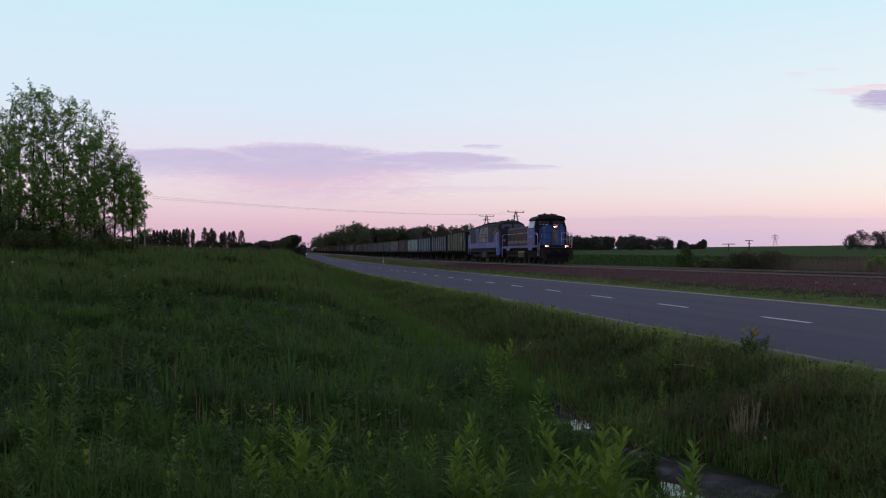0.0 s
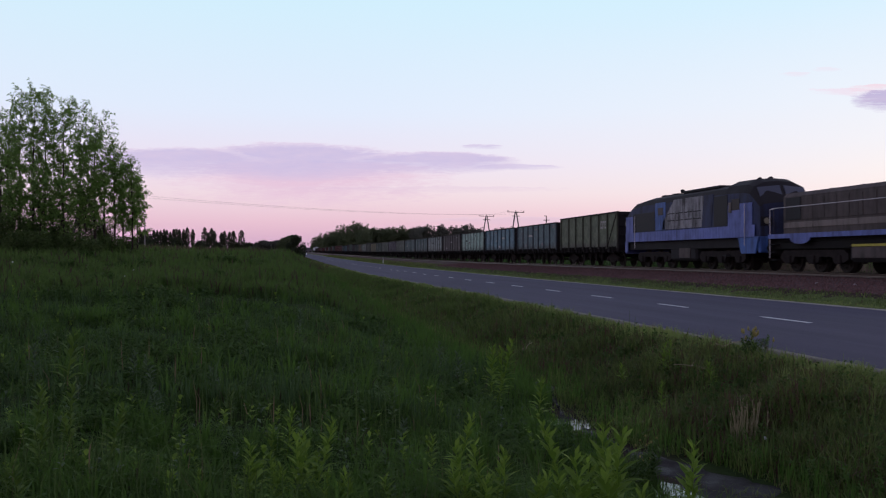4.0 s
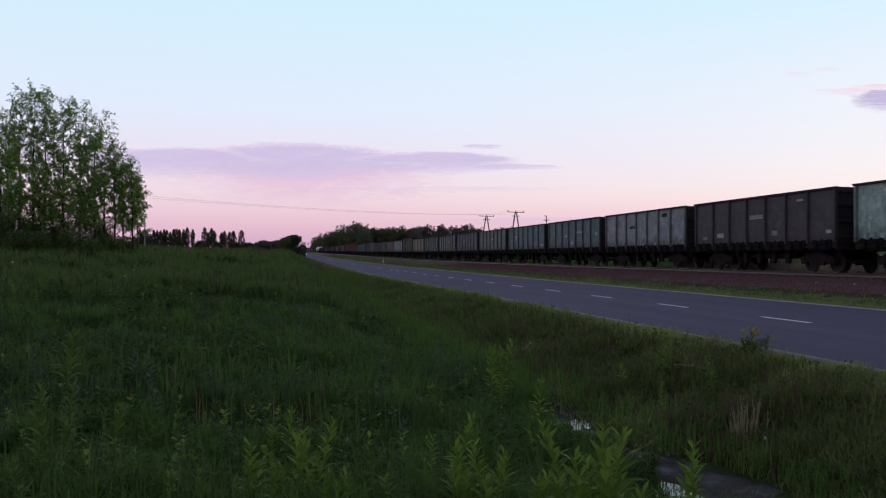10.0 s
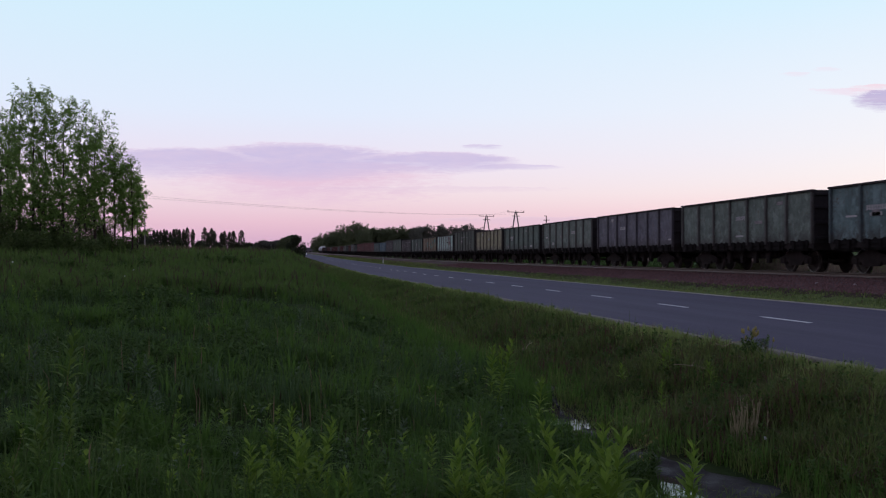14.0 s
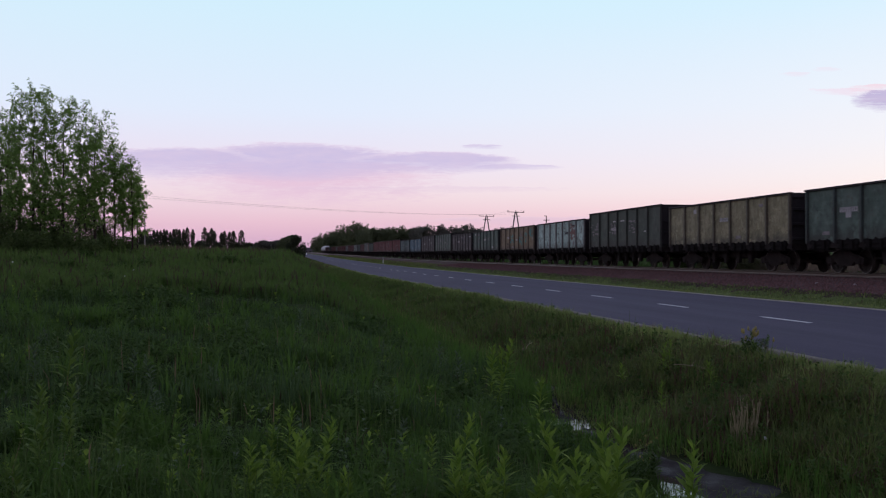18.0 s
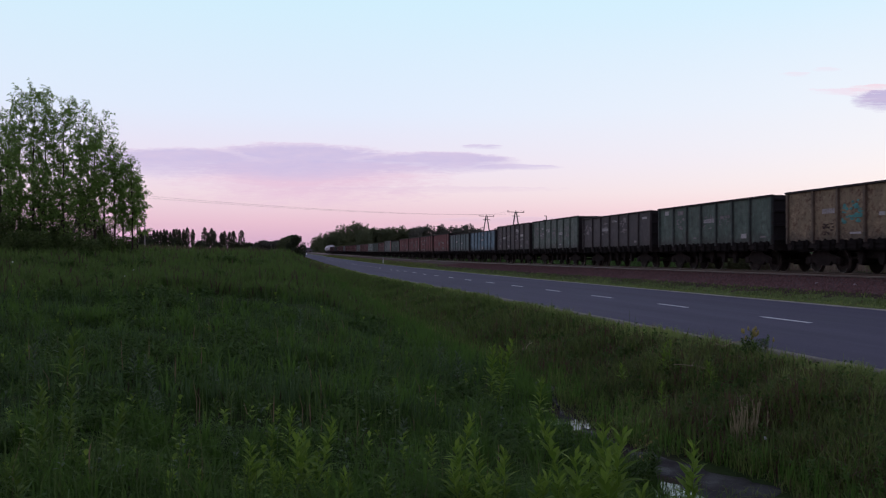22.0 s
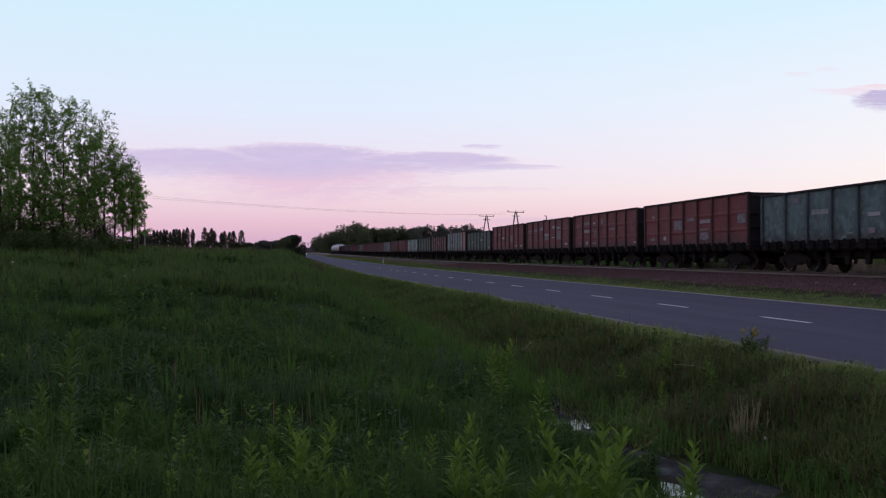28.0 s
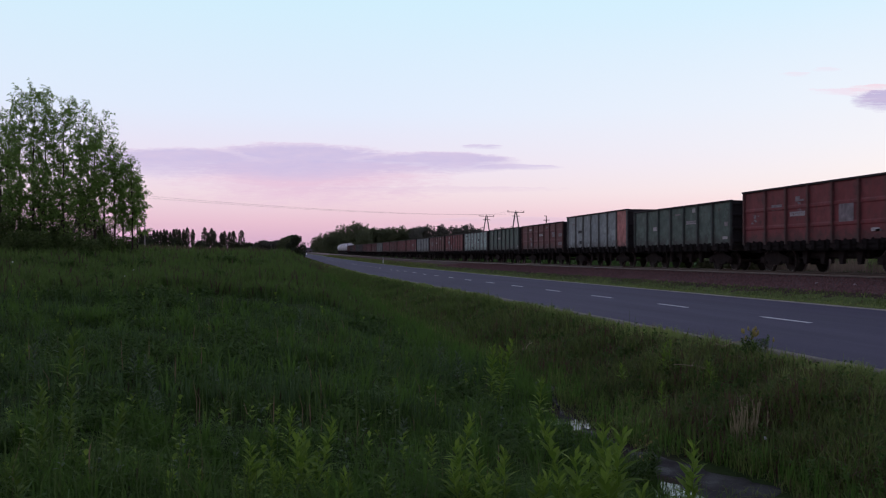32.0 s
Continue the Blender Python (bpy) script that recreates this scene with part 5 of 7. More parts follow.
    part("top_lamp_box", box(bmesh.new(), -0.24, 0.24, 1.06, 1.5, 3.16, 3.44, 0.04), M["loco_dark"], w)
    part("top_headlamp", lathe(bmesh.new(), [(1.03, 0.02), (1.02, 0.055), (1.07, 0.06)], "y", 14, (-0.05, 0, 3.3)), M["lamp_white"], w, "lit top headlamp")
    part("top_marker", lathe(bmesh.new(), [(1.03, 0.02), (1.025, 0.07), (1.07, 0.08)], "y", 12, (0.12, 0, 3.31)), M["lamp_amber"], w)
    # below
    part("fuel_tank", box(bmesh.new(), -1.3, 1.3, 6.6, 9.4, 0.45, 1.1, 0.12), M["loco_dark"], w)
    side_boxes(w, "battery_box", "loco_grey", [(6.9, 9.1, 0.62, 1.05)], 1.3, 0.08)
    side_boxes(w, "yellow_stripe", "yellow", [(6.9, 9.1, 1.06, 1.16)], 1.3, 0.09, "yellow warning stripe")
    part("underframe", box(bmesh.new(), -1.25, 1.25, 0.97, L - 0.12, 1.0, 1.32, 0.03), M["loco_black"], w)
    part("walkway_girder", box(bmesh.new(), -1.25, 1.25, 1.62, L - 0.12, 1.32, 1.5, 0.02), M["loco_black"], w)
    loco_bogie(w, 3.7)
    loco_bogie(w, 12.1)
    # the short front end sits close to the cab
    for piece in w.children:
        if piece.type == "MESH" and piece.name.split(".")[0] != "bogie":
            ys = [v.co.y for v in piece.data.vertices]
            if min(ys) < 2.0 and max(ys) < 2.9:
                piece.location.y += 0.4
    moving.append((w, y0))


def box_locomotive(y0):
    """Second engine: full-width body with a cab and a sloping roof end at both ends."""
    L = 17.0
    w = group_empty("second_locomotive", pose(TRACK_X, y0, RAIL_Z))
    tagged(w, "blue full-width diesel locomotive with dark roof and silver side panels", "locomotive", "locomotives of the train")
    # body: sections along y carry a rounded roof that drops at the ends
    bm = bmesh.new()
    def ring(y, half, eave, crown):
        pts = [(-half, 1.6), (-half, eave), (-half * 0.86, eave + (crown - eave) * 0.55), (-half * 0.5, crown - 0.05), (0, crown), (half * 0.5, crown - 0.05), (half * 0.86, eave + (crown - eave) * 0.55), (half, eave), (half, 1.6)]
        return [bm.verts.new((x, y, z)) for x, z in pts]
    rings = [ring(*r) for r in ((0.0, 1.38, 3.0, 3.25), (0.35, 1.46, 3.35, 3.75), (0.75, 1.5, 3.65, 4.3), (1.3, 1.5, 3.75, 4.48), (3.2, 1.5, 3.8, 4.5), (3.3, 1.5, 3.8, 4.34),
                                (L - 3.4, 1.5, 3.8, 4.34), (L - 1.6, 1.5, 3.7, 4.22), (L - 0.7, 1.48, 3.4, 3.95), (L - 0.15, 1.42, 3.1, 3.45), (L, 1.38, 2.9, 3.1))]
    for a, b in zip(rings, rings[1:]):
        for i in range(len(a) - 1):
            bm.faces.new((a[i], a[i + 1], b[i + 1], b[i]))
        bm.faces.new((a[-1], a[0], b[0], b[-1]))
    bm.faces.new(rings[0])
    bm.faces.new(rings[-1][::-1])
    bmesh.ops.recalc_face_normals(bm, faces=bm.faces)
    body = part("body", bm, M["loco_soot_blue"], w)
    body.data.materials.append(M["loco_dark"])
    for p in body.data.polygons:
        if p.normal.z > 0.25:
            p.material_index = 1
    # side dress, from the rear cab forwards
    side_boxes(w, "lower_band", "loco_blue", [(0.25, L - 0.25, 1.6, 2.18)], 1.5, 0.03, "light blue lower band")
    side_boxes(w, "end_post", "loco_blue", [(L - 1.5, L - 0.3, 2.18, 3.2), (0.5, 2.9, 2.18, 3.25)], 1.49, 0.03)
    side_boxes(w, "louvre_panel", "louvre", [(L - 5.0, L - 1.55, 2.22, 3.35), (2.95, 4.4, 2.22, 3.75)], 1.5, 0.025, "black louvre panel")
    side_boxes(w, "door_panel", "loco_deep", [(L - 6.5, L - 5.05, 2.22, 3.85)], 1.5, 0.02)
    side_boxes(w, "engine_room_window", "pane", [(L - 6.2, L - 5.5, 3.1, 3.55)], 1.52, 0.02)
    for s in (-1, 1):
        for i in range(5):
            a, b = 4.7 + 1.12 * i, 5.78 + 1.12 * i
            high = [(a, 2.25), (b, 2.25), (b - 0.25, 3.9), (a - 0.25, 3.9)] if i < 4 else [(a, 2.25), (b + 0.7, 2.25), (b + 0.55, 2.7), (a + 0.1, 3.9), (a - 0.25, 3.9)]
            bm = bmesh.new()
            prism(bm, high, "x", min(s * 1.5, s * 1.52), max(s * 1.5, s * 1.52))
            part("silver_panel", bm, M["loco_silver"] if i else M["loco_soot_blue"], w, "scuffed silver hatch panel" if i else "sooty hatch panel")
            bm = bmesh.new()
            for z in (2.7, 3.1):
                box(bm, min(s * 1.518, s * 1.526), max(s * 1.518, s * 1.526), a + 0.04, b - 0.1, z, z + 0.05)
            if i:
                part("panel_seam", bm, M["loco_dark"], w)
            else:
                bm.free()
    side_boxes(w, "cab_window", "pane", [(1.7, 2.5, 2.95, 3.5)], 1.51, 0.02)
    side_boxes(w, "window_surround", "loco_beige", [(2.5, 2.75, 2.85, 3.35)], 1.51, 0.06)
    for s in (-1, 1):
        for y_, r in ((1.15, 0.0), (L - 1.9, 0.0)):
            rail_of(w, [(s * 1.56, y_, 1.2), (s * 1.56, y_, 3.2)], "door_handrail", 0.02)
        part("cab_step", box(bmesh.new(), min(s * 1.3, s * 1.55), max(s * 1.3, s * 1.55), 3.0, 3.4, 0.7, 0.76), M["loco_dark"], w)
        part("rear_lamp_box", box(bmesh.new(), min(s * 1.1, s * 1.42), max(s * 1.1, s * 1.42), L - 0.12, L + 0.1, 2.65, 2.95, 0.02), M["loco_silver"], w)
    # front: windscreens, lamps, skirt
    for x in (-1, 1):
        bm = bmesh.new()
        v = [bm.verts.new(p) for p in ((x * 0.1, 0.12, 3.22), (x * 1.2, 0.16, 3.18), (x * 1.2, 0.62, 3.95), (x * 0.1, 0.55, 4.05))]
        v2 = [bm.verts.new(q.co + Vector((0, -0.05, 0.03))) for q in v]
        for i in range(4):
            bm.faces.new((v[i], v[(i + 1) % 4], v2[(i + 1) % 4], v2[i]))
        bm.faces.new(v2)
        bm.faces.new(v[::-1])
        bmesh.ops.recalc_face_normals(bm, faces=bm.faces)
        part("windscreen", bm, M["pane_dusk"], w)
        part("headlamp", lathe(bmesh.new(), [(-0.06, 0.03), (-0.05, 0.14), (0.02, 0.16)], "y", 14, (x * 1.05, 0, 2.35)), M["lamp_dim"], w, "unlit pale headlamp")
        part("lamp_surround", box(bmesh.new(), min(x * 0.75, x * 1.36), max(x * 0.75, x * 1.36), -0.02, 0.06, 2.12, 2.55, 0.02), M["loco_dark"], w)
        bm = bmesh.new()
        prism(bm, [(-0.05, 1.62), (1.9, 1.62), (1.6, 0.82), (0.25, 0.82)], "x", min(x * 1.44, x * 1.5), max(x * 1.44, x * 1.5))
        part("cab_skirt", bm, M["loco_deep"], w, "blue wedge skirt under the cab")
    part("front_beam", box(bmesh.new(), -1.4, 1.4, -0.04, 0.2, 0.85, 1.62, 0.04), M["loco_deep"], w)
    part("rear_beam", box(bmesh.new(), -1.4, 1.4, L - 0.2, L + 0.02, 0.85, 1.62, 0.04), M["loco_blue"], w)
    buffers(w, 0.0, -1)
    buffers(w, L, 1)
    for x in (-1.46, 1.46):
        part("rear_skirt", box(bmesh.new(), x - 0.03, x + 0.03, L - 0.5, L - 0.05, 0.95, 1.6, 0.01), M["loco_blue"], w)
    # roof fittings
    part("roof_hatch", box(bmesh.new(), -0.9, 0.9, 5.0, 9.5, 4.25, 4.42, 0.05), M["loco_dark"], w)
    for i, y_ in enumerate((2.0, 2.5, 10.8)):
        part("roof_horn", lathe(bmesh.new(), [(4.42, 0.12), (4.58, 0.12), (4.62, 0.05)], "z", 10, (0.3 - 0.3 * i, y_, 0)), M["loco_dark"], w)
    for i in range(2):
        part("roof_fan", lathe(bmesh.new(), [(4.25, 0.6), (4.4, 0.6), (4.42, 0.5)], "z", 18, (0, 11.5 + 1.5 * i, 0)), M["loco_dark"], w)
    part("exhaust", box(bmesh.new(), -0.2, 0.2, 3.4, 3.8, 4.3, 4.52, 0.02), M["loco_dark"], w)
    part("fuel_tank", box(bmesh.new(), -1.3, 1.3, 6.9, 10.3, 0.45, 1.2, 0.12), M["loco_dark"], w)
    side_boxes(w, "tank_plate", "loco_grey", [(7.6, 9.0, 0.6, 1.15)], 1.3, 0.04)
    part("underframe", box(bmesh.new(), -1.3, 1.3, 0.2, L - 0.2, 1.1, 1.6, 0.03), M["loco_dark"], w)
    loco_bogie(w, 4.2)
    loco_bogie(w, L - 4.1)
    moving.append((w, y0))


loco_meshes()
box_locomotive(FIRST_WAGON_Y - 1.1 - 17.0)
hood_locomotive(FIRST_WAGON_Y - 1.1 - 17.0 - 0.9 - 15.2)


# ---- the pale tank wagons at the end ----
M["tank_white"] = wagon_paint("pale_tank_paint", (0.55, 0.55, 0.56), 0.1, 0.3, 0.3)


def tank_wagon(y0):
    w = group_empty("tank_wagon", pose(TRACK_X, y0, RAIL_Z))
    tagged(w, "pale grey-white tank wagon with rounded barrel at the train's end", "tank wagon", "wagons of the freight train")
    part("barrel", lathe(bmesh.new(), [(0.6, 0.1), (0.65, 0.8), (0.85, 1.3), (1.15, 1.48), (11.2, 1.48), (11.5, 1.3), (11.7, 0.8), (11.75, 0.1)], "y", 28, (0, 0, 2.78)), M["tank_white"], w, smooth=True)
    part("dome", lathe(bmesh.new(), [(4.15, 0.5), (4.45, 0.5), (4.52, 0.3)], "z", 16, (0, 6.2, 0)), M["tank_white"], w)
    part("frame", box(bmesh.new(), -1.3, 1.3, -0.1, 12.4, 1.0, 1.28, 0.03), M["iron"], w)
    for y in (1.6, 10.6):
        part("saddle", box(bmesh.new(), -1.2, 1.2, y - 0.3, y + 0.3, 1.28, 1.75, 0.04), M["iron"], w)
    for s in (-1, 1):
        rail_of(w, [(s * 1.5, 5.9, 1.3), (s * 1.5, 5.9, 3.2), (s * 0.8, 5.9, 4.2)], "ladder_rail", 0.03, "iron")
        rail_of(w, [(s * 1.5, 6.4, 1.3), (s * 1.5, 6.4, 3.2), (s * 0.8, 6.4, 4.2)], "ladder_rail", 0.03, "iron")
    for y, turn in ((0, 0), (12.3, 180)):
        put("coupler", WM["coupler"], w, pose(0, y, 0, 0, 0, turn))
    add_bogie(w, 2.2)
    add_bogie(w, 10.1)
    moving.append((w, y0))


for place_in_rake in range(5):
    tank_wagon(FIRST_WAGON_Y + (len(ORDER) + place_in_rake) * PITCH)

# ---- plants ----
def blades(name, x, y, height, width, mat, lean=0.35, bend=0.3, label="", z_of=ground_z, category="grass", fan=None):
    """Grass: one bent, tapered blade at each point, all in one mesh."""
    off = (x < road_edge(y) + 0.02) | (x > ROAD_X1)
    x, y, height, width = x[off], y[off], height[off], width[off]
    if fan is not None:
        fan = (fan[0][off], fan[1][off])
    n = len(x)
    z = z_of(x, y) - 0.03
    ang, tilt = rng.uniform(0, 2 * np.pi, n), rng.normal(0, lean, n)
    if fan is not None:
        # blades of a tuft lean out from its middle
        ang, tilt = fan
    dx, dy = np.cos(ang), np.sin(ang)
    px, py = -dy * width * 0.5, dx * width * 0.5
    h = height
    b = bend * h * np.abs(rng.normal(0.6, 0.5, n))
    verts = np.empty((n, 5, 3))
    mx, my, mz = x + dx * tilt * h * 0.4, y + dy * tilt * h * 0.4, z + 0.55 * h
    tx, ty, tz = x + dx * (tilt * h * 0.8 + b), y + dy * (tilt * h * 0.8 + b), z + h * np.cos(np.clip(tilt, -1, 1)) - 0.25 * b
    for i, (ax, ay, az, w) in enumerate(((x, y, z, 1.0), (x, y, z, -1.0), (mx, my, mz, 0.8), (mx, my, mz, -0.8))):
        verts[:, i, 0], verts[:, i, 1], verts[:, i, 2] = ax + w * px, ay + w * py, az
    verts[:, 4, 0], verts[:, 4, 1], verts[:, 4, 2] = tx, ty, tz
    tris = (np.arange(n) * 5)[:, None, None] + np.array([(0, 1, 3), (0, 3, 2), (2, 3, 4)])[None]
    ob = new(name, mesh_from(name, verts, tris, mat))
    return tagged(ob, label, category, kind="stuff")


def in_wedge(n, near, far, left, right, power=0.5):
    """Points spread evenly over the ground between two distances and two bearings (tangents from +y)."""
    d = np.sqrt(rng.uniform(near ** 2, far ** 2, n)) if power == 0.5 else near * (far / near) ** rng.uniform(0, 1, n)
    k = rng.uniform(left, right, n)
    return d * k, d


def clumped(x, y, scale, sharp=1.0):
    """0 to 1, a cheap patchy field over the ground."""
    v = np.sin(x * scale + 1.7 * np.sin(y * scale * 0.7)) + np.sin(y * scale * 1.3 + 2.1 * np.sin(x * scale * 0.6 + 1.0)) + 0.7 * np.sin((x + y) * scale * 2.3)
    return np.clip(0.5 + 0.22 * sharp * v, 0, 1)


def build_grass():
    def meadow(name, n, near, far, h0, h1, w0, w1, label, right=0.95, mat="grass"):
        x, y = in_wedge(n, near, far, -0.42, right, 0.0)
        keep = (x < ditch_mid(y) - 0.32)
        x, y = x[keep], y[keep]
        c = 0.5 * clumped(x, y, 1.1) + 0.5 * clumped(x + 3, y - 5, 3.1)
        keep = rng.uniform(0, 1, len(x)) < 0.25 + 1.3 * c
        x, y, c = x[keep], y[keep], c[keep]
        h = rng.uniform(h0, h1, len(x)) * (0.12 + 1.75 * c ** 1.3)
        blades(name, x, y, h, rng.uniform(w0, w1, len(x)) * (0.7 + y / far * 0.6), M[mat], label=label)

    def tufts(name, n, per, near, far, spread, h0, h1, w0, w1, label, mat="grass", bank=False):
        """Separate tufts with darker hollows between them."""
        if bank:
            y = near * (far / near) ** rng.uniform(0, 1, n)
            x = rng.uniform(DITCH_X + 0.7, ROAD_X0 - 0.6, n)
            keep = x > ditch_mid(y) + 0.85
            x, y = x[keep], y[keep]
        else:
            x, y = in_wedge(n, near, far, -0.42, 0.95, 0.0)
            keep = (x < ditch_mid(y) - 0.6)
            x, y = x[keep], y[keep]
        c = 0.55 * clumped(x, y, 0.9, 1.3) + 0.45 * clumped(x + 4, y + 2, 2.6, 1.3)
        keep = rng.uniform(0, 1, len(x)) < 0.06 + 1.3 * c * (0.35 + clumped(x - 6, y + 1, 0.37, 1.5))
        x, y, c = x[keep], y[keep], c[keep]
        tall = rng.uniform(h0, h1, len(x)) * (0.5 + 0.9 * c)
        wide = spread * rng.uniform(0.6, 1.5, len(x))
        x, y, tall, wide = (np.repeat(v, per) for v in (x, y, tall, wide))
        m = len(x)
        ang, r = rng.uniform(0, 2 * np.pi, m), np.abs(rng.normal(0, 1, m))
        bx, by = x + np.cos(ang) * r * wide, y + np.sin(ang) * r * wide
        h = tall * rng.uniform(0.55, 1.1, m) * np.clip(1.1 - 0.22 * r, 0.4, 1.1)
        blades(name, bx, by, h, rng.uniform(w0, w1, m) * (0.7 + by / far * 0.6), M[mat], bend=0.9, label=label, fan=(ang, 0.2 + 0.32 * r + rng.normal(0, 0.2, m)))
    meadow("meadow_grass_near", 45000, 2.6, 9, 0.08, 0.22, 0.005, 0.011, "short dark green meadow grass close by", mat="grass_low")
    tufts("grass_tufts_near", 2600, 46, 2.6, 9, 0.11, 0.18, 0.46, 0.007, 0.014, "tall green grass tufts close by")
    meadow("meadow_grass_middle", 60000, 9, 26, 0.1, 0.28, 0.012, 0.026, "short dark green meadow grass", mat="grass_low")
    tufts("grass_tufts_middle", 3000, 28, 9, 30, 0.13, 0.22, 0.52, 0.011, 0.024, "tall green grass tufts over the meadow")
    meadow("meadow_grass_far", 90000, 26, 95, 0.2, 0.5, 0.03, 0.08, "far meadow grass on the rise", 0.2, "grass_far")
    meadow("meadow_grass_bluish", 22000, 9, 60, 0.2, 0.42, 0.012, 0.03, "blue-green rough grass among the meadow", 0.4, "grass_blue")
    # taller flowering stalks in loose stands
    x, y = in_wedge(60000, 3.2, 45, -0.42, 0.9, 0.0)
    keep = ((x < ditch_mid(y) - 0.4) | ((x > DITCH_X + 0.9) & (x < ROAD_X0 - 0.6))) & (clumped(x + 7, y + 3, 1.7, 1.4) > 0.62) & (rng.uniform(0, 1, len(x)) < 0.13)
    x, y = x[keep], y[keep]
    blades("flowering_grass", x, y, rng.uniform(0.32, 0.62, len(x)), rng.uniform(0.005, 0.009, len(x)) * (0.8 + y / 12), M["stalk"], 0.14, 0.25, "tall pale flowering grass stalks in the meadow")
    # a fringe that leans over the ditch, closing it further off
    n = 36000
    y = 5.5 * (90 / 5.5) ** rng.uniform(0, 1, n)
    half = np.interp(y, [5, 6.3, 7.8, 8.8, 9.6, 10.6, 11.2, 11.8, 12.6, 13.6, 14.2, 14.8, 18], [0.25, 0.5, 0.6, 0.34, 0.12, 0.2, 0.3, 0.16, 0.06, 0.1, 0.24, 0.08, 0.0])
    side = np.where(rng.uniform(0, 1, n) < 0.6, -1, 1)
    x = ditch_mid(y) + side * (half * rng.uniform(0.75, 1.1, n) + np.abs(rng.normal(0, 0.4, n)))
    keep = (clumped(x, y, 3.0) > 0.3) | (np.abs(x - ditch_mid(y)) > half + 0.3)
    x, y, side = x[keep], y[keep], side[keep]
    n = len(x)
    road_side = (side > 0) & (rng.uniform(0, 1, n) < 0.75)
    blades("ditch_foot_grass", x[road_side], y[road_side], rng.uniform(0.10, 0.36, road_side.sum()) * (0.4 + 0.9 * clumped(x, y, 2.4)[road_side]), rng.uniform(0.007, 0.014, road_side.sum()) * (0.8 + y[road_side] / 25), M["bank_green"], 0.5, 0.7,
           label="mixed grass at the foot of the ditch bank")
    x, y, side = x[~road_side], y[~road_side], side[~road_side]
    n = len(x)
    blades("ditch_grass", x, y, rng.uniform(0.2, 0.48, n) * np.where((side < 0) & (y > 5.5) & (y < 12.4), 0.55, 0.9), rng.uniform(0.008, 0.015, n) * (0.8 + y / 25), M["grass"], label="long grass leaning over the ditch")
    # thin tufts that have taken hold on the mud
    n = 260
    y = rng.uniform(5.0, 15.5, n)
    x = ditch_mid(y) + rng.uniform(-0.6, 0.6, n)
    keep = clumped(x, y, 2.2, 1.3) > 0.5
    x, y = np.repeat(x[keep], 14), np.repeat(y[keep], 14)
    n = len(x)
    ang, r = rng.uniform(0, 2 * np.pi, n), np.abs(rng.normal(0, 1, n))
    blades("mud_grass", x + np.cos(ang) * r * 0.04, y + np.sin(ang) * r * 0.05, rng.uniform(0.06, 0.2, n), rng.uniform(0.006, 0.011, n), M["bank_green"], bend=0.8, label="thin grass tufts growing on the ditch mud", fan=(ang, 0.3 + 0.35 * r))
    # bank between the ditch and the road
    tufts("bank_tufts", 2600, 26, 5.5, 40, 0.10, 0.18, 0.42, 0.008, 0.016, "green and brown grass tufts on the ditch bank", "bank_green", True)
    n = 62000
    y = 5 * (110 / 5) ** rng.uniform(0, 1, n)
    x = rng.uniform(DITCH_X + 0.45, ROAD_X0 - 0.1, n)
    keep = x > ditch_mid(y) + np.interp(y, [5, 6.3, 7.8, 8.9, 11.2, 13, 14.2, 16], [0.3, 0.6, 0.66, 0.3, 0.3, 0.15, 0.3, 0.1]) + 0.3 * clumped(x, y, 3.0) + 0.15 * rng.uniform(0, 1, n)
    x, y = x[keep], y[keep]
    n = len(x)
    c = clumped(x, y, 1.3)
    c = 0.5 * c + 0.5 * clumped(x + 1, y + 9, 3.4)
    h = rng.uniform(0.12, 0.40, n) * (0.2 + 1.5 * c ** 1.2) * np.interp(x - road_edge(y), [-1.2, -0.5], [1.0, 0.3])
    wide = rng.uniform(0.008, 0.017, n) * (0.8 + y / 25)
    beyond = y > rng.uniform(16, 30, n)
    blades("bank_grass", x[~beyond], y[~beyond], h[~beyond], wide[~beyond], M["bank"], 0.45, 0.6, label="dark green and brown grass on the ditch bank")
    blades("bank_grass_beyond", x[beyond], y[beyond], h[beyond] * 1.05, wide[beyond], M["bank_lush"], 0.5, 0.7, label="lush green grass on the ditch bank")
    # humps of rank grass on the bank further along the road
    m = 420
    ty = 20 * (110 / 20) ** rng.uniform(0, 1, m)
    tx = road_edge(ty) - 0.75 - np.abs(rng.normal(0, 1.4, m))
    tall = rng.uniform(0.14, 0.34, m) * (0.4 + clumped(tx, ty, 0.5, 1.6))
    tx, ty, tall = (np.repeat(v, 60) for v in (tx, ty, tall))
    m = len(tx)
    ang, r = rng.uniform(0, 2 * np.pi, m), np.abs(rng.normal(0, 1, m))
    blades("bank_humps", tx + np.cos(ang) * r * 0.22, ty + np.sin(ang) * r * 0.4, tall * np.clip(1.1 - 0.3 * r, 0.25, 1.1), rng.uniform(0.012, 0.024, m) * (0.8 + ty / 40), M["bank_lush"], bend=0.8,
           label="rank green grass humps along the bank", fan=(ang, 0.12 + 0.25 * r))
    # the bank and the meadow's edge further along the road
    n = 22000
    y = rng.uniform(90, 420, n)
    x = rng.uniform(-6, ROAD_X0 - 0.15, n)
    blades("far_bank_grass", x, y, rng.uniform(0.15, 0.4, n), rng.uniform(0.06, 0.14, n) * (y / 150), M["bank"], label="far grass along the road's edge")
    n = 14000
    y = rng.uniform(110, 420, n)
    x = rng.uniform(ROAD_X1 + 0.2, 19.5, n)
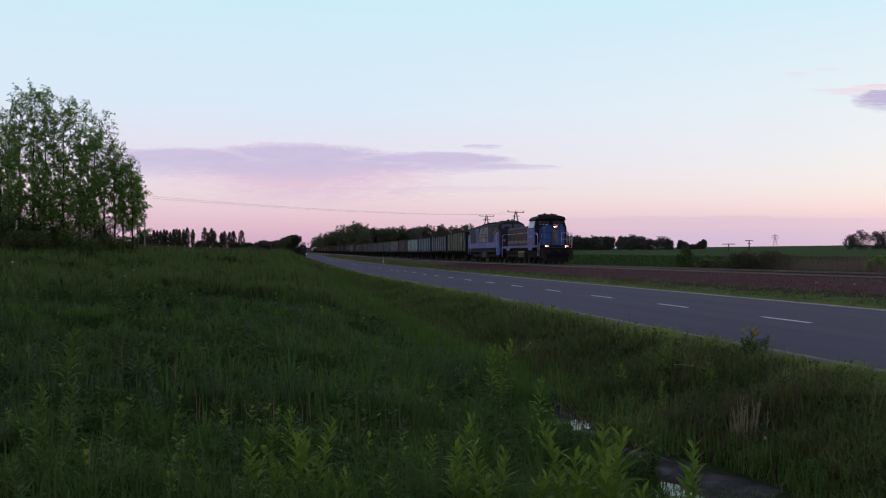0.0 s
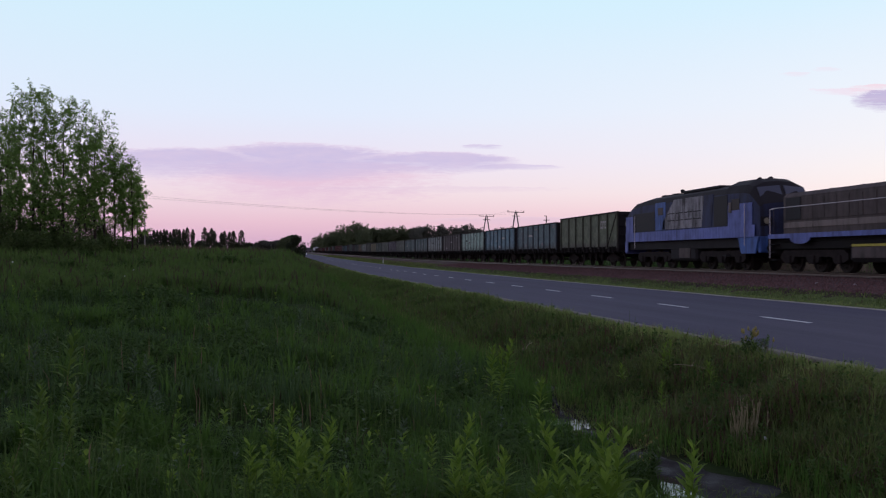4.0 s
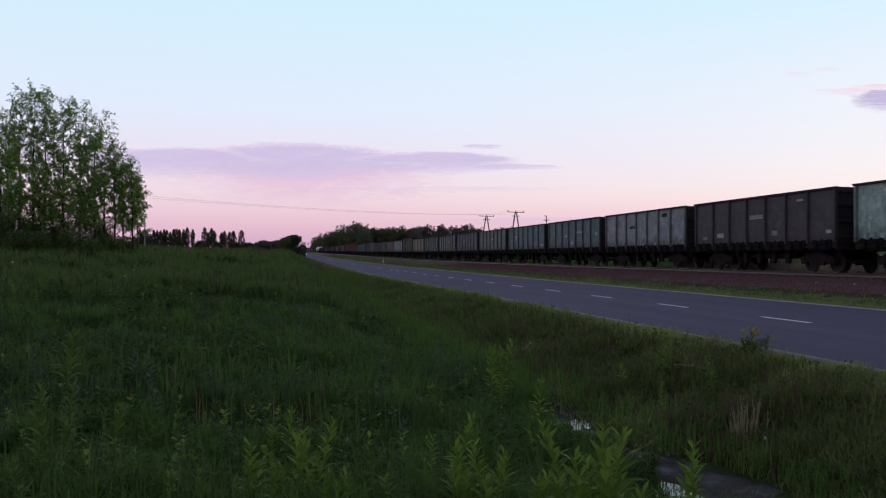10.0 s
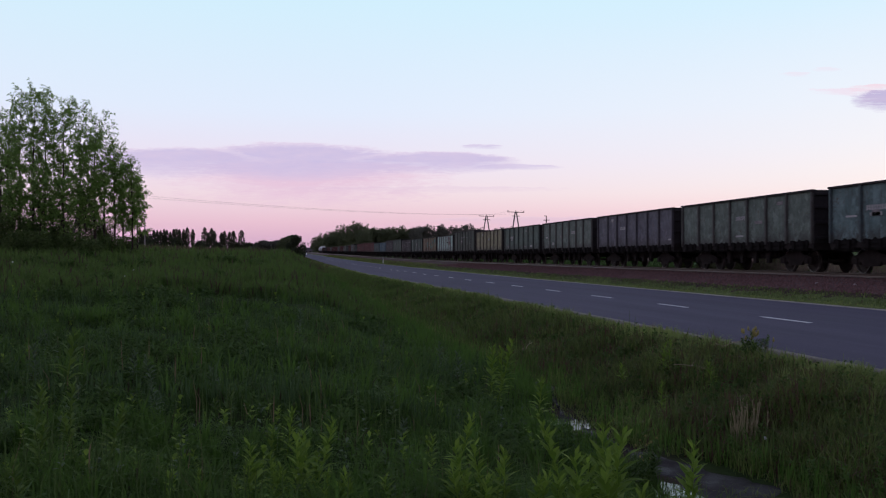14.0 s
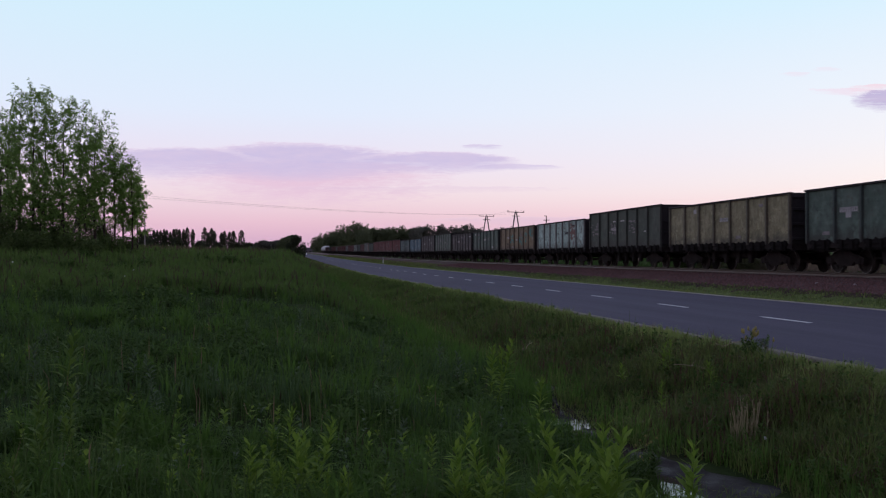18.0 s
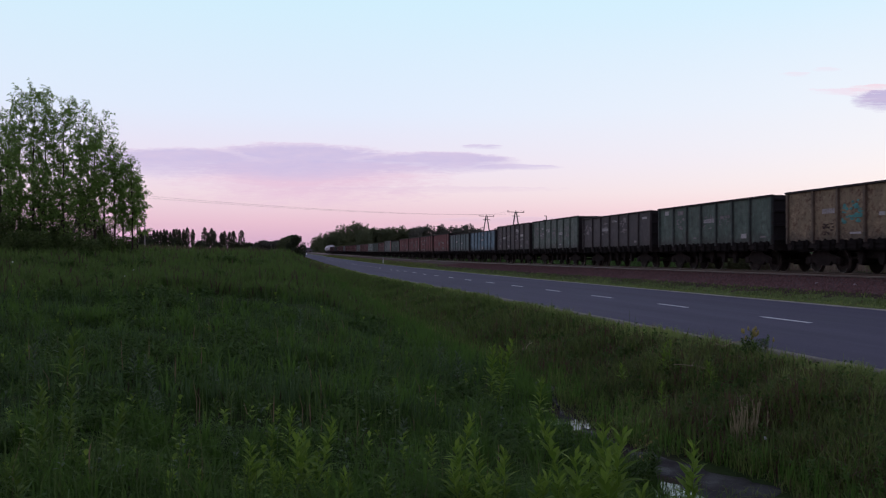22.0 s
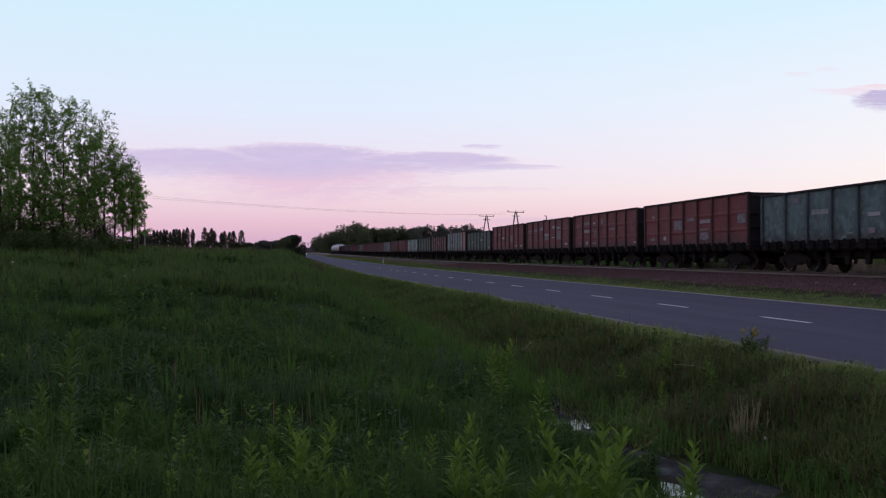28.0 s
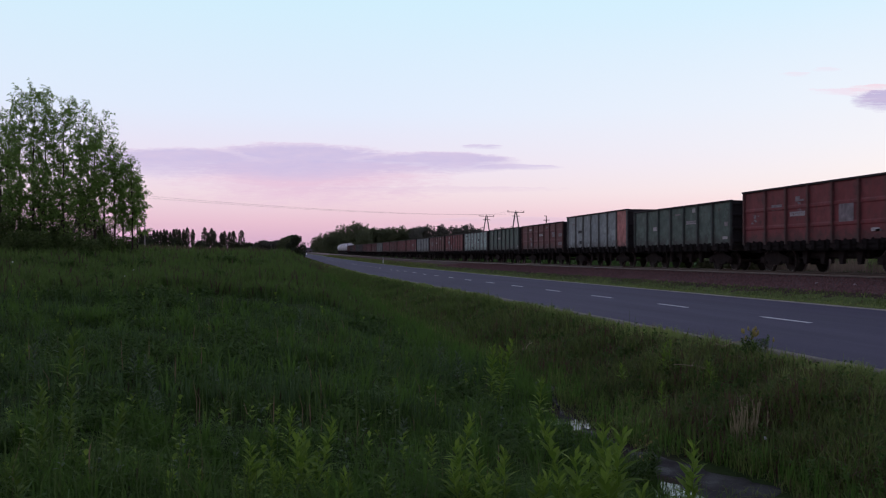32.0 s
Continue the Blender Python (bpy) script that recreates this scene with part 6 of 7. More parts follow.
    blades("far_verge_grass", x, y, rng.uniform(0.08, 0.2, n), rng.uniform(0.05, 0.12, n) * (y / 150), M["bank_green"], label="far grass between the road and the railway",
           z_of=lambda x, y: np.interp(x, [15.7, 18.0, 21.6], [-0.09, 0.25, RAIL_Z - 0.2]) + rise(y))
    n = 70000
    y = 10 * (220 / 10) ** rng.uniform(0, 1, n)
    x = np.where(rng.uniform(0, 1, n) < 0.4, road_edge(y) + 0.02 - np.abs(rng.normal(0, 0.55, n)), rng.uniform(ROAD_X1 + 0.34, 18.1, n))
    h = rng.uniform(0.03, 0.11, n) * np.where(x < 10, np.where(x > road_edge(y) - 0.12, 0.5, 1.5), 1.0)
    h = h * np.where(x < 10, 0.5 + 1.5 * clumped(y * 0.6, y * 1.7, 1.4, 1.4), 1.0)
    # it thins out and breaks into patches towards the ballast
    keep = (x < 10) | (rng.uniform(0, 1, n) < np.interp(x, [16.2, 16.8, 18.1], [1.0, 0.75, 0.3]) * (0.35 + 1.1 * clumped(x * 0.8, y * 0.5, 1.0, 1.6)))
    x, y, h = x[keep], y[keep], h[keep]
    n = len(x)
    shade = (x > 16.5) & (rng.uniform(0, 1, n) < 0.75)
    blades("upper_verge_grass", x[shade], y[shade], h[shade] * 1.2, rng.uniform(0.012, 0.025, shade.sum()) * (0.8 + y[shade] / 30), M["upper_verge"], label="darker grass along the foot of the ballast")
    x, y, h = x[~shade], y[~shade], h[~shade]
    n = len(x)
    blades("verge_grass", x, y, h, rng.uniform(0.012, 0.025, n) * (0.8 + y / 30), M["verge"], label="short yellow-green grass on the road verge")
    # longer tufts hang over the brow of the bank at the road's edge
    n = 1500
    y = 9 * (150 / 9) ** rng.uniform(0, 1, n)
    x = road_edge(y) - 0.12 - np.abs(rng.normal(0, 0.28, n))
    tall = rng.uniform(0.08, 0.20, n) * (0.5 + clumped(x, y, 0.8, 1.5))
    x, y, tall = (np.repeat(v, 26) for v in (x, y, tall))
    n = len(x)
    ang, r = rng.uniform(0, 2 * np.pi, n), np.abs(rng.normal(0, 1, n))
    blades("brow_grass", x + np.cos(ang) * r * 0.07, y + np.sin(ang) * r * 0.12, tall * rng.uniform(0.5, 1.1, n), rng.uniform(0.009, 0.017, n) * (0.8 + y / 25), M["brow"], bend=0.7,
           label="green grass tufts along the road's edge", fan=(ang, 0.15 + 0.3 * r))
    # the same meadow and bank beside and behind the viewpoint
    n = 46000
    x, y = rng.uniform(-24, ROAD_X0 - 0.3, n), rng.uniform(-22, 34, n)
    apart = (x < -0.43 * y) | (x > 0.96 * y) | (y < 2.4)
    keep = apart & (np.hypot(x, y) > 1.6) & (np.abs(x - ditch_mid(y)) > 0.6) & ((x < DITCH_X) | (y < 5)) & (clumped(x, y, 0.9, 1.3) > 0.3)
    x, y = x[keep], y[keep]
    blades("meadow_grass_around", x, y, rng.uniform(0.14, 0.38, len(x)), rng.uniform(0.02, 0.045, len(x)), M["grass"], 0.4, 0.5, label="rough green meadow grass round about")
    # dry reeds and rank grass behind the track
    n = 50000
    x, y = rng.uniform(29, 46, n), rng.uniform(8, 64, n)
    thick = clumped(x, y, 0.25)
    keep = rng.uniform(0, 1, n) < np.clip((x - 27) * 0.1 + thick - 0.2, 0.15, 1) * np.interp(y, [8, 48, 64], [1, 0.9, 0.1])
    x, y = x[keep], y[keep]
    blades("dry_reeds", x, y, rng.uniform(0.5, 1.5, len(x)) * (0.5 + 0.8 * clumped(x, y, 0.5)), rng.uniform(0.010, 0.022, len(x)), M["reed"], 0.3, 0.5, "pale dry reeds behind the railway", category="reeds")
    n = 32000
    x, y = rng.uniform(28, 75, n), 20 * (260 / 20) ** rng.uniform(0, 1, n)
    blades("field_grass", x, y, rng.uniform(0.2, 0.5, n), rng.uniform(0.07, 0.15, n) * (0.7 + y / 120), M["crop"], label="green crop and grass on the field behind the railway", category="crop")
    # dry rank growth on the crest of the meadow
    n = 16000
    x, y = in_wedge(n, 62, 110, -0.42, -0.02, 0.5)
    blades("dry_crest_growth", x, y, rng.uniform(0.2, 0.65, n), rng.uniform(0.05, 0.1, n), M["dry"], 0.2, 0.2, "brownish dry growth along the meadow's crest", category="weeds")


build_grass()


def build_weeds():
    """Low broad-leaved weeds all over the near meadow: rosettes and short shoots."""
    def patch(name, n, near, far, leaf, per, mat, label, bank=False):
        x, y = in_wedge(n, near, far, -0.42, 0.9, 0.0)
        keep = (x > DITCH_X + 0.8) & (x < ROAD_X0 - 0.7) if bank else (x < DITCH_X - 0.5) & (clumped(x - 2, y, 0.9) > 0.38)
        x, y = x[keep], y[keep]
        n = len(x)
        z = ground_z(x, y)
        root = np.repeat(np.stack([x, y, z], -1), per, 0)
        m = len(root)
        up = rng.uniform(0.0, 1.0, m)
        tall = np.repeat(rng.uniform(0.08, 0.34, n), per)
        root[:, 2] += up * tall
        a = rng.uniform(0, 2 * np.pi, m)
        length = leaf * rng.uniform(0.6, 1.3, m) * (0.8 + y.repeat(per) / 40)
        lift = rng.uniform(0.3, 1.7, m)
        out = np.stack([np.cos(a), np.sin(a), lift], -1)
        out /= np.linalg.norm(out, axis=1)[:, None]
        side = np.stack([-np.sin(a), np.cos(a), np.zeros(m)], -1) * (length * rng.uniform(0.18, 0.32, m))[:, None]
        mid = root + out * (length * 0.5)[:, None]
        tip = root + out * length[:, None]
        tip[:, 2] -= length * 0.25
        verts = np.stack([root, mid + side, mid - side, tip], 1)
        tris = (np.arange(m) * 4)[:, None, None] + np.array([(0, 1, 2), (1, 3, 2)])[None]
        tagged(new(name, mesh_from(name, verts, tris, M[mat])), label, "weeds", kind="stuff")
    patch("broadleaf_weeds", 3000, 3.0, 26, 0.06, 12, "weed", "dark broad-leaved weeds in the meadow")
    patch("pale_weeds", 420, 3.2, 16, 0.06, 12, "grey_herb", "pale grey-green weeds in the meadow")
    patch("fresh_weeds", 600, 3.2, 30, 0.075, 12, "plant", "fresh yellow-green weeds in the meadow")
    patch("bank_weeds", 5200, 6, 26, 0.06, 12, "weed", "dark broad-leaved weeds on the ditch bank", True)

    # mounds of nettle-like growth
    def mounds(name, spots, leaf, mat, label):
        verts = []
        for x, y, wide, tall in spots:
            n = int(900 * wide * (0.5 + tall))
            a, r, up = rng.uniform(0, 2 * np.pi, n), np.sqrt(rng.uniform(0, 1, n)), rng.uniform(0.15, 1, n) ** 0.6
            cap = np.sqrt(np.clip(1 - r * r, 0, 1)) * (0.75 + 0.25 * np.sin(a * 3 + x * 7) + 0.15 * rng.normal(0, 1, n))
            px, py = x + r * wide * 0.5 * np.cos(a), y + r * wide * 0.5 * np.sin(a)
            root = np.stack([px, py, ground_z(px, py) + tall * cap * up], -1)
            b = rng.uniform(0, 2 * np.pi, n)
            out = np.stack([np.cos(b), np.sin(b), rng.uniform(-0.3, 0.9, n)], -1)
            length = leaf * rng.uniform(0.6, 1.4, n) * (0.8 + y / 30)
            side = np.stack([-np.sin(b), np.cos(b), rng.uniform(-0.3, 0.3, n)], -1) * (length * 0.3)[:, None]
            mid = root + out * (length * 0.5)[:, None]
            tip = root + out * length[:, None] - np.array((0, 0, 0.2)) * length[:, None]
            verts.append(np.stack([root, mid + side, mid - side, tip], 1))
        verts = np.concatenate(verts)
        tris = (np.arange(len(verts)) * 4)[:, None, None] + np.array([(0, 1, 2), (1, 3, 2)])[None]
        tagged(new(name, mesh_from(name, verts, tris, M[mat])), label, "weeds", kind="stuff")
    x, y = in_wedge(130, 8.5, 55, -0.40, 0.35, 0.0)
    keep = x < ditch_mid(y) - 0.9
    x, y = x[keep], y[keep]
    mounds("weed_mounds", list(zip(x, y, rng.uniform(0.35, 0.9, len(x)) * (0.7 + y / 30), rng.uniform(0.16, 0.42, len(x)) * (0.8 + y / 80))), 0.055, "weed", "dark green nettle mounds in the meadow")
    y = 7 * (80 / 7) ** rng.uniform(0, 1, 110)
    x = rng.uniform(5.0, road_edge(y) - 0.9, 110)
    mounds("bank_mounds", list(zip(x, y, rng.uniform(0.3, 0.7, 110), rng.uniform(0.10, 0.24, 110)))[:45], 0.05, "weed", "dark leafy weeds on the bank below the road")


build_weeds()


def twig_points(rnd, height, spread, levels=3):
    """Limbs of a tree as (a, b, r0, r1) pieces and the points where leaves sit."""
    pieces, tips = [], []
    def grow(a, way, length, r, level):
        steps_n = 3
        p = Vector(a)
        d = Vector(way).normalized()
        for i in range(steps_n):
            d = (d + Vector((rnd.gauss(0, 0.13), rnd.gauss(0, 0.13), rnd.gauss(0.03, 0.07)))).normalized()
            q = p + d * length / steps_n
            r1 = r * (1 - 0.28)
            pieces.append((p.copy(), q.copy(), r, r1))
            if level >= 1:
                tips.append((q.copy(), level))
            if level < levels:
                for _ in range(3 if level == 0 else 2):
                    side = Vector((rnd.gauss(0, 1), rnd.gauss(0, 1), 0)).normalized()
                    lift = rnd.uniform(0.5, 1.3)
                    grow(p.lerp(q, rnd.uniform(0.2, 1)), side * spread + Vector((0, 0, lift)) , length * rnd.uniform(0.38, 0.6) * (1.0 - 0.12 * i), r1 * 0.55, level + 1)
            p, r = q, r1
    grow((0, 0, 0), (rnd.gauss(0, 0.04), rnd.gauss(0, 0.04), 1), height * 0.82, height * 0.012, 0)
    return pieces, tips


def leaves_mesh(name, centres, spread, count, size, mat, seed):
    """Leaf blades (two triangles each, folded) scattered round the centres."""
    g = np.random.default_rng(seed)
    c = np.asarray(centres, dtype=float)
    n = count
    p = c[g.integers(0, len(c), n)] + np.clip(g.normal(0, 1, (n, 3)), -1.4, 1.4) * spread
    a, b = g.normal(0, 1, (n, 3)), g.normal(0, 1, (n, 3))
    a /= np.linalg.norm(a, axis=1)[:, None]
    b -= (a * b).sum(1)[:, None] * a
    b /= np.linalg.norm(b, axis=1)[:, None]
    s = g.uniform(0.6, 1.3, n)[:, None] * size
    verts = np.stack([p - a * s, p + b * s * 0.42, p + a * s, p - b * s * 0.42], 1)
    tris = (np.arange(n) * 4)[:, None, None] + np.array([(0, 1, 2), (0, 2, 3)])[None]
    return mesh_from(name, verts, tris, mat)


def young_tree(h, wide, seed):
    """A slender broadleaf: a wandering stem, branches that curve upwards, and sprays of pointed leaves at their twigs."""
    rnd, g = random.Random(seed), np.random.default_rng(seed)
    bm, centres, ways = bmesh.new(), [], []
    stem, lean = [Vector((0, 0, 0))], Vector((rnd.gauss(0, 0.03), rnd.gauss(0, 0.03), 0))
    for i in range(9):
        stem.append(stem[-1] + Vector((rnd.gauss(0, 0.035), rnd.gauss(0, 0.035), 1)) * h / 9 + lean * h / 9)
    stem = [p - Vector((stem[-1].x, stem[-1].y, 0)) * (p.z / h) for p in stem]
    stem = [p * 0.93 for p in stem]
    r0 = 0.0088 * h + 0.01
    for i in range(9):
        rod(bm, stem[i], stem[i + 1], r0 * (1 - i / 9.6), r0 * (1 - (i + 1) / 9.6), 6)
    def leaf_spot(p, d):
        centres.append(p)
        ways.append(d)
    count = int(h * 4.0)
    for j in range(count):
        w = 0.16 + 0.83 * ((j + rnd.random()) / count) ** 0.8
        k = min(int(w * 9), 8)
        p = stem[k].lerp(stem[k + 1], w * 9 - k)
        a = j * 2.4 + rnd.uniform(-0.5, 0.5)
        reach = wide * 0.165 * h * (0.33 + 0.67 * math.sin(math.pi * (0.06 + 0.84 * (1 - w))) ** 0.9) * rnd.uniform(0.5, 1.3)
        d = Vector((math.cos(a), math.sin(a), rnd.uniform(0.5, 1.1)))
        r = 0.012 + 0.012 * (1 - w)
        for piece in range(4):
            d = (d.normalized() + Vector((rnd.gauss(0, 0.16), rnd.gauss(0, 0.16), 0.16 + rnd.gauss(0, 0.12)))).normalized()
            q = p + d * reach / 3.2
            rod(bm, p, q, r, r * 0.7, 3)
            r *= 0.7
            for _ in range(3 if piece else 1):
                t = (d + Vector((rnd.gauss(0, 0.7), rnd.gauss(0, 0.7), rnd.gauss(0.15, 0.5)))).normalized()
                root = p.lerp(q, rnd.random())
                end = root + t * rnd.uniform(0.16, 0.42)
                rod(bm, root, end, 0.006, 0.004, 3)
                leaf_spot(end, t)
                if rnd.random() < 0.75:
                    leaf_spot(root.lerp(end, 0.5), t)
            p = q
        leaf_spot(p, d)
    c, way = np.array([tuple(v) for v in centres]), np.array([tuple(v) for v in ways])
    # every tree ends at its own height
    c = c * np.array((1, 1, h / (c[:, 2].max() + 0.05)))
    for v in bm.verts:
        v.co.z *= h / max(p.z for p in centres)
    # full foliage low and half way up, thin wisps towards the top
    per = np.round(np.interp(c[:, 2] / h, [0.1, 0.24, 0.4, 0.68, 0.82, 1.0], [2, 6, 12, 11, 5, 4])).astype(int)
    c, way = np.repeat(c, per, 0), np.repeat(way, per, 0)
    n = len(c)
    out = way * 0.55 + g.normal(0, 0.75, (n, 3))
    out /= np.linalg.norm(out, axis=1)[:, None]
    side = np.cross(out, g.normal(0, 1, (n, 3)))
    side /= np.linalg.norm(side, axis=1)[:, None]
    size = g.uniform(0.09, 0.17, n)[:, None]
    base = c + out * g.uniform(0.0, 0.05, (n, 1))
    mid, tip = base + out * size * 0.5, base + out * size + np.array((0, 0, -0.18)) * size
    verts = np.stack([base, mid + side * size * 0.2, tip, mid - side * size * 0.2], 1)
    tris = (np.arange(n) * 4)[:, None, None] + np.array([(0, 1, 2), (0, 2, 3)])[None]
    tree = group_empty("young_tree")
    part("trunk", bm, M["bark"], tree)
    crown = new("crown", mesh_from("crown", verts, tris, M["leaf"]))
    crown.parent = tree
    return tree


def make_tree(name, height, spread, leaf_n, leaf_size, leaf_mat, seed, levels=3, base=0.25, puff=0.25, narrow=1.0, share=1.0):
    rnd = random.Random(seed)
    pieces, tips = twig_points(rnd, height, spread, levels)
    top = max((t for t, lv in tips), key=lambda t: t.z)
    scale = height / top.z
    def upright(v):
        # the highest twig ends up above the foot
        return Vector(((v.x - top.x * v.z / top.z) * narrow, (v.y - top.y * v.z / top.z) * narrow, v.z)) * scale
    pieces = [(upright(a), upright(b), r0, r1) for a, b, r0, r1 in pieces]
    tips = [(upright(t), lv) for t, lv in tips]
    bm = bmesh.new()
    for a, b, r0, r1 in pieces:
        rod(bm, a, b, max(r0, 0.008), max(r1, 0.006), 5 if r0 > 0.03 else 3)
    tree = group_empty(name)
    part("trunk", bm, M["bark"], tree)
    pts = [t for t, lv in tips if t.z > height * base and rnd.random() < share]
    crown = new("crown", leaves_mesh("crown", pts, puff, leaf_n, leaf_size, leaf_mat, seed))
    crown.parent = tree
    return tree


def place(tree, x, y, label, category="tree", group="", turn=0.0, size=1.0, sink=0.05):
    tree.matrix_world = Matrix.Translation((x, y, float(ground_z(x, y)) - sink)) @ Matrix.Rotation(turn, 4, "Z") @ Matrix.Scale(size, 4)
    return tagged(tree, label, category, group)


def spot(px_tangent, dist):
    """A place by its bearing from the view's middle line (tangent) and its depth."""
    th = radians(9.74) + math.atan(px_tangent)
    d = dist / math.cos(math.atan(px_tangent))
    return d * math.sin(th), d * math.cos(th)


def woods(name, spans, label, seed, leaf=1.1, per=36, mat="far_leaf", gap=5.0, puff=0.95):
    """A belt of woodland far off: many trees in one mesh. spans: (left, right, depth, rows, height) by picture column."""
    g = random.Random(seed)
    pts = []
    for left, right, depth, rows, h in spans:
        width = (right - left) / 1608 * depth
        n = max(2, int(width / gap))
        for r in range(rows):
            for i in range(n):
                px = left + (right - left) * (i + g.uniform(-0.3, 1.3)) / n
                d = depth + r * 7 + g.uniform(-3, 3)
                x, y = spot((px - 784) / 1608, d)
                hh = h * g.uniform(0.86, 1.06)
                z0 = float(ground_z(x, y))
                # a few rounded lobes make up each crown
                lobes = [(g.gauss(0, 0.13) * hh, g.gauss(0, 0.13) * hh, hh * g.uniform(0.35, 0.78), hh * g.uniform(0.14, 0.24)) for _ in range(6)] + [(0, 0, hh * 0.8, hh * 0.19), (0, 0, hh * 0.3, hh * 0.3), (0, 0, hh * 0.1, hh * 0.28)]
                for lx, ly, lz, rad in lobes:
                    for _ in range(11):
                        a, up, r = g.uniform(0, 6.28), g.uniform(-1, 1), rad * g.uniform(0.5, 1.0)
                        flat = math.sqrt(1 - up * up)
                        pts.append((x + lx + r * flat * math.cos(a), y + ly + r * flat * math.sin(a), z0 + max(0.3, lz + r * up)))
    ob = new(name, leaves_mesh(name, pts, puff, len(pts) * per, leaf, M[mat], seed))
    return tagged(ob, label, "woodland", kind="stuff")


def build_trees():
    # clump of young trees on the meadow: bearing, depth, height
    spec = ((2, 215, 47, 1.3), (16, 196, 53, 0.9), (36, 158, 51, 0.8), (60, 135, 50, 1.1), (79, 150, 52, 0.8), (112, 168, 52, 1.15), (140, 170, 50, 1.1), (168, 192, 48, 1.1),
            (186, 228, 51, 1.15), (203, 250, 49, 1.1), (218, 272, 52, 1.0), (232, 282, 49, 0.9), (243, 305, 51, 0.8), (20, 310, 46, 1.3), (70, 290, 46, 1.2), (112, 300, 46, 1.2), (150, 290, 47, 1.2))
    for i, (px, top, depth, wide) in enumerate(spec):
        x, y = spot((px - 784) / 1608, depth)
        h = 1.38 + (457 - top) * depth / 1608 - float(ground_z(x, y))
        t = young_tree(h, wide, 11 + i)
        place(t, x, y, "slender young broadleaf tree in fresh leaf on the meadow", "tree", "clump of young trees")
    # undergrowth at their feet
    for i, (tan_x, dist, h) in enumerate(((-0.487, 45, 2.0), (-0.475, 46, 1.7), (-0.462, 47, 1.6), (-0.468, 44, 0.9), (-0.45, 46, 1.5), (-0.443, 44, 0.9), (-0.432, 47, 1.3), (-0.42, 48, 1.2), (-0.415, 45, 0.8), (-0.40, 46, 0.8), (-0.388, 44, 0.5), (-0.375, 50, 0.8), (-0.362, 47, 0.6), (-0.352, 50, 0.7), (-0.482, 54, 3.6), (-0.466, 55, 3.4), (-0.45, 54, 3.3), (-0.436, 55, 3.3), (-0.42, 54, 3.0), (-0.404, 55, 2.6), (-0.388, 54, 2.2), (-0.374, 55, 1.7))):
        t = make_tree("thicket_shrub", h, 1.0, 2400, 0.06, M["thicket"], 211 + i, levels=2, base=0.05, puff=0.28)
        x, y = spot(tan_x, dist)
        place(t, x, y, "low leafy shrub at the feet of the young trees", "shrub", "undergrowth below the trees")
    # poplar row far off
    # picture column, top row, width: thin ones first, then the broader group
    row = [(248, 407, 5), (254, 407, 6), (260, 409, 5), (266, 414, 4), (272, 407, 5), (278, 408, 4), (284, 408, 5), (290, 406, 6), (295, 407, 5), (301, 410, 4), (307, 406, 5), (312, 405, 5),
           (317, 406, 5), (325, 406, 6), (331, 403, 8), (341, 406, 6), (362, 403, 9), (368, 412, 5), (374, 404, 8), (379, 409, 6), (392, 412, 7), (397, 409, 8), (406, 411, 7), (413, 409, 8), (427, 408, 9)]
    for i, (px, top, across) in enumerate(row):
        depth = 330 + 3 * (i % 3)
        x, y = spot((px - 784) / 1608, depth)
        h = max(4.5, 1.38 + (457 - top) * depth / 1608 - float(ground_z(x, y)))
        rnd = random.Random(40 + i)
        tree = group_empty("poplar")
        part("trunk", rod(bmesh.new(), (0, 0, 0), (0, 0, h * 0.9), 0.16, 0.04), M["bark"], tree)
        half = across * depth / 1608 * 0.78
        pts = []
        for _ in range(340):
            w = rnd.random() ** 0.95
            belly = half * (0.62 + 0.38 * math.sin(math.pi * w ** 0.75)) * min(1.0, math.sqrt((1.0 - w) * 4.5 + 0.01)) * (0.93 + 0.14 * math.sin(w * 17 + i))
            a, r = rnd.uniform(0, 6.28), math.sqrt(rnd.random())
            pts.append((r * belly * math.cos(a), r * belly * math.sin(a), h * (0.05 + 0.94 * w)))
        crown = new("crown", leaves_mesh("crown", pts, 0.12, 4200, 0.16, M["poplar_leaf"], 60 + i))
        crown.parent = tree
        place(tree, x, y, "tall narrow dark poplar in a far row", "poplar", "row of poplars")
    woods("poplar_hedge", [(238, 346, 318, 2, 4.0), (355, 440, 322, 2, 3.2)], "low dark hedge at the foot of the poplars", 8, 0.4, mat="poplar_leaf", per=12, puff=0.4)
    # single shrubs and trees: picture column, depth, height, width, leaf size
    def rounded(name, px, depth, top, width, label, leaf, seed, mat="far_leaf", n=2600, category="tree", group=""):
        x, y = spot((px - 784) / 1608, depth)
        g0 = float(ground_z(x, y))
        h = max(0.8, 1.38 + (457 - top) * depth / 1608 - g0)
        rnd = random.Random(seed)
        tree = group_empty(name)
        bm = bmesh.new()
        rod(bm, (0, 0, 0), (0, 0, h * 0.55), 0.02 * h + 0.02, 0.01 * h + 0.01)
        for _ in range(6):
            a = rnd.uniform(0, 6.28)
            rod(bm, (0, 0, h * rnd.uniform(0.1, 0.4)), (width * 0.35 * math.cos(a), width * 0.35 * math.sin(a), h * rnd.uniform(0.5, 0.8)), 0.012 * h, 0.004 * h)
        part("trunk", bm, M["bark"], tree)
        pts = []
        for _ in range(60):
            a, w = rnd.uniform(0, 6.28), rnd.random()
            rad = width * 0.5 * math.sin(math.pi * (0.15 + 0.8 * w)) ** 0.6 * math.sqrt(rnd.random())
            pts.append((rad * math.cos(a), rad * math.sin(a), h * (0.1 + 0.86 * w)))
        crown = new("crown", leaves_mesh("crown", pts, width * 0.09, n, leaf, M[mat], seed))
        crown.parent = tree
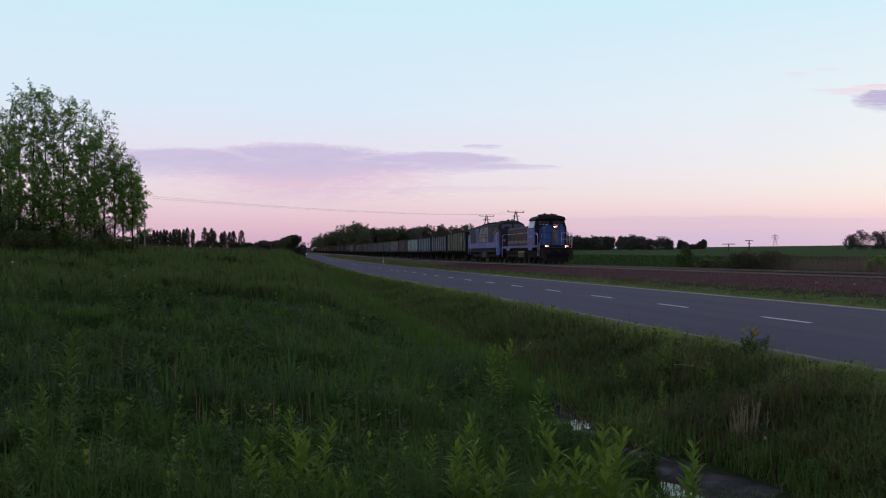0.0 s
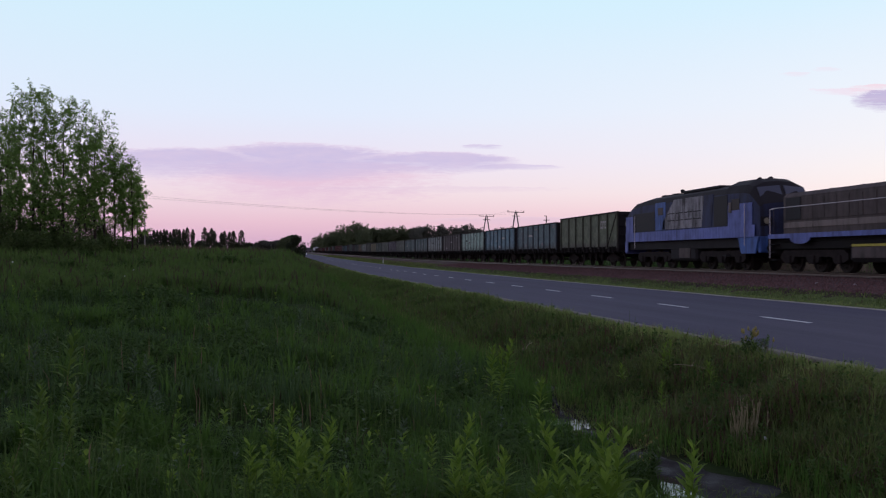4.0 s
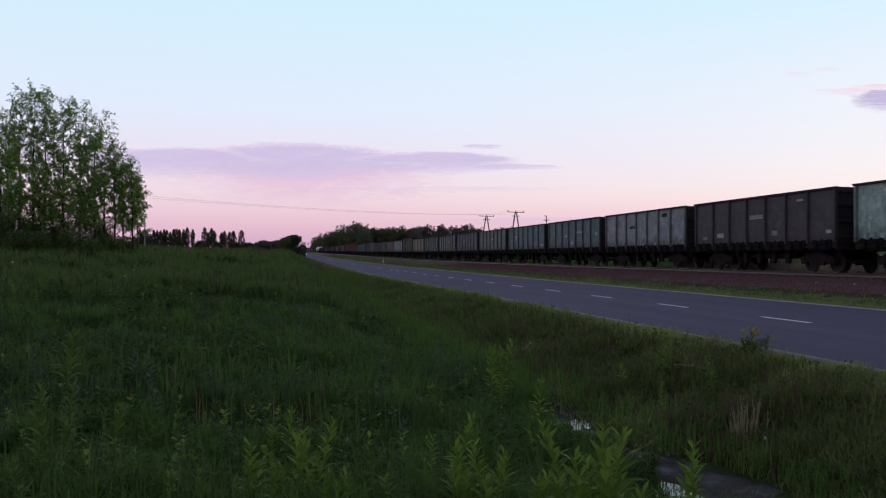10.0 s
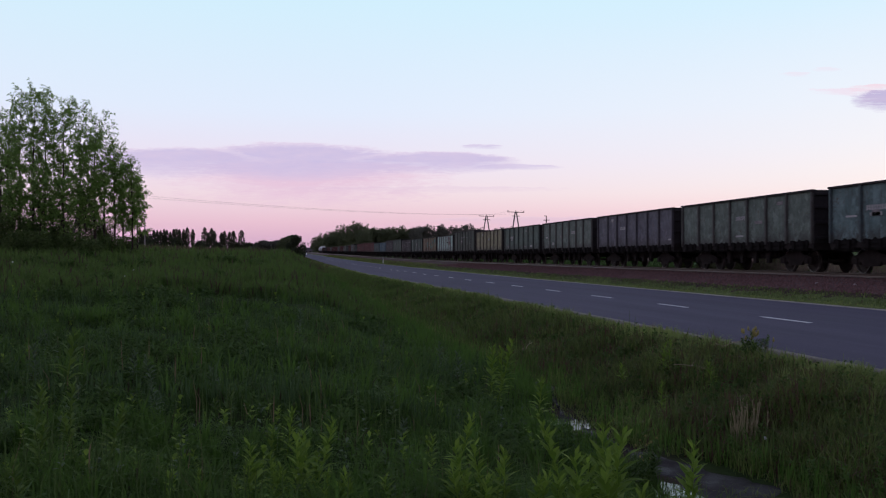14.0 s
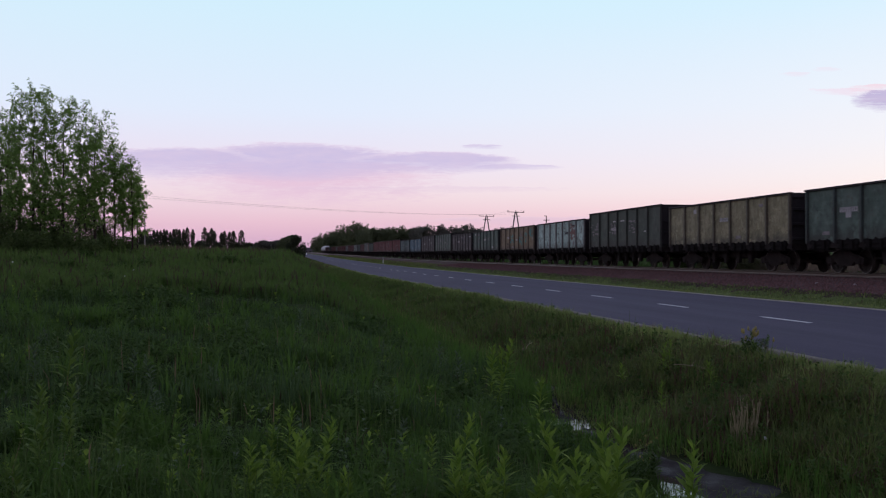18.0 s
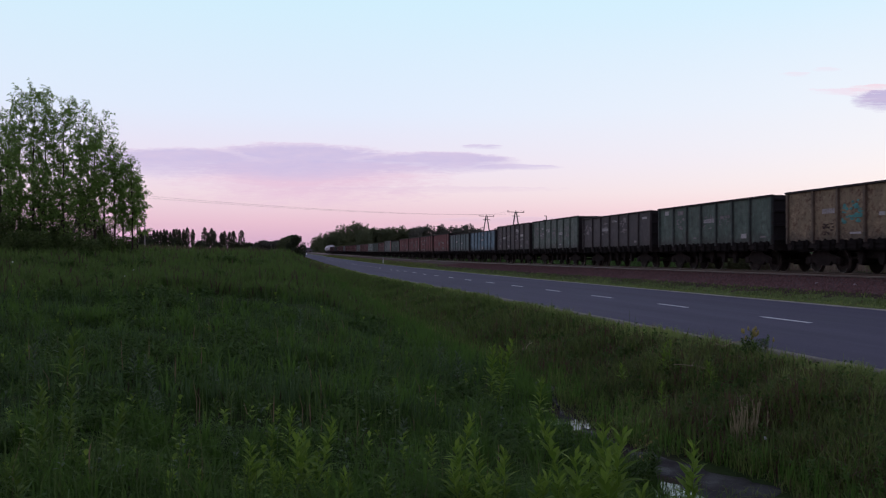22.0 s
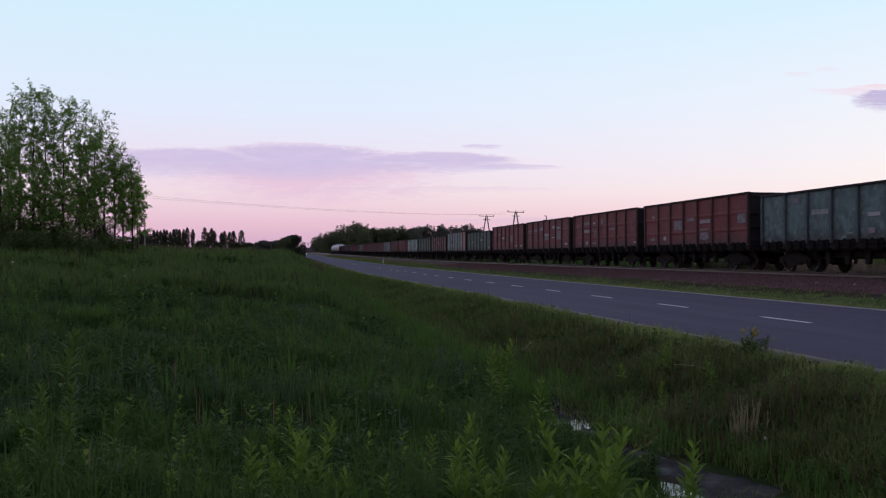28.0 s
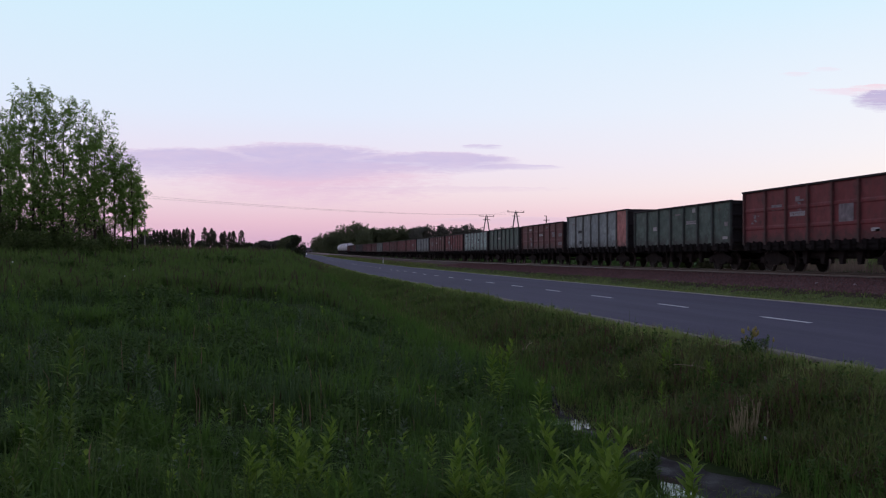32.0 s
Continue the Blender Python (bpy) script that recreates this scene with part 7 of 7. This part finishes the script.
        place(tree, x, y, label, category, group)
    # one dome in two halves: lit left and dark right by leaf colour
    rounded("roadside_tree", 508, 215, 420, 4.2, "dense round dark green tree beside the far road", 0.2, 81, "wood_leaf", n=9000)
    rounded("roadside_tree", 523, 210, 418, 4.2, "dense round dark tree beside the far road", 0.2, 82, "poplar_leaf", n=9000)
    for i, (px, top, wd) in enumerate(((455, 430, 3.0), (466, 427, 3.4), (478, 429, 3.4), (490, 427, 3.2), (501, 425, 2.6))):
        rounded("hedge_shrub", px, 240, top, wd, "low dark hedge shrub by the far road", 0.28, 90 + i, n=1600, category="shrub", group="hedge by the far road")
    rounded("field_shrub", 1213, 62, 437, 1.15, "narrow dark leafy shrub behind the railway", 0.07, 101, "thicket", category="shrub")
    for i, (px, top, wd) in enumerate(((1300, 452, 1.8), (1322, 447, 2.0), (1345, 448, 2.2), (1368, 447, 2.0), (1386, 453, 1.6), (1250, 460, 1.4))):
        rounded("field_shrub", px, 58, top, wd, "grey-green scrubby shrub behind the railway", 0.08, 110 + i, "scrub", category="shrub", group="scrub behind the railway")
    rounded("field_shrub", 1556, 52, 456, 1.5, "dark leafy shrub among the dry reeds", 0.08, 120, "leaf", category="shrub")
    # skyline and field-edge trees carry the haze in their leaf colour
    for i, (px, top, wd) in enumerate(((1508, 416, 5.0), (1524, 409, 6.0), (1553, 411, 5.0), (1566, 407, 6.5))):
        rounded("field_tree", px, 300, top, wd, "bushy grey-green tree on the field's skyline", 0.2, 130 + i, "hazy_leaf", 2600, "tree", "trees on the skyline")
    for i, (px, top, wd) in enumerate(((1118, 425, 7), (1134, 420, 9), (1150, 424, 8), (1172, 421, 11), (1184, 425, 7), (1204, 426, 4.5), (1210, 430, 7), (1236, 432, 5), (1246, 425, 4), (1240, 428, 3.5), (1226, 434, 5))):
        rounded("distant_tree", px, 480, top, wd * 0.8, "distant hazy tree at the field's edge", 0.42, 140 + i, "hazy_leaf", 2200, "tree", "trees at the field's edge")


build_trees()


woods("woodland_near_line", [(556, 600, 900, 3, 18.5), (582, 612, 680, 3, 19.5), (607, 643, 660, 3, 25.0), (640, 728, 520, 3, 16.2)], "dark green broadleaf wood behind the railway", 5, 0.5, 27, "wood_leaf", 3.4, 0.6)
woods("woodland_far", [(724, 840, 520, 2, 16.0), (840, 1000, 520, 2, 13.6), (1000, 1118, 540, 2, 8.6)], "distant dark wood beyond the fields", 6, 0.48, 24, gap=3.4, puff=0.55)

# ---- herbs in the foreground ----
def herb_meshes(seed, height, leaf_len, n_leaves, flower=False):
    """Stem and lance-shaped leaves of one shoot; every leaf is folded along its midrib."""
    g = random.Random(seed)
    bm = bmesh.new()
    p = Vector((0, 0, 0))
    lean = Vector((g.gauss(0, 0.14), g.gauss(0, 0.14), 1)).normalized()
    spine = [p.copy()]
    for i in range(5):
        q = p + (lean + Vector((g.gauss(0, 0.05), g.gauss(0, 0.05), 0))) * height / 5
        rod(bm, p, q, 0.006 * (1 - 0.12 * i), 0.006 * (1 - 0.12 * (i + 1)), 5)
        p = q
        spine.append(p.copy())
    stem = mesh_of(bm, "stem", M["plant"])
    verts, tris = [], []
    for i in range(n_leaves):
        w = 0.12 + 0.88 * (i / n_leaves) ** 0.8
        k = min(int(w * 5), 4)
        root = spine[k].lerp(spine[k + 1], w * 5 - k)
        a = i * 2.4 + g.uniform(-0.4, 0.4)
        up = 0.15 + 1.1 * w ** 1.6 + g.uniform(-0.3, 0.3)
        length = leaf_len * (0.65 + 0.6 * math.sin(math.pi * min(1, w))) * g.uniform(0.8, 1.15)
        out = Vector((math.cos(a), math.sin(a), up)).normalized()
        side = Vector((-math.sin(a), math.cos(a), 0)) * length * g.uniform(0.13, 0.19)
        droop = Vector((0, 0, -length * 0.18 * (1.2 - w)))
        m = root + out * length * 0.5
        t = root + out * length + droop
        o = len(verts)
        lift = Vector((0, 0, length * 0.05))
        verts += [root, m + side + lift, m, m - side + lift, t]
        tris += [(o, o + 2, o + 1), (o, o + 3, o + 2), (o + 1, o + 2, o + 4), (o + 2, o + 3, o + 4)]
    leaves = mesh_from("leaves", [tuple(v) for v in verts], tris, M["plant"])
    return stem, leaves, spine[-1]


def herb_at(tan_x, dist, meshes, turn, size, name="leafy_herb", label="bright green leafy herb shoot in the meadow", group="herb shoots", mats=None):
    x, y = spot(tan_x, dist)
    thing = group_empty(name)
    st, lv, tip = meshes
    a = put("stem", st, thing)
    b = put("leaves", lv, thing)
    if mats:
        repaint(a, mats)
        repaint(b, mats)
    thing.matrix_world = Matrix.Translation((x, y, float(ground_z(x, y)) - 0.03)) @ Matrix.Rotation(turn, 4, "Z") @ Matrix.Scale(size, 4)
    tagged(thing, label, "plant", group)
    return thing


def build_herbs():
    kinds = [herb_meshes(s, h, l, n) for s, h, l, n in ((1, 0.62, 0.116, 40), (2, 0.72, 0.11, 46), (3, 0.5, 0.112, 35), (4, 0.66, 0.105, 42), (5, 0.45, 0.108, 30))]
    g = random.Random(17)
    def from_top(px, top, k, dist, **more):
        """A shoot whose tip shows at that column and row from that distance."""
        x, y = spot((px - 784) / 1608, dist)
        z = 1.38 + (457 - top) * dist / 1608
        h = (1, 2, 3, 4, 5)[k] and kinds[k][2].z
        herb_at((px - 784) / 1608, dist, kinds[k], g.uniform(0, 6.28), max(0.4, (z - float(ground_z(x, y)) + 0.03) / h), **more)
    for px, top, k, d in ((462, 780, 0, 5.6), (440, 815, 2, 5.5), (485, 800, 3, 5.8), (538, 752, 1, 5.7), (555, 770, 0, 5.9), (520, 790, 3, 5.5), (600, 842, 4, 5.4), (632, 846, 2, 5.5), (580, 830, 3, 5.6),
                          (50, 692, 1, 6.6), (62, 745, 0, 6.3), (120, 680, 3, 7.2), (158, 735, 1, 6.2), (185, 722, 0, 6.4), (108, 590, 4, 9.5), (45, 815, 2, 5.6), (20, 830, 3, 5.6),
                          (505, 725, 4, 6.9), (785, 735, 1, 6.6), (845, 792, 0, 5.7), (870, 775, 1, 5.8), (890, 800, 3, 5.6), (830, 830, 2, 5.5), (940, 845, 4, 5.5), (1040, 752, 1, 6.0), (1062, 765, 0, 6.1),
                          (1085, 800, 3, 5.7), (1055, 812, 2, 5.6), (1105, 838, 4, 5.6), (1195, 798, 1, 5.9), (1020, 850, 3, 5.5), (700, 848, 2, 5.6), (370, 850, 4, 5.5), (985, 840, 4, 5.7),
                          (875, 602, 1, 12.5), (868, 612, 0, 12.6), (886, 618, 3, 12.3), (950, 672, 4, 11.5)):
        # shoots far off and at the left take the leaves with painted-in shade
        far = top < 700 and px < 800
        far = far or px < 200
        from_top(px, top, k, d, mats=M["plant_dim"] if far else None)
        if not far and d < 10:
            from_top(px + g.uniform(-26, 26), top + g.uniform(12, 45), g.randrange(5), d + g.uniform(-0.2, 0.25))
    # scattered smaller shoots further off
    for i in range(46):
        px, d = g.uniform(0, 900), g.uniform(7.5, 16)
        x, y = spot((px - 784) / 1608, d)
        if x < DITCH_X - 0.6:
            herb_at((px - 784) / 1608, d, kinds[g.randrange(5)], g.uniform(0, 6.28), g.uniform(0.55, 0.9), mats=M["grey_herb"] if i % 3 == 0 else M["herb_dark"],
                    name="meadow_weed", label="grey-green leafy weed among the meadow grass" if i % 3 == 0 else "dark green leafy weed among the meadow grass", group="meadow weeds")
    # pale shoots on the road-side bank
    def on_bank(tan_x, slope):
        """Distance at which a line of sight of that downward slope meets the ground."""
        d = 7.0
        while 1.38 - slope * d > float(ground_z(*spot(tan_x, d))) and d < 22:
            d += 0.05
        return d
    for i, (tan_x, slope, size) in enumerate(((0.241, 0.135, 0.95), (0.247, 0.133, 0.85), (0.198, 0.146, 0.9), (0.239, 0.182, 0.85), (0.3, 0.15, 1.0))):
        herb_at(tan_x, on_bank(tan_x, slope), kinds[i], 1.3 * i, size, "bank_weed", "pale green leafy shoot on the ditch bank", "bank weeds")
    # weed with a yellow head at the road's edge
    tuft = herb_at((1330 - 784) / 1608, 15.0, kinds[4], 0.4, 1.0, "roadside_weed", "bushy roadside weed with dull yellow flower heads", "")
    for i in range(18):
        ob = put("shoot", kinds[i % 5][1], tuft, pose(g.gauss(0, 0.13), g.gauss(0, 0.1), 0, g.gauss(0, 10), g.gauss(0, 10), 40 * i) @ Matrix.Scale(g.uniform(0.62, 0.9), 4))
        repaint(ob, M["herb_dark"])
        bm = lathe(bmesh.new(), [(0, 0.008), (0.03, 0.022), (0.09, 0.007)], "z", 6)
        fl = part("flower_head", bm, M["yellow_flower"], tuft)
        fl.matrix_local = pose(g.gauss(0, 0.1), g.gauss(0, 0.08), g.uniform(0.42, 0.64))
    tuft.matrix_world = Matrix.Translation((*spot((1333 - 784) / 1608, 13.6), float(ground_z(*spot((1333 - 784) / 1608, 13.6))) - 0.04)) @ Matrix.Scale(0.8, 4)
    # flowering plants at the water
    for i, (px, d) in enumerate(((1115, 8.2), (1135, 8.4), (1150, 8.6))):
        t = herb_at((px - 784) / 1608, d, kinds[i], i, 0.7, "marsh_plant", "dark marsh plant with small yellow flowers at the ditch", "marsh plants", M["herb_dark"])
        for k in range(6):
            ob = put("shoot", kinds[(i + k) % 5][1], t, pose(g.gauss(0, 0.08), g.gauss(0, 0.08), 0, g.gauss(0, 12), g.gauss(0, 12), 60 * k) @ Matrix.Scale(g.uniform(0.75, 1.05), 4))
            repaint(ob, M["herb_dark"])
            fl = part("flower_head", lathe(bmesh.new(), [(0, 0.006), (0.012, 0.014), (0.026, 0.006)], "z", 6), M["yellow_flower"], t)
            fl.matrix_local = pose(g.gauss(0, 0.09), g.gauss(0, 0.09), g.uniform(0.5, 0.78))
    # tuft of last year's dry stalks on the bank
    thing = group_empty("dry_stalk_tuft")
    for i in range(64):
        a = pose(g.gauss(0, 0.075), g.gauss(0, 0.06), 0)
        tip = Vector((g.gauss(0, 0.05), g.gauss(0, 0.04), g.uniform(0.22, 0.55)))
        bm = rod(bmesh.new(), (0, 0, 0), tip, 0.0042, 0.0026, 4)
        if i % 2:
            # a drooping empty head
            rod(bm, tip, tip + Vector((g.gauss(0, 0.025), g.gauss(0, 0.02), g.uniform(-0.03, 0.03))), 0.006, 0.002, 4)
        st = part("stalk", bm, M["straw"], thing)
        st.matrix_local = a
    x, y = spot((1318 - 784) / 1608, 9.6)
    thing.matrix_world = Matrix.Translation((x, y, float(ground_z(x, y)) - 0.02))
    tagged(thing, "tuft of pale dry stalks on the ditch bank", "dry grass")
    # dandelion clocks
    for i, (px, top, d) in enumerate(((1353, 775, 9.4), (22, 464, 30), (236, 478, 32), (222, 489, 28))):
        x, y = spot((px - 784) / 1608, d)
        z = 1.38 + (457 - top) * d / 1608
        h = max(0.12, z - float(ground_z(x, y)))
        thing = group_empty("seed_head", pose(x, y, z - h))
        part("stem", rod(bmesh.new(), (0, 0, -0.05), (0, 0, h), 0.004, 0.003, 5), M["plant"], thing)
        bm = bmesh.new()
        bmesh.ops.create_icosphere(bm, subdivisions=1, radius=0.016 + 0.0004 * d)
        for v in bm.verts:
            v.co = v.co * (1 + 0.25 * g.random()) + Vector((0, 0, h))
        part("down", bm, M["down"], thing, "white downy seed head")
        tagged(thing, "white dandelion seed head on a thin stem", "flower", "dandelion seed heads")
    # bleached twigs caught in the bank
    for i, (tan_x, slope) in enumerate(((0.274, 0.142), (0.312, 0.116), (0.094, 0.116))):
        x, y = spot(tan_x, on_bank(tan_x, slope))
        z = float(ground_z(x, y)) + 0.27
        bm = bmesh.new()
        p = Vector((-0.3, 0, 0))
        for k in range(5):
            q = p + Vector((0.13, g.gauss(0, 0.03), g.gauss(0, 0.03)))
            rod(bm, p, q, 0.007, 0.005, 5)
            if k in (1, 3):
                rod(bm, q, q + Vector((0.08, 0.02, 0.08)), 0.005, 0.003, 4)
            p = q
        ob = part("dry_twig", bm, M["straw"])
        ob.matrix_world = pose(x, y, z, 0, 8, 12 + 20 * i)
        tagged(ob, "bleached dry twig caught in the bank grass", "twig", "dry twigs")


M["herb_dark"] = leafy("dark_herb_leaves", (0.05, 0.095, 0.022), (0.11, 0.18, 0.045), 0.55, 0.15, 0.25)
M["straw"] = plain("pale_straw", (0.28, 0.24, 0.14), 0.85, vary=0.4, scale=8.0)
M["yellow_flower"] = plain("yellow_flower", (0.3, 0.26, 0.08), 0.9, vary=0.4, scale=30.0)
M["down"] = plain("white_down", (0.7, 0.7, 0.7), 0.9)
build_herbs()


def build_pale_stones():
    for px, d, size in ((1462, 31.0, 0.06), (1537, 29.0, 0.07)):
        x, y = 19.4, d
        bm = bmesh.new()
        bmesh.ops.create_icosphere(bm, subdivisions=1, radius=size)
        g = random.Random(px)
        for v in bm.verts:
            v.co = Vector((v.co.x * g.uniform(0.7, 1.2), v.co.y * g.uniform(0.7, 1.2), v.co.z * g.uniform(0.5, 0.8)))
        ob = part("pale_stone", bm, M["pale_stone"])
        ob.matrix_world = pose(x + 0.3 * g.random(), y, 0.40 + float(rise(y)))
        tagged(ob, "pale loose stone on the ballast slope", "stone", "pale stones")


M["pale_stone"] = plain("pale_stone", (0.4, 0.38, 0.36), 0.9)
build_pale_stones()


# ---- poles, wires, posts ----
def a_pole(x, y, h, arms=True):
    """Twin-legged line pole with a crossarm and insulators."""
    z = float(ground_z(x, y)) - 0.3
    p = group_empty("line_pole", pose(x, y, z, 0, 0, 22))
    for s in (-1, 1):
        part("leg", rod(bmesh.new(), (s * 2.3, 0, 0), (s * 0.16, 0, h), 0.2, 0.14, 8), M["concrete"], p)
    part("brace", box(bmesh.new(), -1.42, 1.42, -0.07, 0.07, h * 0.42, h * 0.42 + 0.16), M["concrete"], p)
    if arms:
        part("crossarm", box(bmesh.new(), -2.4, 2.4, -0.06, 0.06, h - 0.1, h + 0.04), M["iron"], p)
        for xx in (-2.3, 0.0, 2.3):
            part("insulator", lathe(bmesh.new(), [(h + 0.06, 0.06), (h + 0.2, 0.11), (h + 0.42, 0.05)], "z", 8, (xx, 0, 0)), M["wire"], p)
        part("lower_arm", box(bmesh.new(), -1.1, 1.1, -0.05, 0.05, h - 1.0, h - 0.88), M["iron"], p)
    tagged(p, "concrete A-shaped power line pole with crossarm", "power pole", "power line poles")
    return Vector((x, y, z + h + 0.4))


def wire(a, b, sag, r=0.012):
    bm = bmesh.new()
    last = None
    for i in range(25):
        w = i / 24
        q = a.lerp(b, w) - Vector((0, 0, sag * 4 * w * (1 - w)))
        if last is not None:
            rod(bm, last, q, r, r, 4)
        last = q
    ob = part("overhead_wire", bm, M["wire"])
    return tagged(ob, "thin dark sagging overhead power wire", "wire", "overhead wires")


def build_lines():
    def by_view(px, top, depth):
        x, y = spot((px - 784) / 1608, depth)
        z = 1.38 + (457 - top) * depth / 1608
        return x, y, z - float(ground_z(x, y)) - 0.1
    tops = [a_pole(*by_view(*v)) for v in ((913, 372.5, 214), (861, 380, 240), (150, 339, 130))]
    x, y, h = by_view(967, 378.5, 190)
    z = float(ground_z(x, y)) - 0.3
    p = group_empty("wooden_pole", pose(x, y, z))
    part("shaft", rod(bmesh.new(), (0, 0, 0), (0, 0, h), 0.14, 0.1, 8), M["bark"], p)
    part("arm", box(bmesh.new(), -0.7, 0.7, -0.05, 0.05, h - 1.0, h - 0.88), M["iron"], p)
    part("lamp_arm", box(bmesh.new(), -0.5, 0.05, -0.04, 0.04, h - 0.1, h), M["iron"], p)
    tagged(p, "single dark pole with a short arm", "power pole", "power line poles")
    for dx in (-1.6, 1.6):
        o = Vector((dx * 0.9, -dx * 0.37, 0))
        wire(tops[0] + o, tops[1] + o, 0.4)
        wire(tops[1] + o, tops[2] + o, 0.9)
    # slim mast behind the trees, poles and pylon on the right skyline
    for px, top, d, name, label in ((256, 378, 260, "slim_mast", "slim grey mast behind the trees"),):
        x, y, h = by_view(px, top, d)
        m = group_empty(name, pose(x, y, float(ground_z(x, y)) - 0.2))
        part("shaft", rod(bmesh.new(), (0, 0, 0), (0, 0, h), 0.22, 0.12, 8), M["concrete"], m)
        part("cap", box(bmesh.new(), -0.3, 0.3, -0.3, 0.3, h - 0.1, h + 0.15), M["concrete"], m)
        tagged(m, label, "mast")
    for px, top, d, arm in ((1290, 430, 380, 2.6), (1326, 424, 380, 1.6)):
        x, y, h = by_view(px, top, d)
        m = group_empty("field_pole", pose(x, y, float(ground_z(x, y)) - 0.2, 0, 0, -20))
        part("shaft", rod(bmesh.new(), (0, 0, 0), (0, 0, h), 0.25, 0.18, 6), M["iron"], m)
        part("arm", box(bmesh.new(), -arm, arm, -0.12, 0.12, h - 0.4, h - 0.1), M["iron"], m)
        part("upper_arm", box(bmesh.new(), -arm * 0.4, arm * 0.4, -0.1, 0.1, h - 1.6, h - 1.4), M["iron"], m)
        tagged(m, "dark power pole with a wide crossarm on the far field", "power pole", "poles on the far field")
    x, y, h = by_view(1372, 414, 700)
    m = group_empty("lattice_pylon", pose(x, y, float(ground_z(x, y)) - 0.5, 0, 0, -25))
    for sx in (-1, 1):
        for sy in (-1, 1):
            part("corner_leg", rod(bmesh.new(), (sx * 1.6, sy * 1.6, 0), (sx * 0.3, sy * 0.3, h), 0.09, 0.06, 4), M["galvanised"], m)
    for i in range(6):
        w, w2 = i / 6, (i + 1) / 6
        a, b = 1.6 - 1.3 * w, 1.6 - 1.3 * w2
        part("lattice_bar", rod(bmesh.new(), (-a, -a, h * w), (b, -b, h * w2), 0.06, 0.06, 4), M["galvanised"], m)
        part("lattice_bar", rod(bmesh.new(), (a, -a, h * w), (-b, -b, h * w2), 0.06, 0.06, 4), M["galvanised"], m)
    for z, half in ((0.66, 2.6), (0.8, 3.4), (0.92, 2.2)):
        part("crossarm", rod(bmesh.new(), (-half, 0, h * z), (half, 0, h * z), 0.12, 0.12, 4), M["galvanised"], m)
    tagged(m, "distant grey lattice power pylon", "pylon")
    # roadside marker posts
    for y in (155.4,):
        z = float(rise(y))
        p = group_empty("marker_post", pose(ROAD_X1 + 0.55, y, z - 0.1))
        bm = bmesh.new()
        prism(bm, [(-0.06, -0.05), (0.06, -0.05), (0.04, 0.06), (-0.04, 0.06)], "z", 0.0, 1.15)
        part("post", bm, M["post_white"], p)
        part("reflector_band", box(bmesh.new(), -0.066, 0.066, -0.066, 0.066, 0.85, 1.0), M["iron"], p)
        tagged(p, "white plastic roadside marker post with dark band", "marker post", "roadside marker posts")


M["post_white"] = plain("post_white", (0.75, 0.75, 0.75), 0.6, vary=0.1)
build_lines()


# ---- far end of the road ----
def build_far_end():
    y = 430.0
    z = float(rise(y))
    h = group_empty("farmhouse", pose(23.6, 960.0, float(ground_z(23.6, 900.0)) - 0.1))
    part("wall", box(bmesh.new(), -6, 6, -4, 4, 0, 3.2, 0.05), M["house_wall"], h)
    bm = bmesh.new()
    prism(bm, [(-4.5, 3.2), (0, 6.0), (4.5, 3.2)], "x", -6.4, 6.4)
    part("roof", bm, M["house_roof"], h)
    for x in (-3.5, 0, 3.5):
        part("window", box(bmesh.new(), x - 0.6, x + 0.6, -4.05, -3.98, 1.0, 2.3), M["pane"], h)
    tagged(h, "small grey farmhouse at the far end of the road", "house")
    c = group_empty("parked_car", pose(8.1, y, z - 0.07, 0, 0, 4))
    bm = bmesh.new()
    prism(bm, [(-2.1, 0.35), (-2.1, 0.8), (-1.5, 0.9), (-0.9, 1.4), (0.9, 1.45), (1.6, 0.95), (2.1, 0.85), (2.1, 0.35)], "x", -0.85, 0.85)
    part("body", bm, M["post_white"], c)
    for s in (-1, 1):
        for yy in (-1.3, 1.3):
            part("wheel", lathe(bmesh.new(), [(s * 0.68, 0.3), (s * 0.7, 0.32), (s * 0.88, 0.32), (s * 0.88, 0.2)], "x", 14, (0, yy, 0.32)), M["iron"], c)
        part("side_window", box(bmesh.new(), min(s * 0.84, s * 0.87), max(s * 0.84, s * 0.87), -0.9, 1.0, 0.95, 1.3), M["pane"], c)
    part("windscreen", box(bmesh.new(), -0.7, 0.7, -1.22, -1.16, 0.98, 1.3), M["pane"], c)
    tagged(c, "small pale car standing beside the far road", "car")


M["house_wall"] = plain("house_plaster", (0.2, 0.19, 0.2), 0.9)
M["house_roof"] = plain("house_roof", (0.09, 0.075, 0.075), 0.9)
build_far_end()


# ---- motion ----
def spin_rows(radius, dy, height):
    """A wheelset turning as the train rolls, in its bogie's space."""
    times = np.arange(0, int(DURATION * FPS) + 1) / FPS
    gone = hermite(*KNOTS, times)
    return [(float(t), pose(0, dy, height, math.degrees(float(s) / radius))) for t, s in zip(times, gone)]


def motions():
    for thing, y0 in moving:
        walk(thing, train_rows(y0))
    for sets, radius in ((spinning, 0.475), (spinning_big, 0.525)):
        for dy, wheels in sets.items():
            walk(wheels[0], spin_rows(radius, dy, radius))
            keys = wheels[0].animation_data
            for other in wheels[1:]:
                # all wheelsets of one place in the bogie roll alike
                other.rotation_mode = "QUATERNION"
                other.animation_data_create()
                other.animation_data.action = keys.action
                other.animation_data.action_slot = keys.action_slot


motions()
